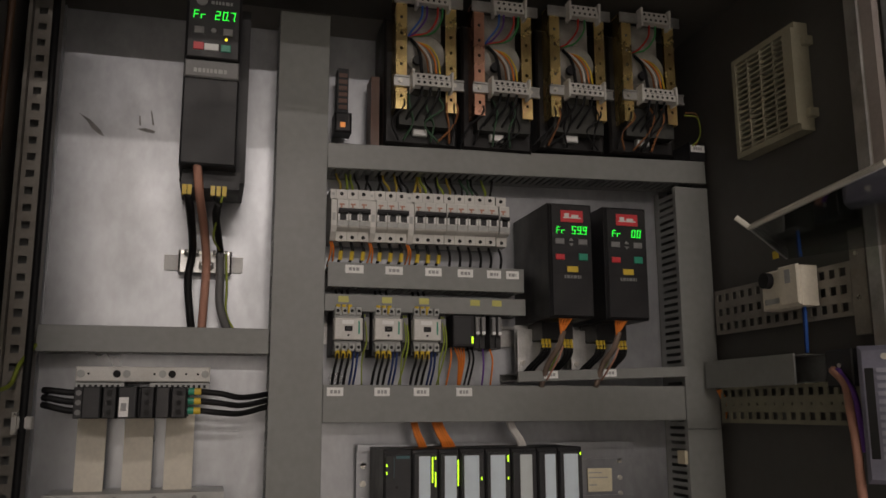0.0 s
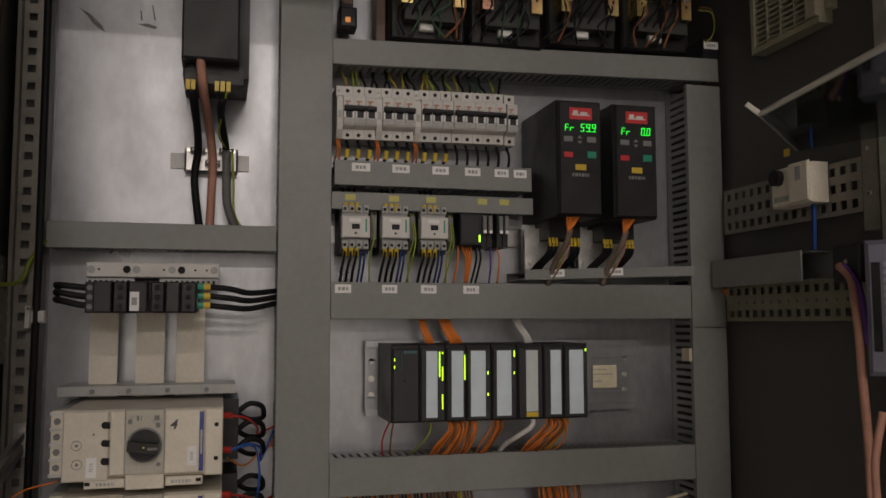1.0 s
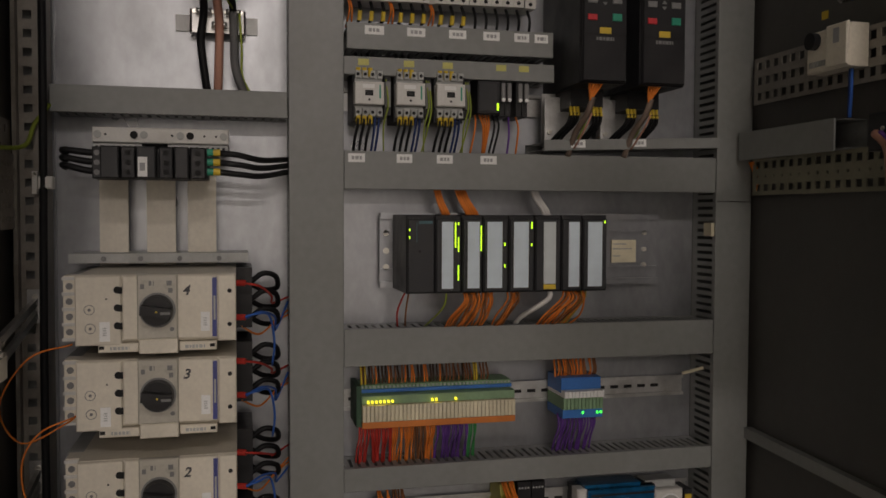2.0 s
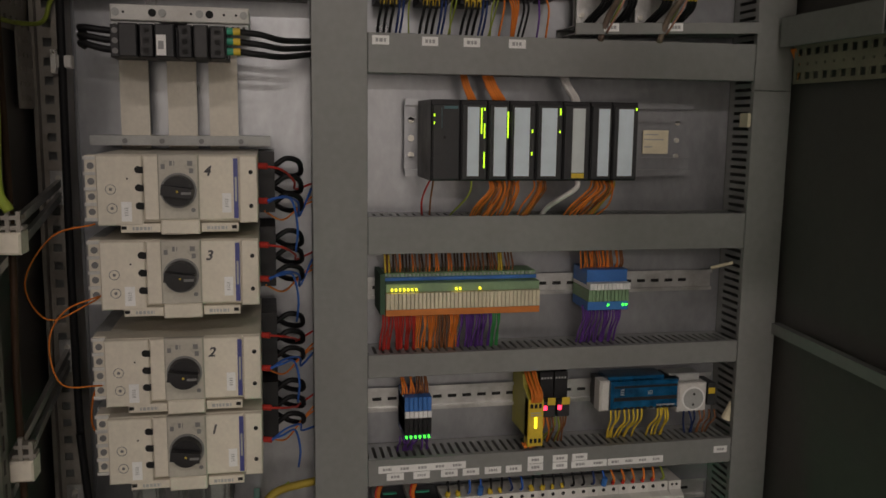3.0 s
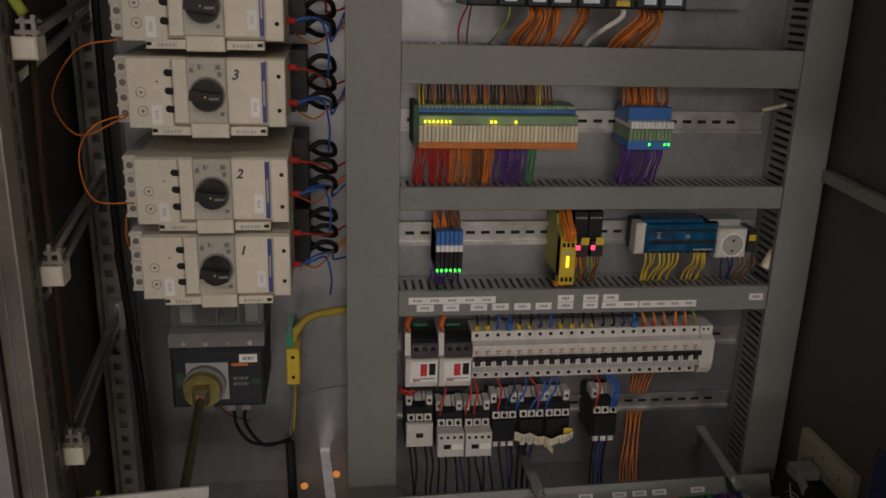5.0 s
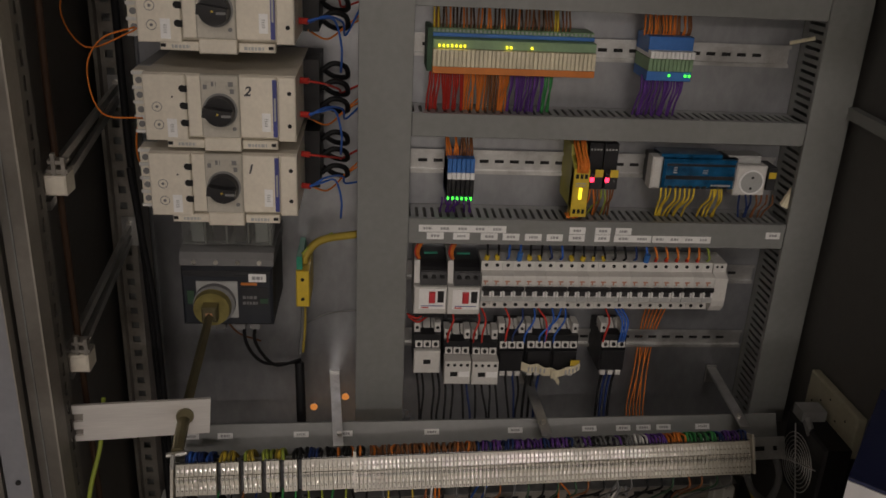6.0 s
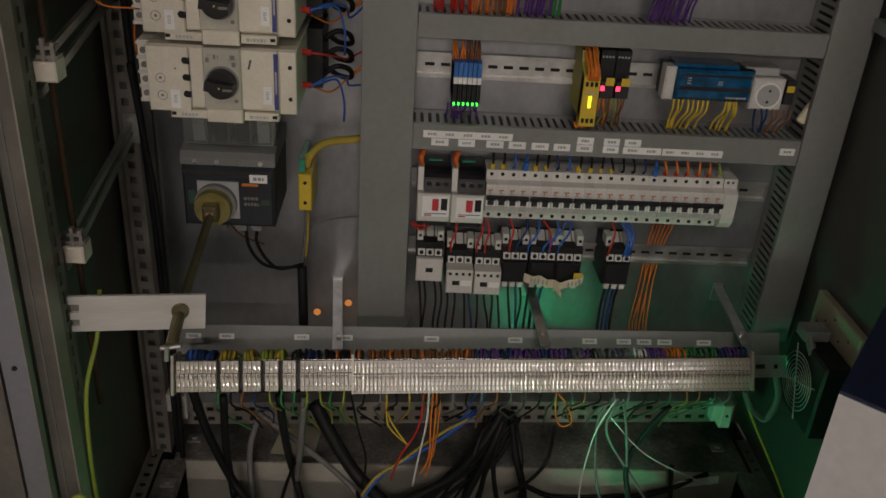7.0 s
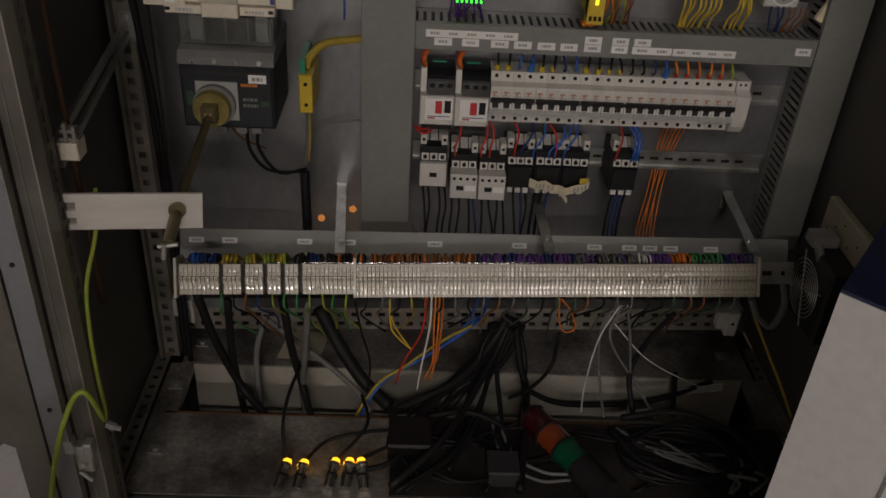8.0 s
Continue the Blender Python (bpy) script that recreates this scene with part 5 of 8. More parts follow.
part("cover", Shape().box(0.014, 0.134, 0.0, 0.02, 0.002, 0.050, 0.004), M["cyan"], t, "glossy clear blue cover")
part("end_cap", Shape().box(-0.004, 0.013, 0.004, 0.03, 0.0, 0.052, 0.003), M["white"], t)
part("inner_board", Shape().box(0.018, 0.130, -0.0006, 0.001, 0.018, 0.024).box(0.018, 0.130, -0.0006, 0.001, 0.040, 0.0435), M["black"], t, "dark edge seen through the cover")
for k in range(9):
    part("slot", Shape().box(0.024 + 0.0115 * k, 0.030 + 0.0115 * k, -0.0007, 0.001, 0.003, 0.0075), M["black"], t)
bars(t, 0.03, 0.036, 0.028, 0.038, -0.0002, M["midgrey"], 3)
bars(t, 0.078, 0.086, 0.028, 0.034, -0.0002, M["midgrey"], 3)
bars(t, 0.094, 0.126, 0.007, 0.010, -0.0002, M["midgrey"])
t = thing("power_socket", 0.527, 0.028, 0.883, "white round mains socket on the rail", "socket")
part("body", Shape().box(0, 0.052, 0.0, 0.045, 0.0, 0.050, 0.003), M["white"], t)
part("rim", Shape().rod((0.027, -0.002, 0.024), (0.027, 0.001, 0.024), 0.0205, 32), M["label"], t)
part("well", Shape().rod((0.027, -0.0026, 0.024), (0.027, -0.0005, 0.024), 0.0178, 32), M["midgrey"], t)
part("pin_hole", Shape().rod((0.0275, -0.0032, 0.032), (0.0275, -0.002, 0.032), 0.0022, 8).rod((0.0265, -0.0032, 0.014), (0.0265, -0.002, 0.014), 0.0022, 8), M["hole"], t)
part("upper_block", Shape().box(-0.012, 0.044, 0.012, 0.045, 0.051, 0.064, 0.002), M["midgrey"], t)
t = thing("yellow_terminal", 0.582, 0.03, 0.903, "small yellow-labelled terminal beside the socket", "terminal block")
part("body", Shape().box(0, 0.014, 0.0, 0.045, -0.01, 0.028), M["charcoal"], t)
part("label", Shape().box(0.001, 0.013, -0.001, 0.001, 0.01, 0.020), M["yellow"], t)
t = thing("cable_stub", 0.612, 0.02, 0.87, "pale cut cable sleeve at the duct edge", "cable end")
part("sleeve", Shape().rod((0, 0, 0), (0.012, -0.004, 0.03), 0.008, 10), M["ivory"], t)
t = thing("cable_stub", 0.580, 0.04, 1.128, "pale cut cable end across the rail", "cable end")
part("sleeve", Shape().rod((0, 0, 0), (0.034, -0.01, 0.010), 0.003, 8), M["ivory"], t)
t = thing("duct_clip", 0.600, 0.0, 1.362, "pale square sticker on the duct side", "sticker")
part("square", Shape().box(0.009, 0.0145, 0.004, 0.028, 0.0, 0.022), M["ivory"], t)

# ---- wires of the devices ----
def comb(name, label, colours, x0, x1, n, z0, z1, y0, y1, r=0.0015, spread=0.006, seed=1):
    """Many wires between a device and a duct."""
    rng, L = random.Random(seed), []
    for i in range(n):
        x = x0 + (x1 - x0) * (i + 0.5) / n
        dx, dy = rng.uniform(-spread, spread), rng.uniform(-0.004, 0.008)
        c = colours[int(i * len(colours) / n)] if seed % 2 else rng.choice(colours)
        L.append((c, r, [(x, y0, z0), (x + dx * 0.2, y0 + dy - 0.004, z0 + (z1 - z0) * 0.3), (x + dx * 0.8, (y0 + y1) / 2 + dy, z0 + (z1 - z0) * 0.65), (x + dx, y1, z1)]))
    return wires(name, label, L)


comb("wire_comb", "orange-brown wires entering the relay row from above", ["brown", "brown", "rust", "orange"], 0.03, 0.235, 40, 1.131, 1.17, 0.035, 0.045, seed=2, spread=0.0025)
wires("yellow_wires", "pairs of yellow wires above the relay row", [("yellow", 0.0015, [(x, 0.03, 1.128), (x - 0.001, 0.025, 1.145), (x - 0.001, 0.035, 1.17)]) for x in (0.030, 0.036, 0.210, 0.214)])
comb("wire_comb", "red, orange and violet wires hanging below the relay row", ["red", "red", "red", "orange", "orange", "brown", "orange", "violet", "violet", "violet", "green"], 0.024, 0.212, 54, 1.074, 1.008, 0.02, 0.04, seed=3, spread=0.006)
comb("wire_comb", "orange wires above the short relay row", ["orange", "orange", "brown"], 0.345, 0.417, 20, 1.133, 1.172, 0.03, 0.035, seed=6, spread=0.003)
comb("wire_comb", "violet wires below the short relay row", ["violet"], 0.346, 0.414, 20, 1.076, 1.008, 0.02, 0.04, seed=7, spread=0.005)
comb("wire_comb", "orange wires above the slim relays", ["orange", "brown"], 0.054, 0.098, 12, 0.942, 0.98, 0.02, 0.04, seed=9)
comb("wire_comb", "violet wires below the slim relays", ["violet"], 0.05, 0.098, 10, 0.874, 0.842, 0.02, 0.04, seed=11, spread=0.01)
comb("wire_comb", "orange wires above the yellow relay", ["orange"], 0.256, 0.274, 9, 0.928, 0.98, -0.012, 0.035, seed=13, spread=0.003)
comb("wire_comb", "orange wires below the yellow relay", ["orange"], 0.245, 0.27, 6, 0.858, 0.842, 0.0, 0.03, seed=15, spread=0.016)
comb("wire_comb", "brown and green wires below the black relays", ["orange", "brown", "earth", "brown", "brown"], 0.283, 0.325, 9, 0.895, 0.842, 0.01, 0.04, seed=17, spread=0.012)
comb("wire_comb", "yellow wires below the power supply", ["yellow"], 0.398, 0.46, 8, 0.898, 0.842, 0.015, 0.04, 0.0017, seed=19, spread=0.014)
comb("wire_comb", "yellow wires below the power supply", ["yellow"], 0.483, 0.503, 5, 0.898, 0.842, 0.015, 0.04, 0.0017, seed=21, spread=0.012)
comb("wire_comb", "dark wires below the mains socket", ["navy", "brown", "brown"], 0.535, 0.60, 7, 0.885, 0.842, 0.03, 0.04, seed=23, spread=0.01)
for x0, x1, xa, xb, n in ((0.152, 0.164, 0.143, 0.152, 8), (0.190, 0.210, 0.176, 0.192, 12)):
    wires("orange_wires", "bundle of orange wires into the controller from above", [("orange", 0.0015, [(x0 + (x1 - x0) * i / n, 0.0, 1.392), (x0 + (x1 - x0) * i / n, 0.016, 1.402), ((x0 + xa) / 2 + (x1 - x0 + xb - xa) / 2 * i / n, 0.024, 1.418), (xa + (xb - xa) * i / n, 0.03, 1.440)]) for i in range(n)])
wires("white_cable", "broad white cable into the controller from above", [("white", 0.003, [(0.316 + 0.004 * i, 0.0, 1.392), (0.317 + 0.004 * i, 0.016, 1.405), (0.307 + 0.004 * i, 0.025, 1.424), (0.303 + 0.004 * i, 0.03, 1.440)]) for i in range(3)], "cable")
rng = random.Random(8)
for x0, x1, xa, xb, n, cols in ((0.174, 0.200, 0.156, 0.192, 20, ["orange"]), (0.204, 0.222, 0.198, 0.216, 9, ["orange"]), (0.246, 0.262, 0.232, 0.248, 9, ["orange"]), (0.335, 0.362, 0.304, 0.345, 16, ["orange", "orange", "brown"]), (0.362, 0.372, 0.348, 0.362, 5, ["darkyellow", "orange"])):
    wires("orange_wires", "bundle of orange wires hanging below the controller", [(rng.choice(cols * 4 + ["brown"]), 0.0014, [(x0 + (x1 - x0) * i / n, -0.045 + rng.uniform(0, 0.02), 1.283), (x0 + (x1 - x0) * i / n + rng.uniform(-0.003, 0.003), -0.048 + rng.uniform(0, 0.02), 1.266), (xa + (xb - xa) * (i + rng.uniform(-2, 2)) / n + 0.003, -0.020 + rng.uniform(-0.01, 0.01), 1.240), (xa + (xb - xa) * (i + rng.uniform(-1, 1)) / n, 0.02, 1.215)]) for i in range(n)])
wires("grey_cable", "pale grey cable curving below the controller", [("white", 0.0040, [(0.308, -0.045, 1.284), (0.305, -0.05, 1.270), (0.285, -0.035, 1.252), (0.276, 0.0, 1.235), (0.274, 0.03, 1.215)])], "cable")
wires("earth_wire", "thin wires hanging below the processor module", [("earth", 0.0014, [(0.146, -0.045, 1.289), (0.142, -0.045, 1.26), (0.128, 0.03, 1.22)]), ("red", 0.0014, [(0.098, 0.0, 1.289), (0.085, 0.02, 1.25), (0.088, 0.04, 1.22)]), ("brown", 0.0014, [(0.10, 0.0, 1.289), (0.098, 0.02, 1.25), (0.1, 0.04, 1.22)])])
# small breakers, upper row
L = []
for g in range(3):
    for i in range(2):
        L.append(("orange", 0.0014, [(0.0085 + g * 0.0622 + 0.003 * i, 0.02, 1.717), (0.009 + g * 0.0622 + 0.004 * i, 0.008, 1.70), (0.006 + g * 0.0622 + 0.008 * i, 0.03, 1.678)]))
    for i in range(3):
        x = 0.025 + g * 0.0622 + 0.0177 * i
        L.append(("black", 0.0026, [(x, 0.022, 1.717), (x + 0.001, 0.012, 1.698), (x - 0.004, 0.03, 1.676)]))
for i in range(6):
    x = 0.203 + 0.0177 * i
    L.append(("black", 0.0022, [(x, 0.022, 1.717), (x + 0.001, 0.012, 1.698), (x + 0.004, 0.03, 1.676)]))
wires("breaker_wires", "black and orange wires between the breakers and the duct", L)
for g in range(3):
    for i in range(3):
        x = 0.024 + g * 0.0622 + 0.0177 * i
        t = thing("wire_marker", x, 0.008, 1.690, "small yellow wire marker sleeve", "wire marker", "yellow wire markers")
        part("sleeve", Shape().rod((0.0, 0.003, -0.004), (0.001, 0.001, 0.010), 0.0034, 8), M["yellow"], t)
comb("wire_comb", "earth and black wires above the upper breakers", ["earth", "darkgreen", "black", "darkyellow"], 0.02, 0.285, 26, 1.80, 1.84, 0.03, 0.045, 0.002, seed=4, spread=0.012)
# contactors
for g, px in enumerate((0.014, 0.0765, 0.1385)):
    L = []
    for i in range(3):
        x = px + 0.007 + 0.009 * i
        L.append(("black", 0.0022, [(x, 0.0, 1.546), (x - 0.001, -0.002, 1.53), (x - 0.004, 0.01, 1.51), (x - 0.004, 0.03, 1.49)]))
        L.append(("black", 0.0022, [(x, 0.0, 1.606), (x, 0.01, 1.62), (x, 0.03, 1.64)]))
    L += [("navy", 0.0018, [(px + 0.034, 0.01, 1.545), (px + 0.032, 0.01, 1.52), (px + 0.03, 0.03, 1.49)]), ("navy", 0.0018, [(px + 0.040, 0.01, 1.545), (px + 0.038, 0.01, 1.52), (px + 0.036, 0.03, 1.49)]),
          ("earth", 0.0012, [(px + 0.050, 0.01, 1.60), (px + 0.052, 0.0, 1.56), (px + 0.046, 0.005, 1.53), (px + 0.050, 0.03, 1.49)])]
    if g:
        L.append(("earth", 0.0012, [(px + 0.054, 0.012, 1.60), (px + 0.056, 0.0, 1.56), (px + 0.052, 0.005, 1.53), (px + 0.046, 0.03, 1.49)]))
    wires("contactor_wires", "black, blue and earth wires on a contactor", L)
    for i in range(3):
        for zz in (1.536, 1.606):
            t = thing("wire_marker", px + 0.007 + 0.009 * i, -0.003, zz, "small yellow wire marker sleeve", "wire marker", "yellow wire markers")
            part("sleeve", Shape().rod((0.0, 0.003, -0.005), (0.0, 0.002, 0.008), 0.0034, 8), M["yellow"], t)
wires("relay_wires", "orange, black and violet wires under the relays", [("orange", 0.0015, [(x, 0.02, 1.552), (x + dx * 0.5, 0.01, 1.53), (x + dx, 0.03, 1.49)]) for x, dx in ((0.207, -0.006), (0.213, 0.008), (0.218, 0.004), (0.223, 0.0), (0.228, -0.004), (0.272, 0.004))]
      + [("black", 0.0018, [(x, 0.02, 1.552), (x, 0.01, 1.53), (x - 0.004, 0.03, 1.49)]) for x in (0.235, 0.242)] + [("violet", 0.0015, [(0.264, 0.03, 1.552), (0.262, 0.02, 1.52), (0.263, 0.035, 1.49)])])
for px, s in ((0.339, 1), (0.435, 1)):
    wires("drive_cables", "grey cable with orange cores and black wires under a drive", [
        ("braid", 0.0048, [(px + 0.030, -0.06, 1.575), (px + 0.025, -0.05, 1.55), (px + 0.019, -0.02, 1.525), (px + 0.014, 0.0, 1.49)]),
        ("pink", 0.0015, [(px + 0.028, -0.062, 1.55), (px + 0.022, -0.054, 1.53), (px + 0.018, -0.016, 1.50)]),
        *[("orange", 0.0016, [(px + 0.020 + 0.005 * i, -0.075, 1.596), (px + 0.021 + 0.004 * i, -0.068, 1.588), (px + 0.026, -0.06, 1.57)]) for i in range(5)],
        *[("black", 0.0027, [(px + 0.012 + 0.006 * i, -0.018, 1.556), (px + 0.009 + 0.006 * i, -0.012, 1.54), (px - 0.002 + 0.006 * i, 0.01, 1.522), (px - 0.008 + 0.008 * i, 0.03, 1.508)]) for i in range(3)],
        *[("black", 0.0027, [(px + 0.05 + 0.006 * i, -0.018, 1.556), (px + 0.052 + 0.005 * i, -0.012, 1.54), (px + 0.046 + 0.004 * i, 0.012, 1.522), (px + 0.036 + 0.004 * i, 0.03, 1.508)]) for i in range(3)],
        ("earth", 0.0014, [(px + 0.046, -0.01, 1.56), (px + 0.04, -0.006, 1.54), (px + 0.034, 0.02, 1.51)])], "cable")
# lower row
rng = random.Random(5)
L = []
for px in (0.0135, 0.068):
    for i in range(3):
        L.append(("orange" if i else "red", 0.0015, [(px + 0.003 + 0.002 * i, 0.01, 0.772), (px - 0.002 + 0.003 * i, 0.0, 0.79), (px + 0.008 + 0.004 * i, 0.02, 0.806)]))
for i in range(22):
    c = ["black", "black", "blue", "blue", "black", "black", "navy", "blue", "black", "black", "black", "black", "black", "black", "navy", "blue", "orange", "orange", "orange", "orange", "orange", "earth"][i]
    x = 0.129 + 0.0176 * i
    L.append((c, 0.0019, [(x, 0.022, 0.768), (x + 0.001, 0.012, 0.78), (x + rng.uniform(-0.006, 0.006), 0.03, 0.806)]))
wires("breaker_wires", "coloured wires from the lower breakers up into the duct", L)
for i in (0, 1, 4, 5, 8, 9, 10, 11):
    t = thing("wire_marker", 0.129 + 0.0176 * i, 0.010, 0.776, "small yellow wire marker sleeve", "wire marker", "yellow wire markers")
    s = 0.7 if i in (5, 10, 11) else 1.0
    part("sleeve", Shape().rod((0.0, 0.004, -0.004), (0.001 - 0.002 * (i % 3), 0.001, 0.003), 0.0046 * s, 8, 0.0036 * s), M["yellow"], t)
for i in (3, 15):
    t = thing("wire_marker", 0.129 + 0.0176 * i, 0.008, 0.776, "small blue wire marker sleeve", "wire marker", "blue wire markers")
    part("sleeve", Shape().rod((0.0, 0.004, -0.005), (0.001, 0.001, 0.009), 0.0048, 8), M["blue"], t)
for i in (16, 17, 18, 19, 20):
    t = thing("wire_marker", 0.129 + 0.0176 * i, 0.012, 0.774, "small reddish sleeve on a wire", "wire marker", "red wire markers")
    part("sleeve", Shape().rod((0.0, 0.004, -0.005), (0.001, 0.001, 0.004), 0.0028, 8), M["w_red"], t)
L = [("red", 0.0016, [(0.005, 0.01, 0.668), (0.02, -0.002, 0.664), (0.036, 0.01, 0.668)]), ("red", 0.0016, [(0.003, 0.012, 0.672), (0.018, 0.0, 0.67), (0.03, 0.01, 0.672)])]
for a, b, c in ((0.075, 0.071, "red"), (0.118, 0.114, "red"), (0.125, 0.128, "red"), (0.165, 0.168, "red"), (0.220, 0.235, "red"), (0.336, 0.335, "red"), (0.215, 0.200, "blue"), (0.245, 0.235, "blue"), (0.262, 0.226, "blue"), (0.268, 0.25, "blue"), (0.352, 0.362, "blue"), (0.358, 0.366, "blue"), (0.364, 0.370, "blue"), (0.195, 0.18, "navy")):
    L.append((c, 0.0017, [(a, 0.015, 0.685), (a * 0.5 + b * 0.5 + 0.006, 0.0, 0.668), (b, -0.006, 0.645), (b + 0.001, 0.006, 0.622)]))
wires("contactor_wires", "red and blue wires between breakers and contactors", L)
L = []
for i in range(15):
    x = 0.02 + 0.0125 * i + rng.uniform(-0.003, 0.003)
    L.append((rng.choice(["black", "black", "navy", "black"]), 0.0019, [(x, 0.01, 0.565), (x + 0.004, 0.0, 0.53), (x + rng.uniform(-0.004, 0.012), -0.02, 0.49), (x + rng.uniform(-0.006, 0.010), -0.045, 0.455)]))
for x in (0.215, 0.225, 0.235, 0.345, 0.352, 0.36, 0.366):
    L.append((rng.choice(["navy", "black", "navy"]), 0.0024, [(x, 0.01, 0.57), (x - 0.004, 0.012, 0.54), (x - 0.008, 0.0, 0.49), (x - 0.012, -0.03, 0.45)]))
wires("contactor_wires", "black and dark blue wires hanging below the contactors", L)
wires("orange_wires", "orange wires hanging beside the contactor row", [("orange", 0.0012, [(0.470 - 0.007 * i, 0.060, 0.690), (0.462 - 0.007 * i, 0.070, 0.660), (0.455 - 0.006 * i, 0.0785, 0.622), (0.449 - 0.005 * i, 0.0785, 0.578), (0.440 - 0.004 * i - 0.004 * (i % 2), 0.058, 0.54), (0.434 - 0.006 * i, 0.035, 0.48), (0.434 - 0.006 * i, 0.02, 0.455)]) for i in range(6)])


# ---- transformers at the top ----
def transformer(x, z, lean, reds, label):
    t = thing("transformer", x, -0.04, z, label, "transformer", "transformers at the top")
    part("core", Shape().box(-0.012, 0.112, 0.035, 0.118, -0.048, 0.170, 0.004), M["core"], t)
    for a, m in ((0.0, "brass"), (0.083, "brass")):
        s = Shape()
        s.sheet(a, a + 0.018, 0.0, 0.20, [(a + 0.009, 0.022 + 0.027 * k, 0.0022, 0.0026) for k in range(7)], lambda u, v, d: (u, d, v), 0.002)
        s.box(a if a == 0 else a + 0.016, a + 0.002 if a == 0 else a + 0.018, 0.002, 0.035, 0.0, 0.20)
        part("slotted_bracket", s, M["copper"] if (reds and a == 0) else M[m], t, "slotted bracket in yellow zinc")
    part("winding", Shape().rod((0.05, 0.030, 0.10), (0.05, 0.010, 0.10), 0.046, 24, 0.034), M["wrap"], t, "dull plastic-wrapped winding")
    part("backing", Shape().box(0.020, 0.082, 0.028, 0.036, 0.0, 0.19), M["wrap"], t)
    part("cross_bar", Shape().box(-0.004, 0.112, -0.0045, -0.0005, 0.036, 0.054).box(-0.004, 0.112, -0.0075, -0.0045, 0.036, 0.0385).box(-0.004, 0.112, -0.0075, -0.0045, 0.0515, 0.054), M["steel"], t, "short zinc-plated rail")
    part("upper_bar", Shape().box(-0.004, 0.112, -0.0045, -0.0005, 0.180, 0.198), M["steel"], t, "short zinc-plated rail")
    for xx in (0.006, 0.096):
        part("screw", Shape().rod((xx, -0.007, 0.045), (xx, -0.004, 0.045), 0.004, 10), M["tin"], t)
    tb = part("terminal_block", Shape().profile(0.026, 0.086, [(-0.004, 0.034), (-0.022, 0.034), (-0.023, 0.044), (-0.017, 0.046), (-0.017, 0.056), (-0.004, 0.057)]).box(0.022, 0.0258, -0.024, -0.002, 0.028, 0.060, 0.0008).box(0.0862, 0.090, -0.024, -0.002, 0.028, 0.060, 0.0008), M["white"], t, "white screw terminal block")
    for i in range(6):
        for zz, yy in ((0.039, -0.0228), (0.051, -0.0174)):
            part("screw_hole", Shape().rod((0.0325 + 0.0094 * i, yy, zz), (0.0325 + 0.0094 * i, yy + 0.003, zz), 0.0024, 8), M["hole"], tb)
        part("number_strip", Shape().box(0.030 + 0.0094 * i, 0.036 + 0.0094 * i, -0.0215, -0.0195, 0.0442, 0.0456), M["charcoal"], tb)
    up = part("upper_terminal_block", Shape().profile(0.034, 0.084, [(0.0, 0.178), (-0.016, 0.178), (-0.016, 0.188), (-0.011, 0.190), (-0.011, 0.200), (0.0, 0.201)]).box(0.030, 0.0338, -0.018, 0.0, 0.170, 0.204).box(0.0842, 0.088, -0.018, 0.0, 0.170, 0.204), M["white"], t)
    for i in range(5):
        part("screw_hole", Shape().rod((0.040 + 0.0095 * i, -0.0168, 0.183), (0.040 + 0.0095 * i, -0.014, 0.183), 0.0022, 8).rod((0.040 + 0.0095 * i, -0.0118, 0.195), (0.040 + 0.0095 * i, -0.009, 0.195), 0.0022, 8), M["hole"], up)
    for c, a in (("yellow", 0.066), ("orange", 0.060), ("white", 0.052), ("brown", 0.047)):
        part("lead", Shape().tube([(0.030, 0.004, 0.118), (a - 0.012, -0.004, 0.108), (a, -0.012, 0.085), (a + 0.003, -0.016, 0.058)], 0.0016), M["w_" + c], t, smooth=True)
    part("lead", Shape().tube([(0.026, 0.005, 0.122), (0.036, -0.006, 0.10), (0.04, -0.012, 0.058)], 0.003), M["w_black"], t, smooth=True)
    part("blob", Shape().rod((0.034, -0.010, 0.082), (0.034, -0.002, 0.082), 0.008, 14), M["black"], t)
    for c, a in (("blue", 0.042), ("violet", 0.050), ("red", 0.068), ("green", 0.076)) if not lean else (("red", 0.050), ("green", 0.062)):
        part("lead", Shape().tube([(a, -0.008, 0.176), (a - 0.002, -0.006, 0.155), (a - 0.016, 0.002, 0.135), (0.022, 0.008, 0.128)], 0.0017), M["w_" + c], t, smooth=True)
    for i in range(3):
        part("lead", Shape().tube([(0.040 + 0.014 * i, -0.016, 0.034), (0.036 + 0.014 * i, -0.012, 0.014), (0.022 + 0.016 * i, 0.006, -0.006), (0.02 + 0.014 * i, 0.02, -0.02)], 0.0022), M["w_black"], t, smooth=True)
    for i in range(7):
        r = random.Random(int(x * 1000) + i)
        a = r.uniform(-0.004, 0.10)
        part("lead", Shape().tube([(a, 0.006, 0.030), (a + r.uniform(-0.01, 0.01), 0.0, 0.006), (a + r.uniform(-0.02, 0.01), 0.012, -0.018), (a + r.uniform(-0.03, 0.01), 0.026, -0.044)], 0.0018), M["w_" + r.choice(["black", "black", "brown", "darkgreen"])], t, smooth=True)
    part("fabric_sleeve", Shape().box(0.008, 0.10, 0.012, 0.034, -0.022, 0.03), M["sleeve"], t)
    part("foot", Shape().box(0.034, 0.058, 0.026, 0.036, -0.034, -0.022), M["midgrey"], t)
    part("foot_label", Shape().box(0.036, 0.056, 0.0245, 0.0262, -0.032, -0.024), M["label"], t)
    return t


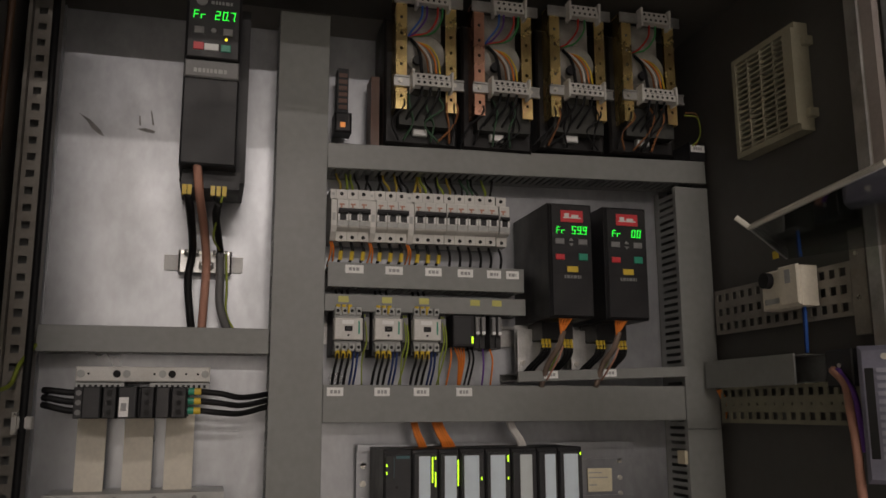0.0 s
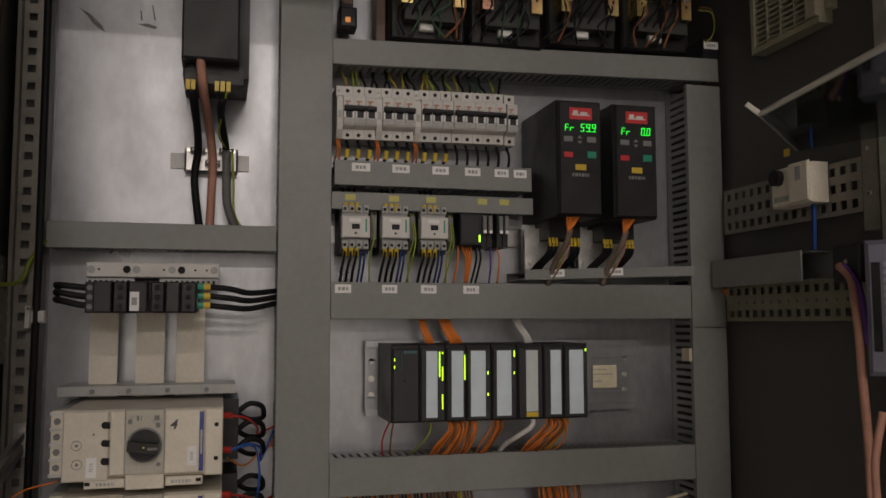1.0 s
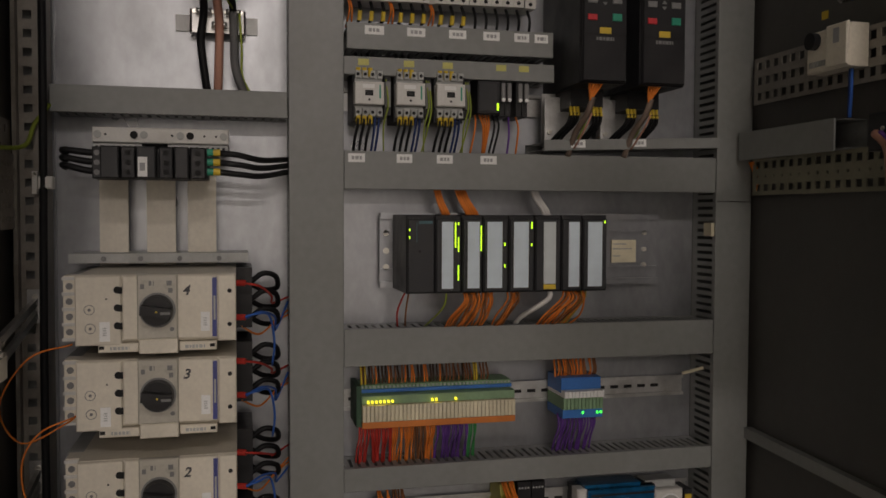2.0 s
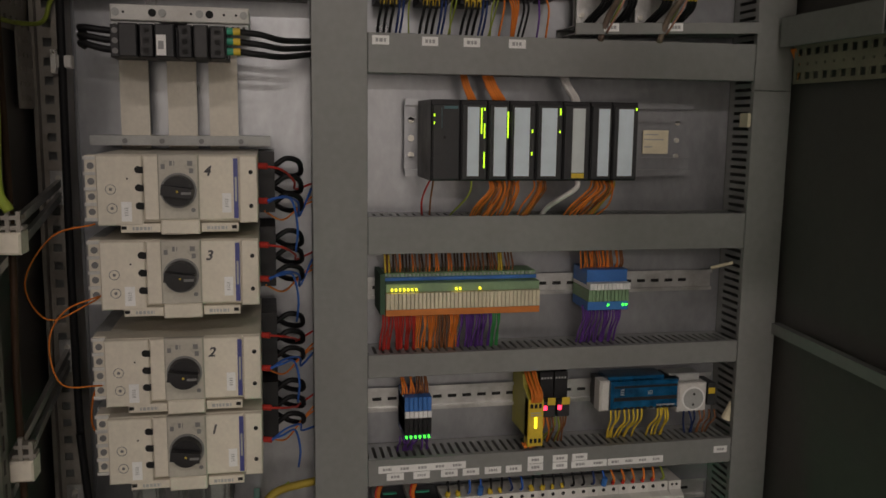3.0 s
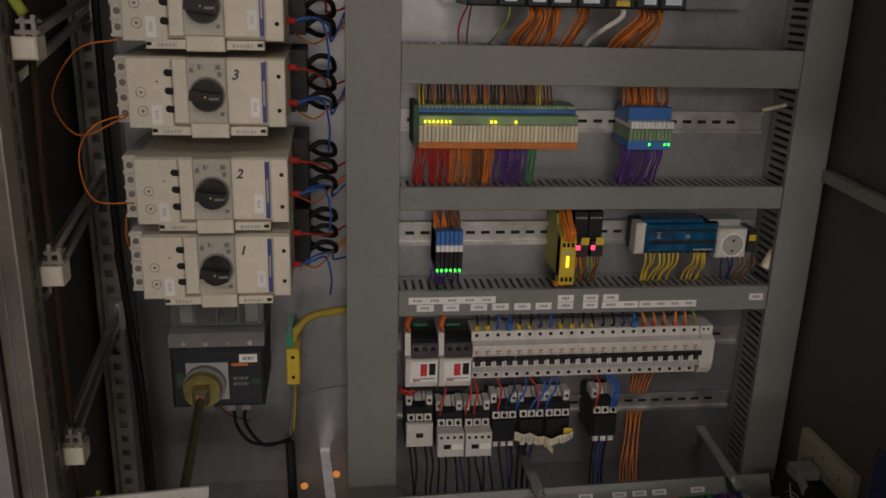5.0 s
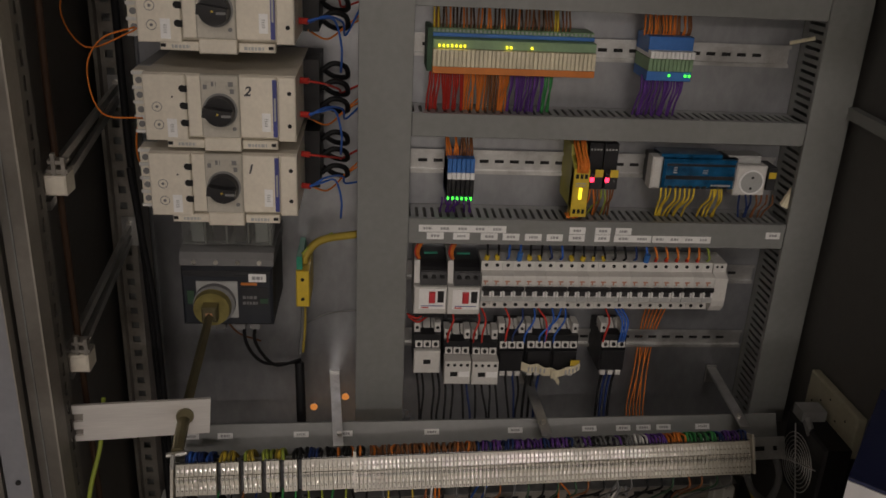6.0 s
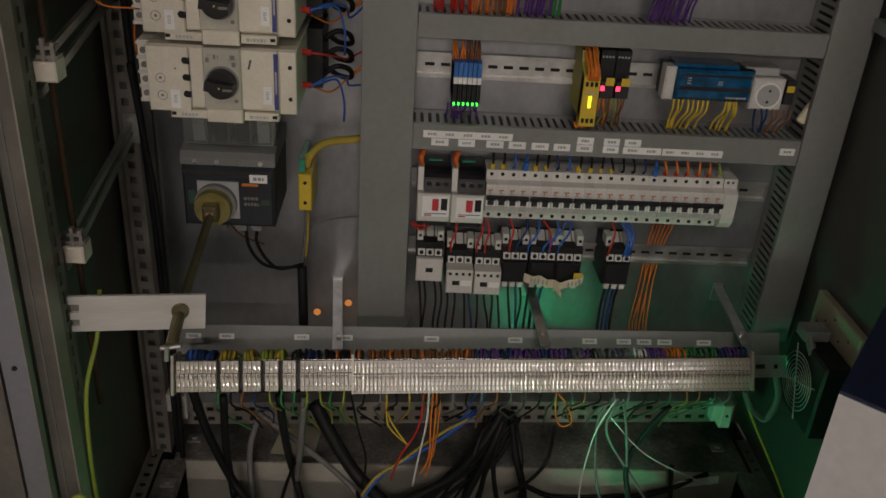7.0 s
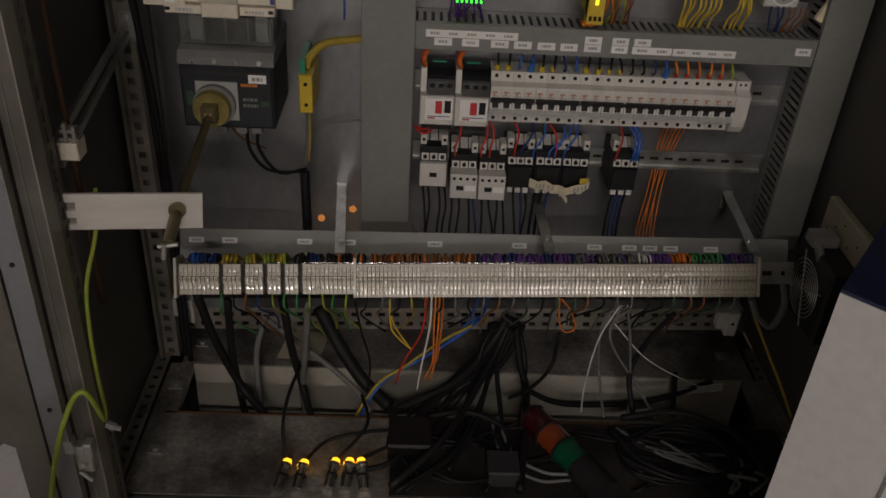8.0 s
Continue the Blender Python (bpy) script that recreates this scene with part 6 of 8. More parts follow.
M["core"] = material("varnished_core", (0.010, 0.009, 0.009), 0.4, vary=0.4, scale=40, bump=0.3, spec=0.3)
M["wrap"] = material("dull_plastic_wrap", (0.34, 0.33, 0.30), 0.12, vary=0.45, scale=22, bump=0.9, coat=0.6)
M["sleeve"] = material("dark_fabric_sleeve", (0.032, 0.033, 0.029), 0.6, vary=0.5, scale=40, bump=0.3)
transformer(0.101, 1.926, 0, False, "transformer between yellow zinc brackets with white terminal block")
transformer(0.233, 1.927, 0, True, "transformer between reddish and yellow zinc brackets")
transformer(0.368, 1.936, 1, False, "transformer with brass brackets and pale terminal blocks")
transformer(0.503, 1.940, 1, False, "transformer with dull brass brackets at the row end")
wires("earth_wire", "thin earth wires at the end of the transformer row", [("earth", 0.0013, [(0.612, -0.05, 1.955), (0.650, -0.03, 1.96), (0.665, -0.01, 1.935), (0.655, 0.0, 1.918)]), ("brown", 0.0013, [(0.614, -0.05, 1.96), (0.655, -0.02, 1.97), (0.672, 0.0, 1.945), (0.662, 0.0, 1.92)])])
t = thing("end_terminal", 0.648, 0.0, 1.900, "dark terminal with white label above the duct", "terminal block")
part("body", Shape().box(0.002, 0.034, 0.002, 0.078, -0.008, 0.026), M["black"], t)
tag(t, 0.004, 0.032, 0.008, 0.021, 0.002)
t = thing("indicator_strip", 0.012, 0.02, 1.898, "dark slim device with an orange lamp hanging by wires", "indicator")
part("body", Shape().box(0.004, 0.022, 0.0, 0.03, 0.024, 0.110), M["charcoal"], t)
part("base", Shape().box(0, 0.028, -0.004, 0.03, 0.0, 0.034, 0.003), M["black"], t)
part("lamp", Shape().box(0.009, 0.017, -0.006, -0.003, 0.008, 0.016), M["led_dim"], t, "small orange lamp")
for k in range(6):
    part("segment", Shape().box(0.006, 0.020, -0.001, 0.001, 0.040 + 0.011 * k, 0.047 + 0.011 * k), M["brownp"], t)
t = thing("upright_strip", 0.072, 0.02, 1.88, "brownish upright steel strip beside the first transformer", "bracket")
part("strip", Shape().box(0, 0.014, 0, 0.04, 0, 0.12), M["brownp"], t)

# ---- foot of the cabinet: terminal strip, floor, cables ----
TB = Matrix.Translation((-0.340, -0.207, 0.477)) @ pose(0, 0, 0, 0, -2.0, 0.8) @ pose(0, 0, 0, -26, 0, 0)
strip = thing("terminal_strip", 0, 0, 0, "long strip of pale screw terminals with glossy clear markers", "terminal block")
strip.matrix_basis = TB


def smoothed(me):
    me.polygons.foreach_set("use_smooth", [len(p.vertices) == 4 for p in me.polygons])
    return me


def strip_meshes(h, pitch, rows):
    body = Shape().box(0.0001, pitch - 0.0002, 0.004, 0.045, 0.0, h, 0.0003).box(0.0006, pitch - 0.0008, -0.001, 0.005, h * 0.40, h * 0.60).mesh("terminal", M["terminal"])
    caps, holes = Shape(), Shape()
    mid, half = pitch / 2, pitch / 2 - 0.0011
    for k in rows + (0.5,):
        tall = 0.0022 if k != 0.5 else 0.0011
        g = [-1, -0.5, 0, 0.5, 1]
        wide = half if k != 0.5 else 0.0011
        # each clear marker is a shallow lens that leans a little upwards
        caps.add([(mid + a * wide, 0.0010 + 0.5 * 0.23 * wide * a * a + tall * (0.185 * c + 0.006 * c * c) + (0.0 if k != 0.5 else -0.0028), h * k + c * tall) for c in g for a in g],
                 [(5 * i + j, 5 * i + j + 1, 5 * i + j + 6, 5 * i + j + 5) for i in range(4) for j in range(4)])
        if k == 0.5:
            holes.rod((mid, -0.0016, h * k), (mid, -0.0006, h * k), 0.0021, 10)
            continue
        holes.box(0.0024, pitch - 0.0026, 0.0034, 0.0046, h * k - 0.0046, h * k - 0.0032)
    return body, smoothed(caps.mesh("marker", M["gloss"])), holes.mesh("screw_hole", M["hole"])


M["terminal"] = material("pale_terminal", (0.52, 0.49, 0.41), 0.32, vary=0.12, scale=30, dirt=(0.3, 0.27, 0.22), amount=0.3, shift=0.08)
M["gloss"] = material("clear_marker", (0.62, 0.60, 0.53), 0.12, vary=0.06, scale=30, bump=0.0, coat=1.0, shift=0.1, spec=0.7)
x = 0.0
for h, pitch, n, rows in ((0.046, 0.0066, 40, (0.24, 0.80)), (0.0505, 0.0062, 99, (0.14, 0.30, 0.70, 0.86))):
    trio = strip_meshes(h, pitch, rows)
    for i in range(n):
        if h < 0.05 and i in (9, 14, 19, 23, 27):
            part("gap", Shape().box(x, x + pitch, 0.02, 0.045, 0.0, h), M["black"], strip)
            x += pitch
            continue
        b = new("terminal", trio[0])
        b.parent, b.location = strip, (x, 0, -0.005 if h > 0.05 else 0)
        for nm, me in (("marker", trio[1]), ("screw_hole", trio[2])):
            o = new(nm, me)
            o.parent = b
        x += pitch
for a, b, h in ((0.0, 0.058, 0.046), (0.068, 0.09, 0.046), (0.13, 0.155, 0.046), (0.185, 0.262, 0.046), (0.266, 0.43, 0.0455), (0.432, 0.56, 0.0455), (0.562, 0.72, 0.0455), (0.722, 0.84, 0.0455), (0.842, 0.876, 0.0455)):
    part("clear_cover", Shape().box(a, b, 0.0, 0.03, h + 0.002, h + 0.003), M["clearp"], strip, "clear plastic cover")
for a in (-0.006, 0.262, 0.878):
    part("end_stop", Shape().box(a, a + 0.004, -0.004, 0.045, -0.004, 0.056), M["terminal"], strip)
part("rail", Shape().box(-0.01, 0.955, 0.046, 0.050, 0.008, 0.043), M["steel"], strip)
part("rail_slot", Shape().box(0.905, 0.920, 0.0452, 0.047, 0.022, 0.029).box(0.935, 0.941, 0.0452, 0.047, 0.022, 0.029), M["hole"], strip)
for top, end in (((-0.1195, 0.075, 0.522), (0.016, -0.225, 0.004)), ((0.220, 0.075, 0.532), (0.0, -0.22, 0.012)), ((0.566, 0.072, 0.538), (-0.018, -0.20, 0.006))):
    t = thing("rail_bracket", *top, "angled zinc-plated bracket holding the terminal strip", "bracket", "rail brackets")
    s = Shape()
    top, end = Vector((0.0, 0.0, 0.0)), Vector(end)
    for dx0, dx1 in ((-0.008, 0.008),):
        a, b = top, end
        s.add([(a.x + dx0, a.y, a.z), (a.x + dx1, a.y, a.z), (b.x + dx1, b.y, b.z), (b.x + dx0, b.y, b.z), (a.x + dx0, a.y, a.z - 0.004), (a.x + dx1, a.y, a.z - 0.004), (b.x + dx1, b.y, b.z - 0.004), (b.x + dx0, b.y, b.z - 0.004)],
              [(0, 1, 2, 3), (7, 6, 5, 4), (0, 4, 5, 1), (1, 5, 6, 2), (2, 6, 7, 3), (3, 7, 4, 0)])
    part("arm", s, M["steel"], t)
    part("foot", Shape().box(-0.009, 0.009, 0.0, 0.004, -0.030, 0.004), M["steel"], t)
    part("screw", Shape().rod((end.x, end.y + 0.03, end.z - 0.002), (end.x, end.y + 0.03, end.z + 0.004), 0.004, 8), M["tin"], t)
rng = random.Random(12)
for a, b, n, cols in ((0.012, 0.055, 9, ["navy", "navy", "blue"]), (0.06, 0.085, 4, ["darkyellow", "yellow"]), (0.098, 0.115, 3, ["darkyellow", "earth"]), (0.125, 0.16, 6, ["darkyellow", "yellow", "earth"]), (0.17, 0.215, 8, ["black", "navy"]), (0.22, 0.28, 11, ["orange", "black"]), (0.285, 0.45, 30, ["orange", "brown", "brown", "brown"]), (0.45, 0.60, 26, ["violet", "violet", "navy"]),
                      (0.60, 0.68, 10, ["black", "grey", "violet"]), (0.68, 0.72, 7, ["white", "grey"]), (0.72, 0.75, 6, ["violet"]), (0.75, 0.78, 6, ["orange"]), (0.78, 0.83, 9, ["green", "green", "darkgreen"]), (0.83, 0.878, 8, ["violet", "navy"])):
    L = []
    for i in range(n):
        u = a + (b - a) * (i + 0.5) / n
        p = [TB @ Vector((u, 0.012, 0.046)), TB @ Vector((u + rng.uniform(-0.003, 0.003), 0.020, 0.053 + rng.uniform(0, 0.006))), TB @ Vector((u + rng.uniform(-0.005, 0.005), 0.040, 0.056)), TB @ Vector((u, 0.065, 0.045))]
        L.append((rng.choice(cols), 0.0019 if u > 0.2 else 0.0026, p))
    wires("terminal_wires", "short coloured wires between the duct and the terminal strip", L)
for a, b, n, cols in ((0.05, 0.26, 11, ["earth", "earth", "navy", "grey", "brown", "green", "black"]), (0.27, 0.86, 26, ["grey", "black", "darkgreen", "brown", "darkyellow", "black", "grey"])):
    L = []
    for i in range(n):
        u = a + (b - a) * (i + 0.5) / n
        p = [TB @ Vector((u, 0.02, 0.002)), TB @ Vector((u + rng.uniform(-0.004, 0.004), 0.016, -0.022)), Vector((TB @ Vector((u + rng.uniform(-0.015, 0.015), 0, 0))).to_tuple()) + Vector((0, 0.08, -0.10)), Vector((TB @ Vector((u + rng.uniform(-0.03, 0.03), 0, 0))).to_tuple()) + Vector((0, 0.15, -0.17 - rng.uniform(0, 0.03)))]
        L.append((rng.choice(cols), 0.0017, p))
    wires("terminal_wires", "thin field wires leaving the terminal strip downwards", L)

# second, lower terminal row and the perforated clamp rail behind it
t = thing("lower_terminal_row", -0.30, 0.0, 0.335, "shaded row of grey terminals behind the cables", "terminal block", "", "", (0, -2.3, 0))
low = Shape().box(0.0002, 0.0075, 0.0, 0.05, 0, 0.035, 0.0006).mesh("terminal", M["grey"])
for i in range(108):
    if i % 17 in (15, 16):
        continue
    o = new("terminal", low)
    o.parent, o.location = t, (0.008 * i, 0, 0)
t = thing("clamp_rail", -0.41, -0.005, 0.254, "perforated steel cable clamp rail across the cabinet foot", "rail", "", "", (0, -2.2, 0))
s = Shape()
s.sheet(0, 1.03, 0.0, 0.045, [(0.02 + 0.025 * i, zz, 0.006, 0.0045) for i in range(40) for zz in (0.012, 0.033)], lambda u, v, d: (u, d, v), 0.002)
part("face", s, M["post"], t)
# black sheet that paints the shade seen through the clamp rail's holes
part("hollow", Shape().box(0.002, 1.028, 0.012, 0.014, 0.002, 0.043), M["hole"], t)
part("upper_fold", Shape().box(0, 1.03, 0.0, 0.03, 0.0455, 0.0475), M["steel"], t)
for px, pz in ((-0.412, 0.313), (0.568, 0.325)):
    t = thing("plastic_clip", px, -0.03, pz - 0.022, "white plastic corner clip on the clamp rail", "clip", "plastic clips")
    part("body", Shape().box(0, 0.018, 0.004, 0.03, 0.006, 0.042, 0.002).box(0.016, 0.036, 0.0, 0.03, -0.006, 0.044, 0.002), M["white"], t)
    part("hole", Shape().rod((0.026, -0.001, 0.022), (0.026, 0.001, 0.022), 0.003, 8), M["hole"], t)

# floor plates with the cable opening between them
part("rear_floor", Shape().box(-0.405, 0.66, -0.036, 0.115, ZB - 0.003, ZB), M["dirtfloor"], cab, "dirty steel floor plate")
part("floor_flange", Shape().box(-0.385, 0.64, -0.036, -0.033, ZB - 0.13, ZB - 0.004), M["plinth"], cab, "pale flange under the floor plate")
part("front_floor", Shape().box(-0.425, 0.66, -0.345, -0.168, ZB - 0.003, ZB), M["dirtfloor"], cab, "dirty steel floor plate")
part("floor_edge", Shape().box(-0.402, 0.64, -0.1675, -0.163, ZB - 0.012, ZB - 0.001), M["w_brown"], cab, "rusty edge of the cable opening")
# added sheet; its near-black colour stands in for the floor's deep shade
solid("rubber_mat", Shape().box(-0.015, 0.655, -0.342, -0.171, ZB + 0.0005, ZB + 0.004, 0.001), M["rubber"], "dark sheet added for the dim floor under the tangle of cables", "mat")
part("front_lip", Shape().box(-0.455, 0.69, FRONT, -0.347, ZB - 0.03, ZB - 0.004), M["wall"], cab)
part("plinth_front", Shape().box(XL, XR, FRONT, FRONT + 0.003, 0.0, ZB - 0.031), M["wall"], cab)
part("plinth_side", Shape().box(XL, XL + 0.003, FRONT + 0.004, 0.119, 0.0, ZB - 0.004), M["wall"], cab)
part("plinth_side", Shape().box(XR - 0.003, XR, FRONT + 0.004, 0.119, 0.0, ZB - 0.004), M["wall"], cab)
part("floor_bearer", Shape().box(-0.425, -0.385, -0.167, -0.037, ZB - 0.02, ZB - 0.001).box(0.642, 0.688, -0.167, -0.037, ZB - 0.02, ZB - 0.001), M["dirtfloor"], cab)
part("flange_bolt", Shape().rod((-0.30, -0.04, 0.155), (-0.30, -0.035, 0.155), 0.005, 8), M["w_brown"], cab)
s = Shape()
s.sheet(-0.452, -0.428, -0.38, 0.05, [(-0.440, -0.36 + 0.025 * i, 0.005, 0.005) for i in range(16)], lambda u, v, d: (u, v, ZB + 0.004 + d), 0.002)
part("floor_channel", s, M["post"], cab, "perforated floor channel")
s = Shape()
s.sheet(0.664, 0.686, -0.38, 0.05, [(0.675, -0.36 + 0.025 * i, 0.005, 0.005) for i in range(16)], lambda u, v, d: (u, v, ZB + 0.004 + d), 0.002)
part("floor_channel", s, M["post"], cab, "perforated floor channel")
for px, py in ((-0.40, -0.10), (-0.395, -0.255), (-0.38, 0.02), (0.62, 0.03)):
    part("floor_bracket", Shape().box(px - 0.012, px + 0.012, py - 0.010, py + 0.010, ZB, ZB + 0.003).rod((px, py, ZB + 0.003), (px, py, ZB + 0.008), 0.006, 6), M["steel"], cab)
solid("paper_scrap", Shape().add([(-0.235, -0.02, 0.204), (-0.155, -0.028, 0.206), (-0.145, 0.04, 0.214), (-0.215, 0.055, 0.222), (-0.235, -0.02, 0.2045), (-0.155, -0.028, 0.2065), (-0.145, 0.04, 0.2145), (-0.215, 0.055, 0.2225)], [(0, 1, 2, 3), (7, 6, 5, 4), (0, 4, 5, 1), (1, 5, 6, 2), (2, 6, 7, 3), (3, 7, 4, 0)]), M["ivoryd"], "dusty scrap of paper on the cabinet floor", "paper")
# bare metal in card white, so that it looks lit in the shade
solid("metal_strip", Shape().add([(0.50, -0.060, 0.175), (0.60, -0.052, 0.185), (0.60, -0.048, 0.199), (0.52, -0.055, 0.188), (0.50, -0.058, 0.175), (0.60, -0.050, 0.185), (0.60, -0.046, 0.199), (0.52, -0.053, 0.188)], [(0, 1, 2, 3), (7, 6, 5, 4), (0, 4, 5, 1), (1, 5, 6, 2), (2, 6, 7, 3), (3, 7, 4, 0)]), M["paper"], "scrap of sheet metal in the opening, coloured pale to look lit", "scrap metal")

CABLES = [
    ("black", .0075, [(-0.332, -0.15, 0.448), (-0.315, -0.13, 0.333), (-0.285, -0.11, 0.217), (-0.237, -0.147, 0.18)]),
    ("black", .0065, [(-0.285, -0.14, 0.423), (-0.291, -0.12, 0.302), (-0.289, -0.1, 0.195), (-0.271, -0.148, 0.18)]),
    ("grey", .0055, [(-0.242, -0.06, 0.33), (-0.262, -0.06, 0.254), (-0.26, -0.08, 0.178), (-0.242, -0.147, 0.18)]),
    ("black", .007, [(-0.197, -0.14, 0.427), (-0.191, -0.12, 0.318), (-0.178, -0.1, 0.213), (-0.159, -0.144, 0.18)]),
    ("grey", .006, [(-0.156, -0.14, 0.423), (-0.167, -0.12, 0.307), (-0.178, -0.1, 0.199), (-0.167, -0.144, 0.18)]),
    ("grey", .005, [(-0.244, -0.05, 0.317), (-0.154, -0.08, 0.262), (-0.081, -0.12, 0.221), (-0.054, -0.153, 0.2)]),
    ("black", .012, [(-0.149, -0.06, 0.353), (-0.113, -0.08, 0.289), (-0.072, -0.1, 0.23), (-0.02, -0.138, 0.2)]),
    ("black", .002, [(-0.083, -0.15, 0.45), (-0.07, -0.14, 0.363), (-0.056, -0.14, 0.303), (-0.061, -0.12, 0.222)]),
    ("black", .003, [(-0.176, -0.1, 0.265), (-0.186, -0.2, 0.276), (-0.189, -0.251, 0.25), (-0.179, -0.284, 0.215)]),
    ("yellow", .0015, [(-0.027, -0.12, 0.402), (-0.015, -0.12, 0.362), (0.01, -0.13, 0.328)]),
    ("yellow", .0015, [(-0.025, -0.14, 0.434), (-0.022, -0.12, 0.361), (-0.003, -0.12, 0.332), (0.013, -0.13, 0.325)]),
    ("red", .0018, [(0.035, -0.15, 0.449), (0.028, -0.14, 0.367), (0.001, -0.12, 0.289), (-0.012, -0.11, 0.228)]),
    ("white", .0018, [(0.041, -0.17, 0.467), (0.041, -0.15, 0.387), (0.031, -0.13, 0.286), (0.026, -0.12, 0.225)]),
    ("orange", .0016, [(0.048, -0.16, 0.46), (0.048, -0.15, 0.388), (0.05, -0.13, 0.299), (0.037, -0.12, 0.252)]),
    ("orange", .0016, [(0.054, -0.16, 0.461), (0.055, -0.15, 0.388), (0.054, -0.13, 0.299), (0.047, -0.12, 0.246)]),
    ("orange", .0016, [(0.059, -0.16, 0.461), (0.061, -0.15, 0.411), (0.06, -0.13, 0.337), (0.057, -0.12, 0.291)]),
    ("blue", .0034, [(0.135, -0.03, 0.324), (0.085, -0.06, 0.292), (0.03, -0.09, 0.270), (-0.02, -0.105, 0.245), (-0.055, -0.13, 0.214), (-0.075, -0.15, 0.17)]),
    ("darkyellow", .003, [(0.148, -0.03, 0.318), (0.094, -0.06, 0.309), (0.046, -0.075, 0.282), (0.004, -0.1, 0.262), (-0.04, -0.115, 0.236), (-0.07, -0.14, 0.20), (-0.09, -0.15, 0.16)]),
    ("blue", .002, [(0.119, -0.15, 0.456), (0.117, -0.08, 0.373), (0.109, -0.05, 0.319), (0.076, -0.05, 0.286)]),
    ("blue", .002, [(0.132, -0.15, 0.457), (0.136, -0.08, 0.374), (0.129, -0.05, 0.326), (0.086, -0.05, 0.28)]),
    ("black", .008, [(0.186, -0.03, 0.326), (0.148, -0.06, 0.271), (0.087, -0.12, 0.241), (-0.02, -0.173, 0.22)]),
    ("black", .006, [(0.191, -0.03, 0.326), (0.157, -0.08, 0.262), (0.075, -0.243, 0.24), (-0.013, -0.338, 0.22)]),
    ("black", .005, [(0.166, -0.03, 0.312), (0.118, -0.08, 0.247), (0.049, -0.12, 0.213), (-0.019, -0.191, 0.23)]),
    ("black", .004, [(0.182, -0.03, 0.307), (0.146, -0.06, 0.297), (0.118, -0.12, 0.216), (0.085, -0.256, 0.215), (-0.004, -0.343, 0.215)]),
    ("black", .007, [(0.197, -0.04, 0.328), (0.211, -0.06, 0.247), (0.224, -0.1, 0.202), (0.201, -0.257, 0.22), (0.19, -0.336, 0.215)]),
    ("black", .0035, [(0.277, -0.05, 0.307), (0.269, -0.06, 0.236), (0.226, -0.1, 0.216), (0.192, -0.1, 0.194)]),
    ("orange", .0015, [(0.246, -0.15, 0.455), (0.256, -0.13, 0.393), (0.268, -0.13, 0.372), (0.284, -0.13, 0.382), (0.269, -0.14, 0.424), (0.25, -0.15, 0.453)]),
    ("grey", .0025, [(0.348, -0.13, 0.437), (0.331, -0.12, 0.376), (0.347, -0.1, 0.26), (0.353, -0.161, 0.21)]),
    ("white", .0015, [(0.352, -0.13, 0.431), (0.33, -0.12, 0.352), (0.326, -0.1, 0.233), (0.315, -0.148, 0.21)]),
    ("grey", .0025, [(0.356, -0.13, 0.432), (0.349, -0.12, 0.353), (0.417, -0.1, 0.237), (0.445, -0.157, 0.21)]),
    ("grey", .0025, [(0.363, -0.13, 0.432), (0.383, -0.12, 0.354), (0.409, -0.1, 0.223), (0.395, -0.159, 0.21)]),
    ("white", .0012, [(0.348, -0.12, 0.389), (0.433, -0.1, 0.29), (0.566, -0.06, 0.194), (0.592, -0.05, 0.186)]),
    ("black", .005, [(0.457, -0.1, 0.396), (0.424, -0.1, 0.34), (0.402, -0.1, 0.263), (0.41, -0.141, 0.2)]),
    ("black", .005, [(0.227, -0.07, 0.189), (0.302, -0.08, 0.166), (0.461, -0.07, 0.17), (0.581, -0.04, 0.197)]),
    ("black", .005, [(0.5, -0.06, 0.232), (0.504, -0.07, 0.186), (0.486, -0.127, 0.19)]),
    ("grey", .006, [(0.6, -0.14, 0.5), (0.622, -0.13, 0.443), (0.617, -0.12, 0.391), (0.588, -0.12, 0.411), (0.565, -0.13, 0.452)]),
    ("darkyellow", .0026, [(0.574, -0.12, 0.428), (0.62, -0.1, 0.348), (0.654, -0.14, 0.282), (0.691, -0.147, 0.21)]),
    ("grey", .003, [(0.155, -0.174, 0.215), (0.168, -0.266, 0.215), (0.219, -0.312, 0.215), (0.273, -0.31, 0.215)]),
    ("grey", .003, [(0.165, -0.17, 0.218), (0.183, -0.256, 0.218), (0.229, -0.297, 0.218), (0.283, -0.301, 0.218)]),
    ("grey", .003, [(0.44, -0.217, 0.215), (0.511, -0.278, 0.215), (0.579, -0.3, 0.215)]),
    ("black", .005, [(0.029, -0.185, 0.22), (0.115, -0.178, 0.23), (0.181, -0.219, 0.22), (0.146, -0.319, 0.22)]),
    ("black", .006, [(0.381, -0.17, 0.22), (0.48, -0.163, 0.23), (0.569, -0.204, 0.22), (0.599, -0.292, 0.22)]),
    ("black", .005, [(0.356, -0.199, 0.22), (0.396, -0.279, 0.225), (0.483, -0.308, 0.22), (0.546, -0.281, 0.22)]),
    ("black", .003, [(-0.15, -0.283, 0.215), (-0.118, -0.244, 0.22), (-0.055, -0.232, 0.23), (0.01, -0.213, 0.22)]),
    ("black", .003, [(-0.061, -0.277, 0.215), (-0.017, -0.252, 0.22), (0.029, -0.23, 0.225)]),
    ("black", .003, [(-0.097, -0.278, 0.215), (-0.055, -0.223, 0.24), (-0.069, -0.15, 0.236)]),
]
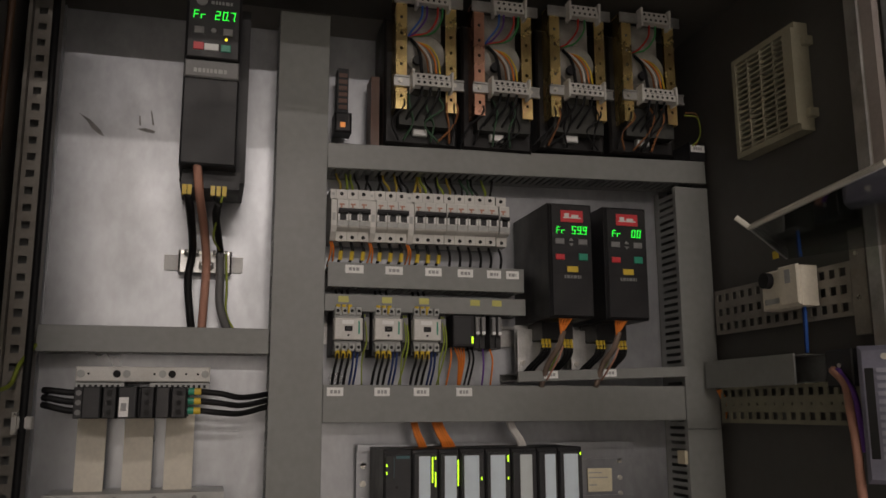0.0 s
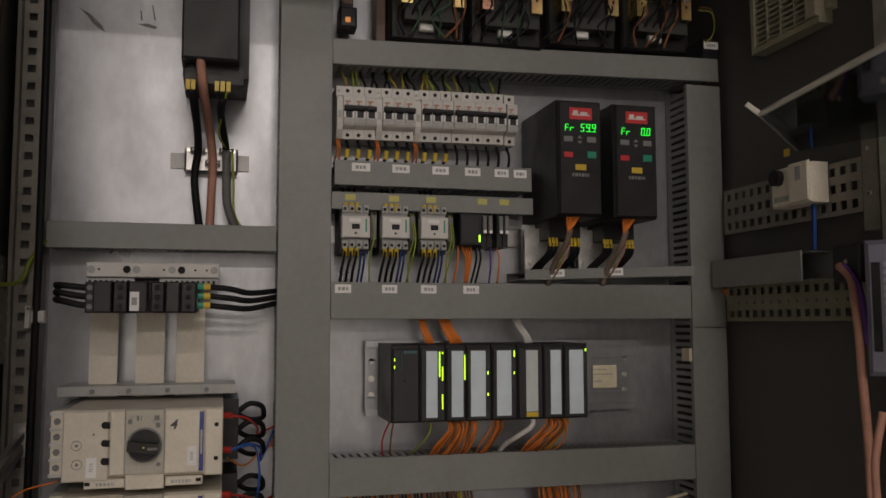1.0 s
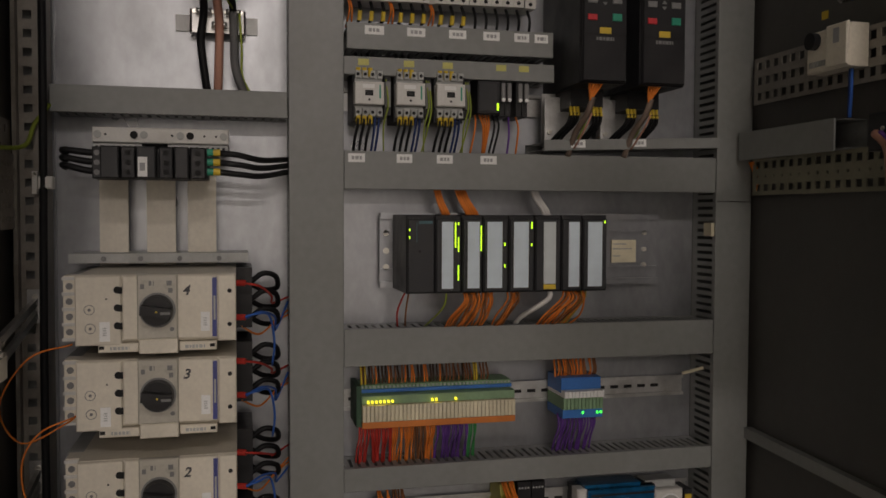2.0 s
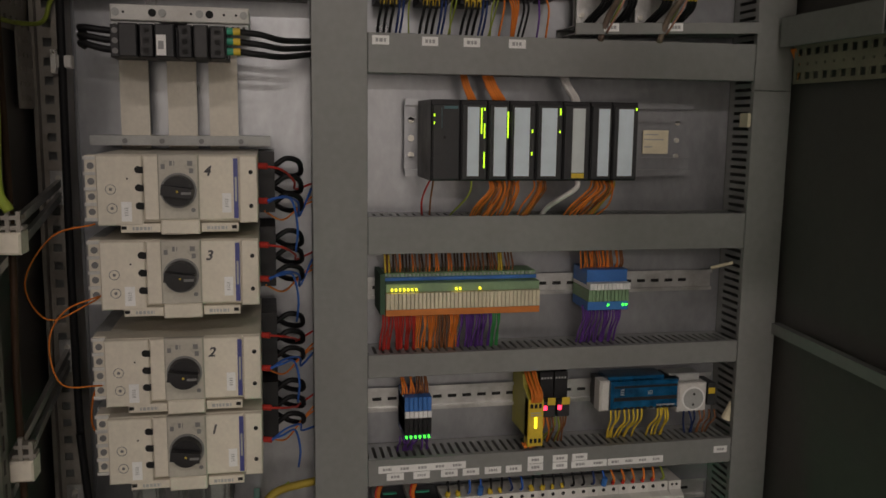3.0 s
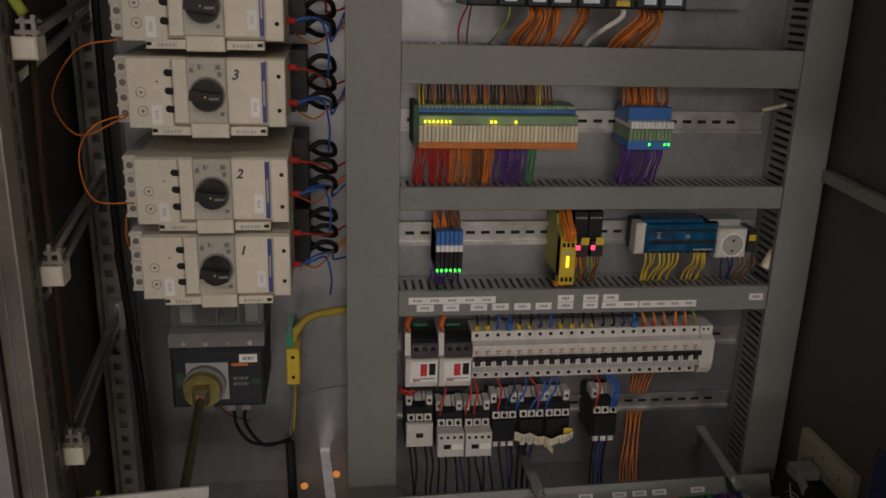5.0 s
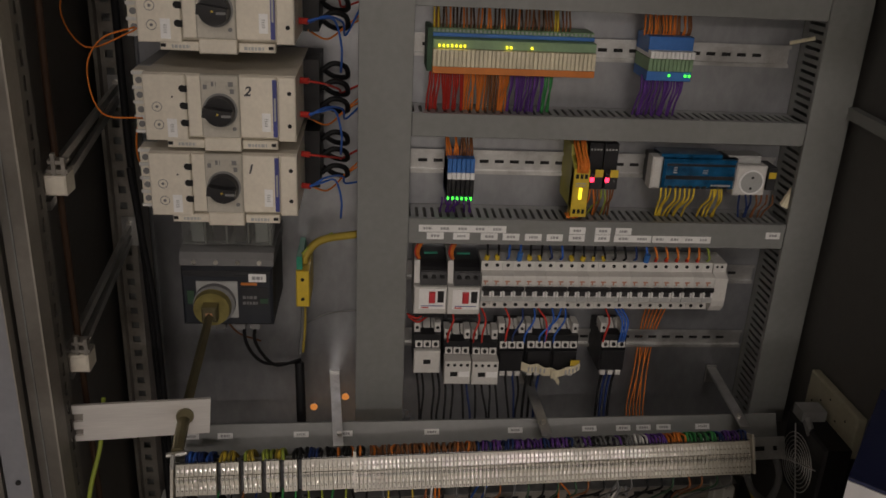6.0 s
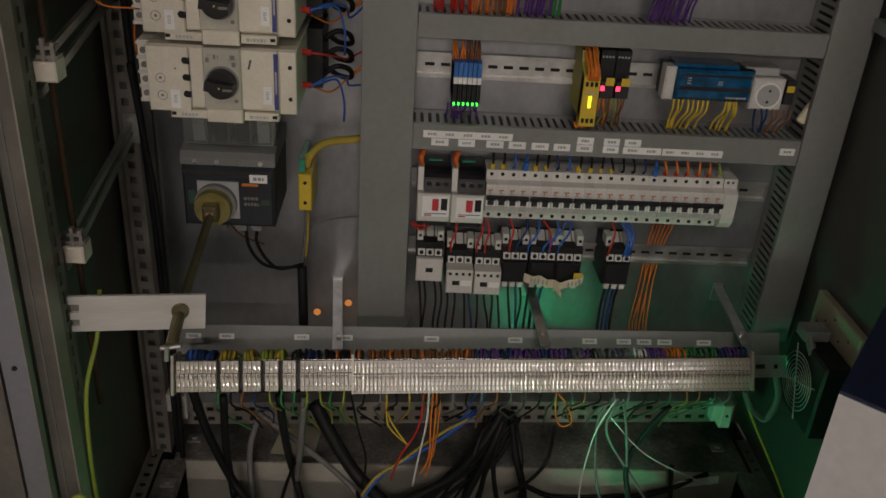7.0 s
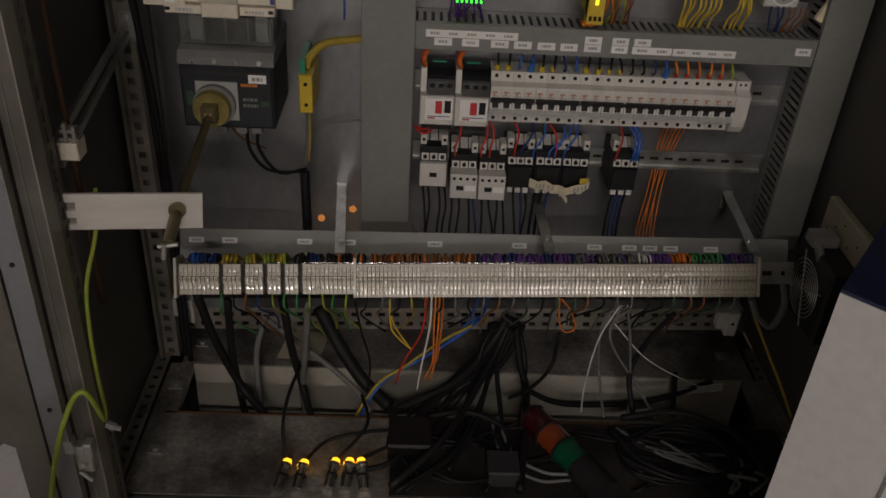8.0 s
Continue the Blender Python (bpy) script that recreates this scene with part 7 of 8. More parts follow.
for colour, r, pts in CABLES:
    r = float(r)
    words = {"black": "black sheathed cable in the tangle at the cabinet foot", "grey": "grey sheathed cable at the cabinet foot"}
    wires("cable", words.get(colour, colour.replace("earth", "yellow-green earth") + " wire hanging down at the cabinet foot"), [(colour, r, pts)], "cable")
rng = random.Random(21)
for cx, cy, cr, n, c in ((0.20, -0.235, 0.055, 6, "black"), (0.46, -0.25, 0.075, 7, "black"), (0.43, -0.22, 0.055, 4, "black"), (0.08, -0.20, 0.05, 6, "black"), (0.57, -0.23, 0.06, 5, "black"), (0.10, -0.27, 0.06, 4, "black")):
    L = []
    for k in range(max(2, n - 2)):
        a0, q = rng.uniform(0, 6.28), []
        for j in range(10):
            a = a0 + j * 0.72
            rr = cr * rng.uniform(0.85, 1.12)
            q.append((cx + rr * 1.2 * math.cos(a), cy + rr * 0.8 * math.sin(a), 0.207 + 0.004 * k + 0.004 * math.sin(a * 2)))
        L.append((c, 0.003, q))
    wires("cable_coil", "loosely coiled " + {"darkgreen": "dark green"}.get(c, c) + " cable on the cabinet floor", L, "cable")
rng = random.Random(77)
for g in range(4):
    L = []
    for k in range(3):
        x0, x1 = rng.uniform(0.15, 0.22), rng.uniform(-0.02, 0.20)
        L.append(("black", rng.choice([0.002, 0.003, 0.0045]),
                  [(x0, -0.02, 0.30), (x0 * 0.7 + x1 * 0.3 + rng.uniform(-0.02, 0.02), -0.08, 0.25), (x1 * 0.7 + x0 * 0.3, rng.uniform(-0.2, -0.14), 0.216 + rng.uniform(0, 0.02)), (x1, rng.uniform(-0.28, -0.22), 0.212 + rng.uniform(0, 0.012)), (x1 + rng.uniform(-0.08, 0.05), rng.uniform(-0.335, -0.29), 0.209)]))
    wires("cable_tangle", "tangle of black cables over the cabinet floor", L, "cable")
for g in range(2):
    L = []
    for k in range(4):
        x0, x1 = rng.uniform(0.28, 0.40), rng.uniform(0.45, 0.62)
        L.append((rng.choice(["black", "black", "grey"]), rng.choice([0.002, 0.003]),
                  [(x0, rng.uniform(-0.22, -0.18), 0.209), (x0 * 0.6 + x1 * 0.4, rng.uniform(-0.27, -0.2), 0.212), (x1, rng.uniform(-0.3, -0.24), 0.209), (x1 - rng.uniform(0.0, 0.1), -0.325, 0.209)]))
    wires("cable_tangle", "dusty cables lying on the black mat", L, "cable")

# indicator lamps lying loose, amber and lit
for a, b in (((-0.177, -0.285), (-0.188, -0.336)), ((-0.150, -0.286), (-0.158, -0.336)), ((-0.101, -0.281), (-0.110, -0.332)), ((-0.079, -0.280), (-0.083, -0.332)), ((-0.062, -0.279), (-0.054, -0.334))):
    t = thing("indicator_lamp", a[0], a[1], 0.218, "loose chrome indicator lamp with a lit amber lens", "indicator lamp", "loose indicator lamps")
    d = Vector((b[0] - a[0], b[1] - a[1], -0.012))
    part("barrel", Shape().rod(d * 0.25, d, 0.0085, 14).rod(d * 0.18, d * 0.3, 0.0105, 14), M["chrome"], t)
    part("collar", Shape().rod(d * 0.55, d * 0.62, 0.0100, 14), M["black"], t)
    n = Shape()
    n.rod(d * 0.02, d * 0.18, 0.006, 12, 0.0085)
    part("lens", n, M["led_amber"], t, "lit amber lens")
solid("small_module", Shape().box(0.14, 0.19, -0.32, -0.27, 0.203, 0.235, 0.003), M["charcoal"], "dark plastic module lying on the cabinet floor", "module")
solid("connector_housing", Shape().box(-0.02, 0.05, -0.27, -0.20, 0.203, 0.238, 0.004).box(0.0, 0.012, -0.272, -0.268, 0.226, 0.231), M["core"], "black connector housing lying among the cables", "connector")

# two added glowing discs imitate the amber lamps' reflections in the plate
for px, pz in ((-0.156, 0.455), (-0.100, 0.476)):
    t = thing("indicator_lamp", px, 0.068, pz, "added amber glow imitating lamp reflections on the plate", "indicator lamp", "loose indicator lamps")
    part("barrel", Shape().rod((0, 0.004, 0), (0, 0.0118, 0), 0.006, 12), M["chrome"], t)
    part("lens", Shape().rod((0, 0.0, 0), (0, 0.004, 0), 0.005, 10, 0.007), M["led_dim"], t, "dim amber glow disc")

# the signal tower lies on the floor plate
AX = Vector((0.101, -0.165, 0.0)).normalized()
tower = thing("signal_tower", 0.225, -0.190, 0.232, "toppled signal tower with red, orange and green lenses", "signal lamp")
tower.matrix_basis = Matrix.Translation((0.222, -0.188, 0.232)) @ AX.to_track_quat("Z", "Y").to_matrix().to_4x4()
part("cap", Shape().rod((0, 0, -0.008), (0, 0, 0.0), 0.020, 20, 0.026), M["black"], tower)
part("red_lens", Shape().rod((0, 0, 0.001), (0, 0, 0.042), 0.0235, 24), M["redlens"], tower, "dark red lens")
part("orange_lens", Shape().rod((0, 0, 0.045), (0, 0, 0.084), 0.0235, 24), M["orangelens"], tower, "orange lens")
ring = Shape()
ring.v = [(r0 * math.cos(2 * math.pi * i / 24), r0 * math.sin(2 * math.pi * i / 24), z0) for r0, z0 in ((0.0235, 0.087), (0.0235, 0.127)) for i in range(24)]
ring.f = [(i, (i + 1) % 24, (i + 1) % 24 + 24, i + 24) for i in range(24)]
part("green_lens", ring, M["greenlens"], tower, "green lens of the flashing tier")
for z0, z1 in ((0.042, 0.045), (0.084, 0.087)):
    part("joint", Shape().rod((0, 0, z0), (0, 0, z1), 0.0265, 24), M["black"], tower)
base = Shape()
base.v = [(r0 * math.cos(2 * math.pi * i / 24), r0 * math.sin(2 * math.pi * i / 24), z0) for r0, z0 in ((0.0245, 0.127), (0.0245, 0.195), (0.014, 0.195), (0.014, 0.127)) for i in range(24)]
base.f = [(k * 24 + i, k * 24 + (i + 1) % 24, ((k + 1) % 4) * 24 + (i + 1) % 24, ((k + 1) % 4) * 24 + i) for k in range(4) for i in range(24)]
part("base", base.rod((0, 0, 0.192), (0, 0, 0.195), 0.0145, 24), M["black"], tower, "black base tube")
lamp = part("flash_lamp", Shape().rod((0, 0, -0.015), (0, 0, 0.015), 0.010, 14), M["flash"], tower, "green flash lamp sliding in its tube")
part("lamp_cap", Shape().rod((0, 0, -0.020), (0, 0, -0.016), 0.0138, 24), M["black"], lamp)

# ---- left side of the shell ----
lf = thing("front_frame", 0, 0, 0, "worn folded steel front frame of the cabinet", "frame", "", "structure")
part("outer_strip", Shape().box(-0.56, -0.459, -0.455, -0.440, 0.02, 2.12), M["frame"], lf)
part("seal_strip", Shape().box(-0.457, -0.4295, -0.452, -0.440, 0.02, 2.12), M["bluegrey"], lf)
part("seal_line", Shape().box(-0.4295, -0.4280, -0.4535, -0.440, 0.02, 2.12), M["post"], lf)
part("fold", Shape().box(-0.4275, -0.4035, -0.432, -0.420, 0.02, 2.12), M["frame"], lf)
part("fold_groove", Shape().box(-0.4190, -0.4175, -0.4335, -0.4318, 0.02, 2.12), M["ductdark"], lf)
part("edge_line", Shape().box(-0.4035, -0.4015, -0.434, -0.405, 0.02, 2.12), M["post"], lf)
s = Shape()
s.sheet(-0.403, -0.372, 0.10, 2.12, [(-0.386, 0.12 + 0.025 * i, 0.0035, 0.008) for i in range(79)], lambda u, v, d: (-0.404 - d, u, v), 0.002)
part("slotted_flange", s, M["frame"], lf)
for i in range(9):
    part("rivet", Shape().rod((-0.443, -0.454, 0.25 + 0.22 * i), (-0.443, -0.4515, 0.25 + 0.22 * i), 0.003, 8), M["hole"], lf)
s = Shape()
s.sheet(-0.10, 0.0, 1.375, 1.475, [(-0.09 + 0.018 * i, 1.388 + 0.018 * j, 0.003, 0.003) for i in range(5) for j in range(5)], lambda u, v, d: (-0.446 + d, u, v), 0.002)
part("side_rail", s, M["post"], lf, "perforated side rail")
perforated("side_rail", lf, -0.452, -0.452, -0.36, -0.02, 1.47, 1.52, 2, 0.025, 0.005, M["post"], "x")
for z in (1.277, 1.043, 0.831):
    t = thing("cross_brace", -0.424, -0.020, z, "diagonal zinc-plated brace between the cabinet posts", "brace", "cross braces")
    s = Shape()
    for dz in (0.0, -0.030):
        a, b = Vector((0.0, 0.0, dz * 0.6)), Vector((0.010, -0.33, dz - 0.035))
        s.add([a + Vector((0, 0, 0.005)), a - Vector((0, 0, 0.005)), b - Vector((0, 0, 0.005)), b + Vector((0, 0, 0.005)), a + Vector((0.006, 0, 0.005)), a + Vector((0.006, 0, -0.005)), b + Vector((0.006, 0, -0.005)), b + Vector((0.006, 0, 0.005))], [(0, 1, 2, 3), (7, 6, 5, 4), (0, 4, 5, 1), (1, 5, 6, 2), (2, 6, 7, 3), (3, 7, 4, 0)])
    part("channel", s, M["steel"], t)
    part("foot", Shape().box(-0.008, 0.014, -0.004, -0.001, -0.030, 0.016), M["steel"], t)
    part("screw", Shape().rod((0.003, -0.008, 0.006), (0.003, -0.003, 0.006), 0.004, 10), M["tin"], t)
for x, y, z in ((-0.391, -0.372, 1.244), (-0.395, -0.36, 1.008), (-0.398, -0.350, 0.786)):
    t = thing("cable_clip", x, y, z, "cream cable clip with steel fingers on the frame", "clip", "cable clips")
    part("block", Shape().box(-0.012, 0.012, -0.008, 0.02, -0.012, 0.010, 0.002), M["cream"], t)
    pieces("finger", [(-0.008, 0.014, -0.004, 0.012, 0.012, 0.016), (-0.006, 0.012, -0.004, 0.012, 0.022, 0.026), (-0.002, 0.002, -0.0052, 0.0, 0.010, 0.034), (0.008, 0.012, -0.0052, 0.0, 0.010, 0.03)], M["post"], t)
wires("brown_hose", "brown flexible hose running down the frame", [("rust", 0.004, [(-0.398, -0.335, 1.95), (-0.402, -0.330, 1.5), (-0.399, -0.335, 1.24), (-0.404, -0.33, 1.10), (-0.402, -0.335, 1.0), (-0.404, -0.33, 0.80), (-0.402, -0.33, 0.55)])], "hose")
wires("earth_cable", "yellow-green earth cable on the front frame", [("earth", 0.0055, [(-0.396, -0.385, 1.55), (-0.395, -0.380, 1.38), (-0.397, -0.380, 1.30), (-0.388, -0.378, 1.275)])], "cable")
wires("earth_cable", "yellow-green earth cable hanging in the lower cabinet", [
    ("earth", 0.0028, [(-0.376, -0.350, 0.735), (-0.381, -0.352, 0.70), (-0.384, -0.36, 0.670), (-0.393, -0.387, 0.622), (-0.395, -0.40, 0.567), (-0.398, -0.40, 0.488), (-0.397, -0.40, 0.429), (-0.402, -0.397, 0.400)]),
    ("earth", 0.0036, [(-0.404, -0.397, 0.400), (-0.393, -0.43, 0.452), (-0.383, -0.468, 0.512), (-0.392, -0.472, 0.518), (-0.408, -0.472, 0.493), (-0.431, -0.472, 0.435), (-0.456, -0.470, 0.351), (-0.464, -0.468, 0.31)])], "cable")
t = thing("cable_lug", -0.403, -0.395, 0.392, "tinned earth cable lug with bolt", "lug")
part("bolt", Shape().rod((0, 0, 0), (0.012, 0.0, -0.006), 0.006, 6).rod((0.012, 0, -0.006), (0.02, 0, -0.008), 0.004, 8), M["grey"], t)
t = thing("door_latch", -0.419, -0.446, 0.352, "zinc-plated door latch on the frame", "latch")
part("hook", Shape().box(-0.011, 0.011, 0, 0.014, 0.0, 0.045, 0.002).box(-0.018, -0.007, -0.008, 0.008, 0.040, 0.062, 0.002).box(0.006, 0.017, -0.008, 0.008, 0.036, 0.058, 0.002), M["steel"], t)
part("bolt", Shape().rod((0, -0.006, 0.018), (0, 0.0, 0.018), 0.006, 6).rod((-0.006, -0.004, 0.006), (0.008, -0.004, -0.010), 0.003, 8), M["tin"], t)
solid("leaning_board", Shape().add([(x, y, z) for z in (0.0, 0.555) for x, y in ((-0.409, -0.600), (-0.424, -0.594), (-0.50, -0.76), (-0.486, -0.766))], [(0, 1, 2, 3), (7, 6, 5, 4), (0, 4, 5, 1), (1, 5, 6, 2), (2, 6, 7, 3), (3, 7, 4, 0)]), M["paper"], "white painted board standing beside the frame", "board")
wires("black_hose", "thick black cables running down beside the rear post", [
    ("black", 0.0055, [(-0.409, -0.024, 2.08), (-0.408, -0.024, 1.6), (-0.410, -0.03, 1.2), (-0.408, -0.034, 0.95), (-0.401, -0.035, 0.82), (-0.397, -0.036, 0.70), (-0.394, -0.038, 0.55), (-0.392, -0.045, 0.42), (-0.388, -0.06, 0.24)]),
    ("black", 0.005, [(-0.407, -0.045, 0.93), (-0.398, -0.047, 0.83), (-0.389, -0.047, 0.72), (-0.386, -0.047, 0.60), (-0.384, -0.05, 0.42), (-0.380, -0.065, 0.23)])], "cable")
wires("earth_wire", "yellow-green wire across the side rail", [("earth", 0.003, [(-0.405, 0.0, 1.545), (-0.418, -0.03, 1.515), (-0.426, -0.05, 1.485), (-0.446, -0.12, 1.478), (-0.45, -0.2, 1.48)])])
t = thing("plastic_clip", -0.415, -0.024, 1.422, "white plastic clip on the rear post", "clip", "plastic clips")
part("body", Shape().box(-0.006, 0.0, -0.012, 0.02, 0.0, 0.03).box(-0.0, 0.018, -0.006, 0.012, 0.007, 0.024, 0.002), M["white"], t)
part("screw", Shape().rod((-0.003, -0.014, 0.026), (-0.003, -0.011, 0.026), 0.003, 8).rod((-0.003, -0.014, 0.003), (-0.003, -0.011, 0.003), 0.003, 8), M["tin"], t)

# ---- right side of the shell ----
rt = thing("side_fittings", 0, 0, 0, "dull steel rails and posts on the side wall", "frame", "", "structure")
RX = XR - 0.018
s = Shape()
s.sheet(-0.345, -0.015, 1.577, 1.652, [(-0.330 + 0.0215 * i, 1.590 + 0.0245 * j, 0.0062, 0.0062) for i in range(15) for j in range(3)], lambda u, v, d: (RX + d, u, v), 0.002)
part("side_rail", s, M["post"], rt, "perforated steel side rail")
s = Shape()
s.sheet(-0.345, -0.015, 1.430, 1.490, [(-0.330 + 0.0215 * i, 1.442 + 0.018 * j, 0.0062 if j != 1 else 0.002, 0.0055 if j != 1 else 0.002) for i in range(15) for j in range(3)], lambda u, v, d: (RX + d, u, v), 0.002)
part("side_rail", s, M["rail2"], rt, "perforated painted side rail")
part("rail_end", Shape().box(RX, RX + 0.012, -0.375, -0.346, 1.55, 1.70), M["post"], rt)
for z in (1.60, 1.66):
    part("screw", Shape().rod((RX - 0.003, -0.36, z), (RX, -0.36, z), 0.003, 8), M["tin"], rt)
s = Shape()
s.sheet(-0.385, -0.360, 0.22, 2.12, [(-0.372, 0.24 + 0.025 * i, 0.0035, 0.006) for i in range(75)], lambda u, v, d: (XR - 0.006 + d, u, v), 0.002)
part("slotted_flange", s, M["wall"], rt)
part("strut", Shape().add([(x, y, (1.008 if y < -0.1 else 1.022) + k) for k in (0.0, 0.018) for y in (-0.38, 0.0) for x in (XR - 0.016, XR - 0.002)], [(0, 1, 3, 2), (4, 6, 7, 5), (0, 4, 5, 1), (1, 5, 7, 3), (3, 7, 6, 2), (2, 6, 4, 0)]), M["duct"], rt, "painted steel cross strut")
part("front_post", Shape().box(0.655, 0.70, -0.418, -0.402, 0.02, 2.12), M["post"], rt)
part("post_line", Shape().box(0.651, 0.6545, -0.424, -0.402, 0.02, 2.12), M["steel"], rt)
part("post_seal", Shape().box(0.662, 0.672, -0.440, -0.4185, 0.02, 2.12), M["pinkseal"], rt, "rubber door seal")
part("door_edge", Shape().box(0.676, 0.72, -0.75, -0.442, 0.02, 2.12), M["bluegrey"], rt, "open steel door")
for y, z in ((-0.165, 1.692), (-0.335, 0.635)):
    solid("yellow_sticker", Shape().box(XR - 0.0012, XR - 0.0002, y - 0.007, y + 0.007, z - 0.006, z + 0.006), M["yellow"], "tiny yellow sticker on the side wall", "sticker")
# filter grille
t = thing("filter_grille", XR - 0.002, -0.272, 1.872, "cream plastic ventilation grille on the side wall", "ventilation grille", "", "", (0, 0, -90))
t.matrix_basis = pose(XR - 0.001, -0.118, 1.860, 0, 0, -90)
t.scale = (0.88, 1, 0.95)
part("frame", Shape().box(0, 0.185, -0.024, 0.0, 0, 0.010).box(0, 0.185, -0.024, 0, 0.170, 0.180).box(0, 0.010, -0.024, 0, 0.010, 0.170).box(0.160, 0.185, -0.030, 0, 0.010, 0.170), M["ivoryd"], t)
for i in range(3):
    part("upright", Shape().box(0.044 + 0.038 * i, 0.047 + 0.038 * i, -0.023, -0.004, 0.010, 0.170), M["ivoryd"], t)
for i in range(17):
    part("slat", Shape().box(0.010, 0.160, -0.022, -0.008, 0.013 + 0.0094 * i, 0.0165 + 0.0094 * i), M["ivoryd"], t)
part("filter_mat", Shape().box(0.010, 0.160, -0.004, -0.001, 0.010, 0.170), M["hole"], t)
pieces("clip", [(0.186, 0.197, -0.014, 0, 0.02, 0.034), (0.186, 0.197, -0.014, 0, 0.14, 0.154)], M["ivoryd"], t)
# thermostat
t = thing("thermostat", RX - 0.001, -0.190, 1.598, "cream cabinet thermostat with black dial and handwriting", "thermostat", "", "", (0, 0, -90))
part("body", Shape().box(0, 0.090, -0.030, 0, 0.0, 0.058, 0.003), M["cream"], t)
part("side_block", Shape().box(0.046, 0.090, -0.034, -0.030, 0.002, 0.060, 0.002), M["cream"], t)
part("dial", Shape().rod((0.020, -0.040, 0.044), (0.020, -0.030, 0.044), 0.012, 20), M["black"], t, "black dial")
for i in range(7):
    part("terminal", Shape().box(0.008 + 0.005 * i, 0.0115 + 0.005 * i, -0.031, -0.0295, 0.008, 0.016), M["midgrey"], t)
bars(t, 0.062, 0.076, 0.034, 0.054, -0.034)
wires("blue_wires", "dark blue wire below the thermostat", [("blue", 0.0022, [(RX - 0.01, -0.26, 1.598), (RX - 0.012, -0.262, 1.57), (RX - 0.008, -0.255, 1.532)]), ("navy", 0.002, [(RX - 0.01, -0.256, 1.598), (RX - 0.012, -0.258, 1.57), (RX - 0.008, -0.252, 1.532)])])
t = thing("junction_box", XR - 0.002, -0.30, 1.482, "dark open junction box at the end of the short duct", "junction box", "", "", (0, 0, -90))
part("body", Shape().box(0.0, 0.052, -0.032, 0, 0, 0.05, 0.002), M["charcoal"], t)
part("screw", Shape().rod((0.028, -0.034, 0.028), (0.028, -0.031, 0.028), 0.003, 8), M["tin"], t)
wires("door_cable", "pinkish braided cable curving from the wall to the door", [("pink", 0.006, [(0.655, -0.315, 1.505), (0.648, -0.345, 1.485), (0.628, -0.375, 1.448), (0.618, -0.392, 1.405), (0.622, -0.390, 1.345), (0.630, -0.385, 1.28), (0.632, -0.385, 1.20)]), ("violet", 0.004, [(0.655, -0.325, 1.505), (0.645, -0.362, 1.475), (0.628, -0.39, 1.44), (0.620, -0.404, 1.40)]),
                                                                                           ("pink", 0.005, [(0.615, -0.43, 1.32), (0.605, -0.425, 1.26), (0.610, -0.42, 1.20)])], "cable")
wires("orange_wires", "orange wires at the back corner under the short duct", [("orange", 0.0016, [(0.672, -0.005 - 0.004 * i, 1.485), (0.678, -0.012 - 0.004 * i, 1.462), (0.684, -0.006, 1.435)]) for i in range(4)])
t = thing("plug_connector", 0.612, -0.412, 1.362, "violet-grey multi-pole plug connector with ribbed side", "connector", "", "", (0, 0, -52))
part("hood", Shape().box(0, 0.075, 0.0, 0.05, 0, 0.168, 0.006), M["violetgrey"], t)
for i in range(12):
    part("rib", Shape().box(0.022, 0.075, -0.003, 0.001, 0.030 + 0.0095 * i, 0.0355 + 0.0095 * i), M["midviolet"], t)
for z in (0.018, 0.154):
    part("screw", Shape().rod((0.032, -0.003, z), (0.032, 0.001, z), 0.004, 10), M["tin"], t)
part("slot", Shape().box(0.008, 0.018, -0.0006, 0.002, 0.03, 0.14), M["hole"], t)
# acrylic guard in front of the side wall
A, B2, C2, D2 = (0.326, -0.620), (0.287, -0.839), (0.60, -0.80), (0.468, -0.484)
g = thing("acrylic_guard", 0, 0, 1.622, "smoky clear acrylic guard sheet with a bright cut edge", "guard sheet")
quad = [B2, C2, D2, A]
part("sheet", Shape().add([(x, y, 0.0) for x, y in quad] + [(x, y, 0.004) for x, y in quad], [(0, 1, 2, 3), (7, 6, 5, 4), (0, 4, 5, 1), (1, 5, 6, 2), (2, 6, 7, 3), (3, 7, 4, 0)]), M["smoke"], g)
part("edge", Shape().rod((A[0], A[1], 0.002), (B2[0], B2[1], 0.002), 0.0028, 6), M["gloss"], g, "bright polished edge")
part("lip", Shape().rod((A[0], A[1], 0.002), (A[0] - 0.012, A[1] + 0.004, 0.012), 0.0028, 6), M["gloss"], g)
part("side_edge", Shape().rod((A[0], A[1], 0.002), (D2[0], D2[1], 0.002), 0.0024, 6), M["grey"], g)
part("holder", Shape().box(0.575, 0.70, -0.81, -0.70, -0.004, -0.001), M["charcoal"], g)
# fan on the side wall, low
t = thing("fan_unit", XR - 0.002, -0.085, 0.452, "cream fan housing with black fan and wire guard", "fan", "", "", (0, 0, -90))
part("housing", Shape().box(-0.02, 0.13, -0.014, 0.0, 0.092, 0.162, 0.002), M["ivoryd"], t)
part("fan_body", Shape().box(0.01, 0.135, -0.055, -0.014, -0.02, 0.110, 0.004), M["black"], t)
g = Shape()
for r in range(7):
    rr = 0.008 + 0.0066 * r
    k = 28
    for i in range(k):
        a, b = 2 * math.pi * i / k, 2 * math.pi * (i + 1) / k
        g.rod((0.072 + rr * math.cos(a), -0.060, 0.045 + rr * math.sin(a)), (0.072 + rr * math.cos(b), -0.060, 0.045 + rr * math.sin(b)), 0.0009, 4)
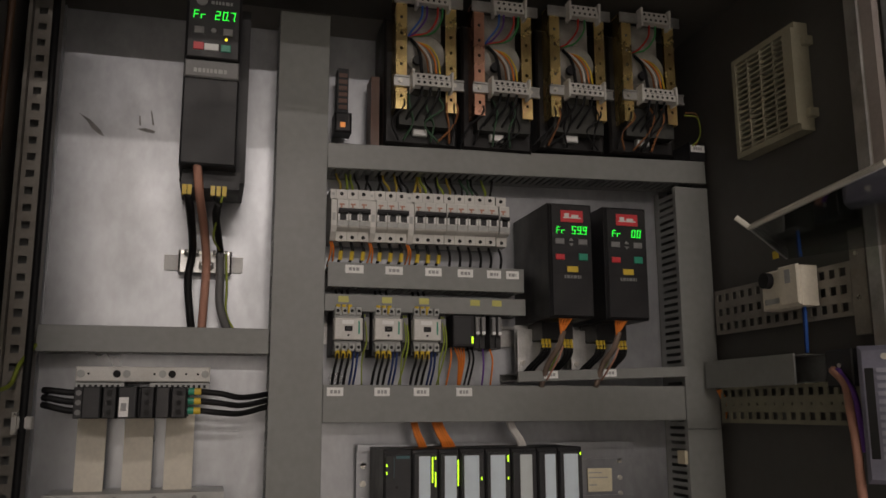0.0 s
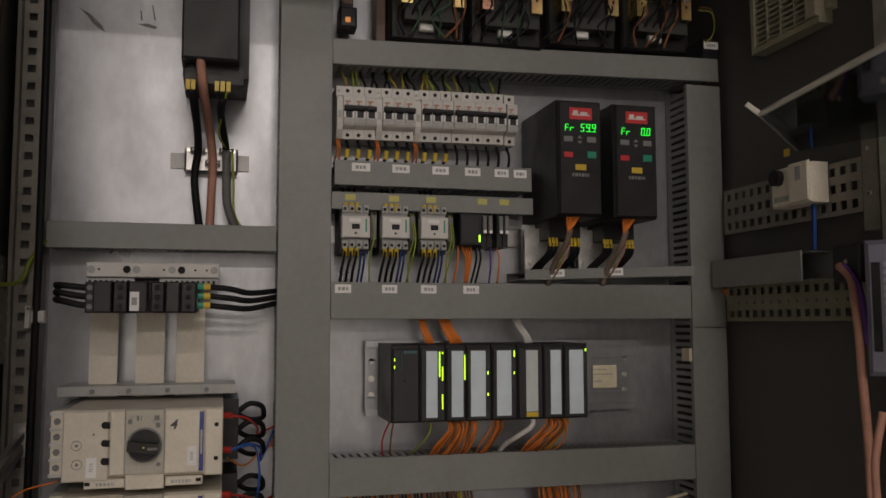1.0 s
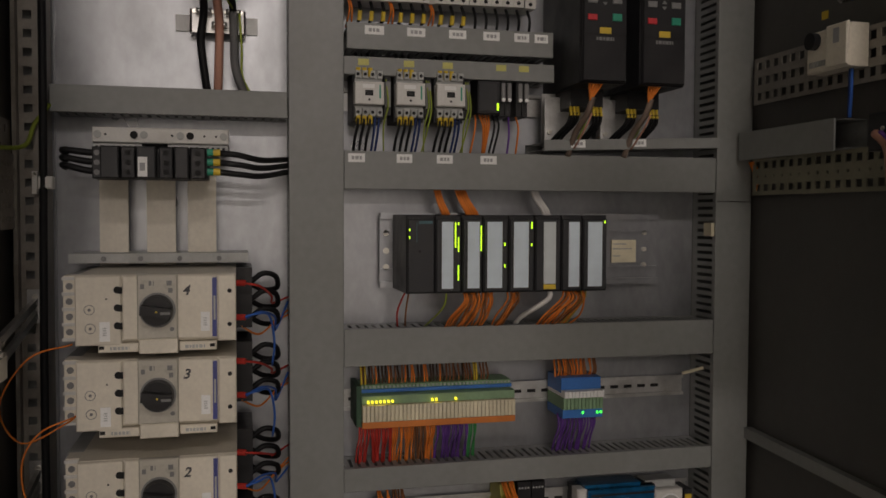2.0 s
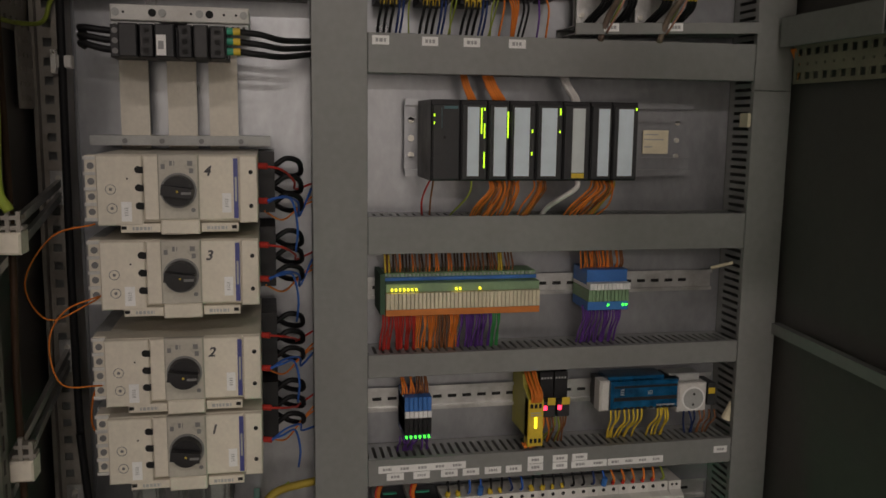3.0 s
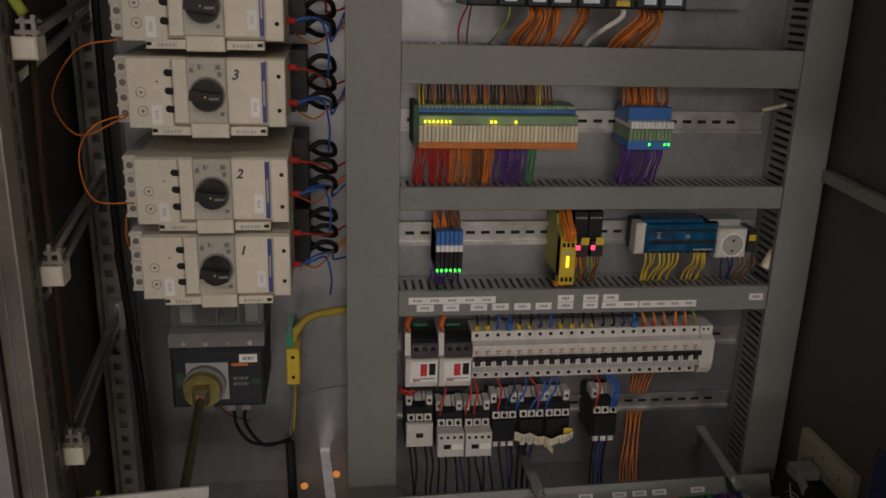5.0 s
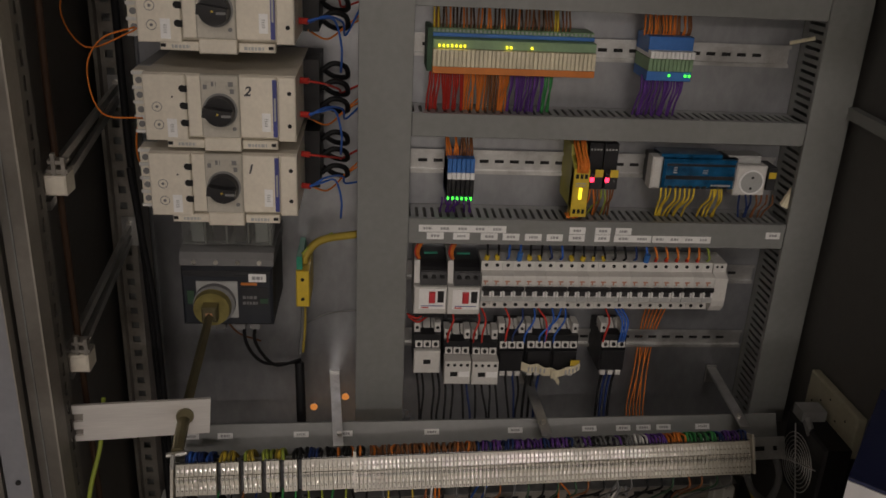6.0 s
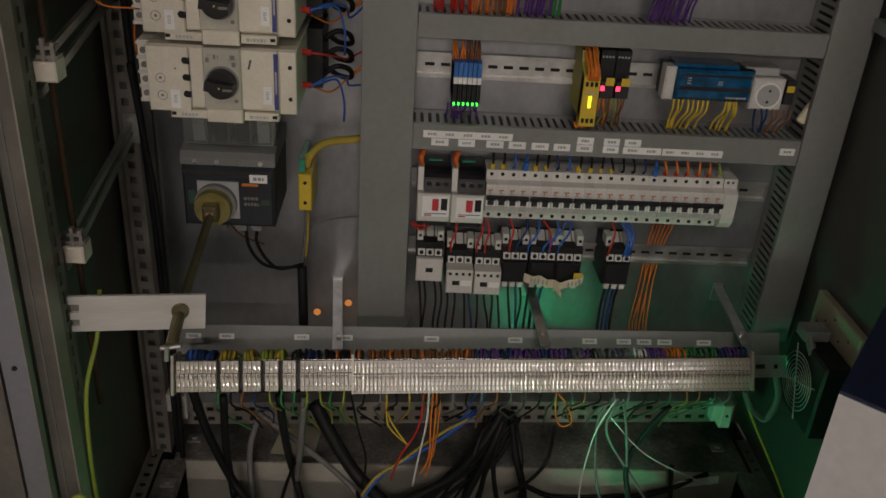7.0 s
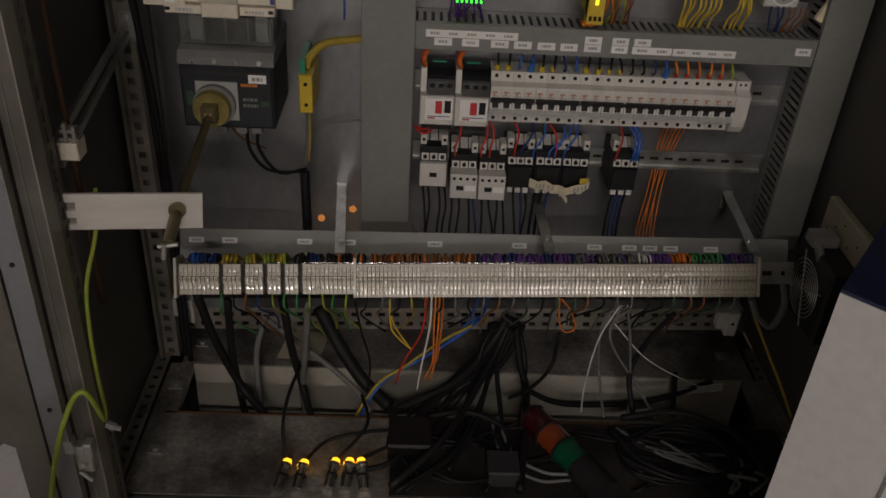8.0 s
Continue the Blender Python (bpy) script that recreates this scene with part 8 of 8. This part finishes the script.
for a in (0.4, 1.97, 3.54, 5.11):
    g.rod((0.072, -0.0615, 0.045), (0.072 + 0.062 * math.cos(a), -0.0615, 0.045 + 0.062 * math.sin(a)), 0.0012, 5)
part("wire_guard", g, M["steel"], t, "steel wire guard")
part("plug", Shape().box(0.03, 0.06, -0.06, -0.02, 0.112, 0.13).rod((0.05, -0.05, 0.12), (0.08, -0.05, 0.10), 0.007, 8), M["grey"], t)
for i in range(5):
    part("speck", Shape().rod((0.0 + 0.025 * i, -0.0145, 0.115 + 0.04 * ((i * 7) % 5) / 5), (0.0 + 0.025 * i, -0.0139, 0.115 + 0.04 * ((i * 7) % 5) / 5), 0.002, 6), M["hole"], t)
# white cabinet with a glossy dark top beside the camera
wb = thing("white_box", 0.441, -0.559, 0.0, "white equipment box with a glossy dark blue top", "box")
u, v = Vector((0.112, 0.145, 0)).normalized(), Vector((0.73, -0.68, 0)).normalized()
P = [Vector((0, 0, 0)), v * 0.42, v * 0.42 + u * 0.22, u * 0.22]
part("shell", Shape().add([(p.x, p.y, 0.02) for p in P] + [(p.x, p.y, 0.765) for p in P], [(0, 1, 2, 3), (7, 6, 5, 4), (0, 4, 5, 1), (1, 5, 6, 2), (2, 6, 7, 3), (3, 7, 4, 0)]), M["paper"], wb)
part("top", Shape().add([(p.x, p.y, 0.766) for p in P] + [(p.x, p.y, 0.770) for p in P], [(0, 1, 2, 3), (7, 6, 5, 4), (0, 4, 5, 1), (1, 5, 6, 2), (2, 6, 7, 3), (3, 7, 4, 0)]), M["bluegloss"], wb, "glossy dark blue top")
q = v * 0.105 - Vector((u.x, u.y, 0)) * 0.0015
part("seam", Shape().add([(q.x, q.y, 0.02), (q.x + 0.004 * v.x, q.y + 0.004 * v.y, 0.02), (q.x + 0.004 * v.x, q.y + 0.004 * v.y, 0.76), (q.x, q.y, 0.76), (q.x + u.x * 0.001, q.y + u.y * 0.001, 0.02), (q.x + 0.004 * v.x + u.x * 0.001, q.y + 0.004 * v.y + u.y * 0.001, 0.02), (q.x + 0.004 * v.x + u.x * 0.001, q.y + 0.004 * v.y + u.y * 0.001, 0.76), (q.x + u.x * 0.001, q.y + u.y * 0.001, 0.76)], [(0, 1, 2, 3), (7, 6, 5, 4), (0, 4, 5, 1), (1, 5, 6, 2), (2, 6, 7, 3), (3, 7, 4, 0)]), M["grey"], wb)
part("foot", Shape().box(0.02, 0.06, -0.02, 0.02, 0.0, 0.02).box(0.30, 0.34, -0.28, -0.24, 0.0, 0.02), M["black"], wb)


def motions():
    """The flash lamp of the signal tower slides from its base tube into the green tier for one second in every four."""
    inside, shown = pose(0, 0, 0.165), pose(0, 0, 0.107)
    rows = [(0.0, inside)]
    for on in (2.65, 6.65):
        rows += [(on, inside), (on + 0.034, shown), (on + 0.99, shown), (on + 1.024, inside)]
    walk(lamp, rows + [(8.0, inside)])


motions()
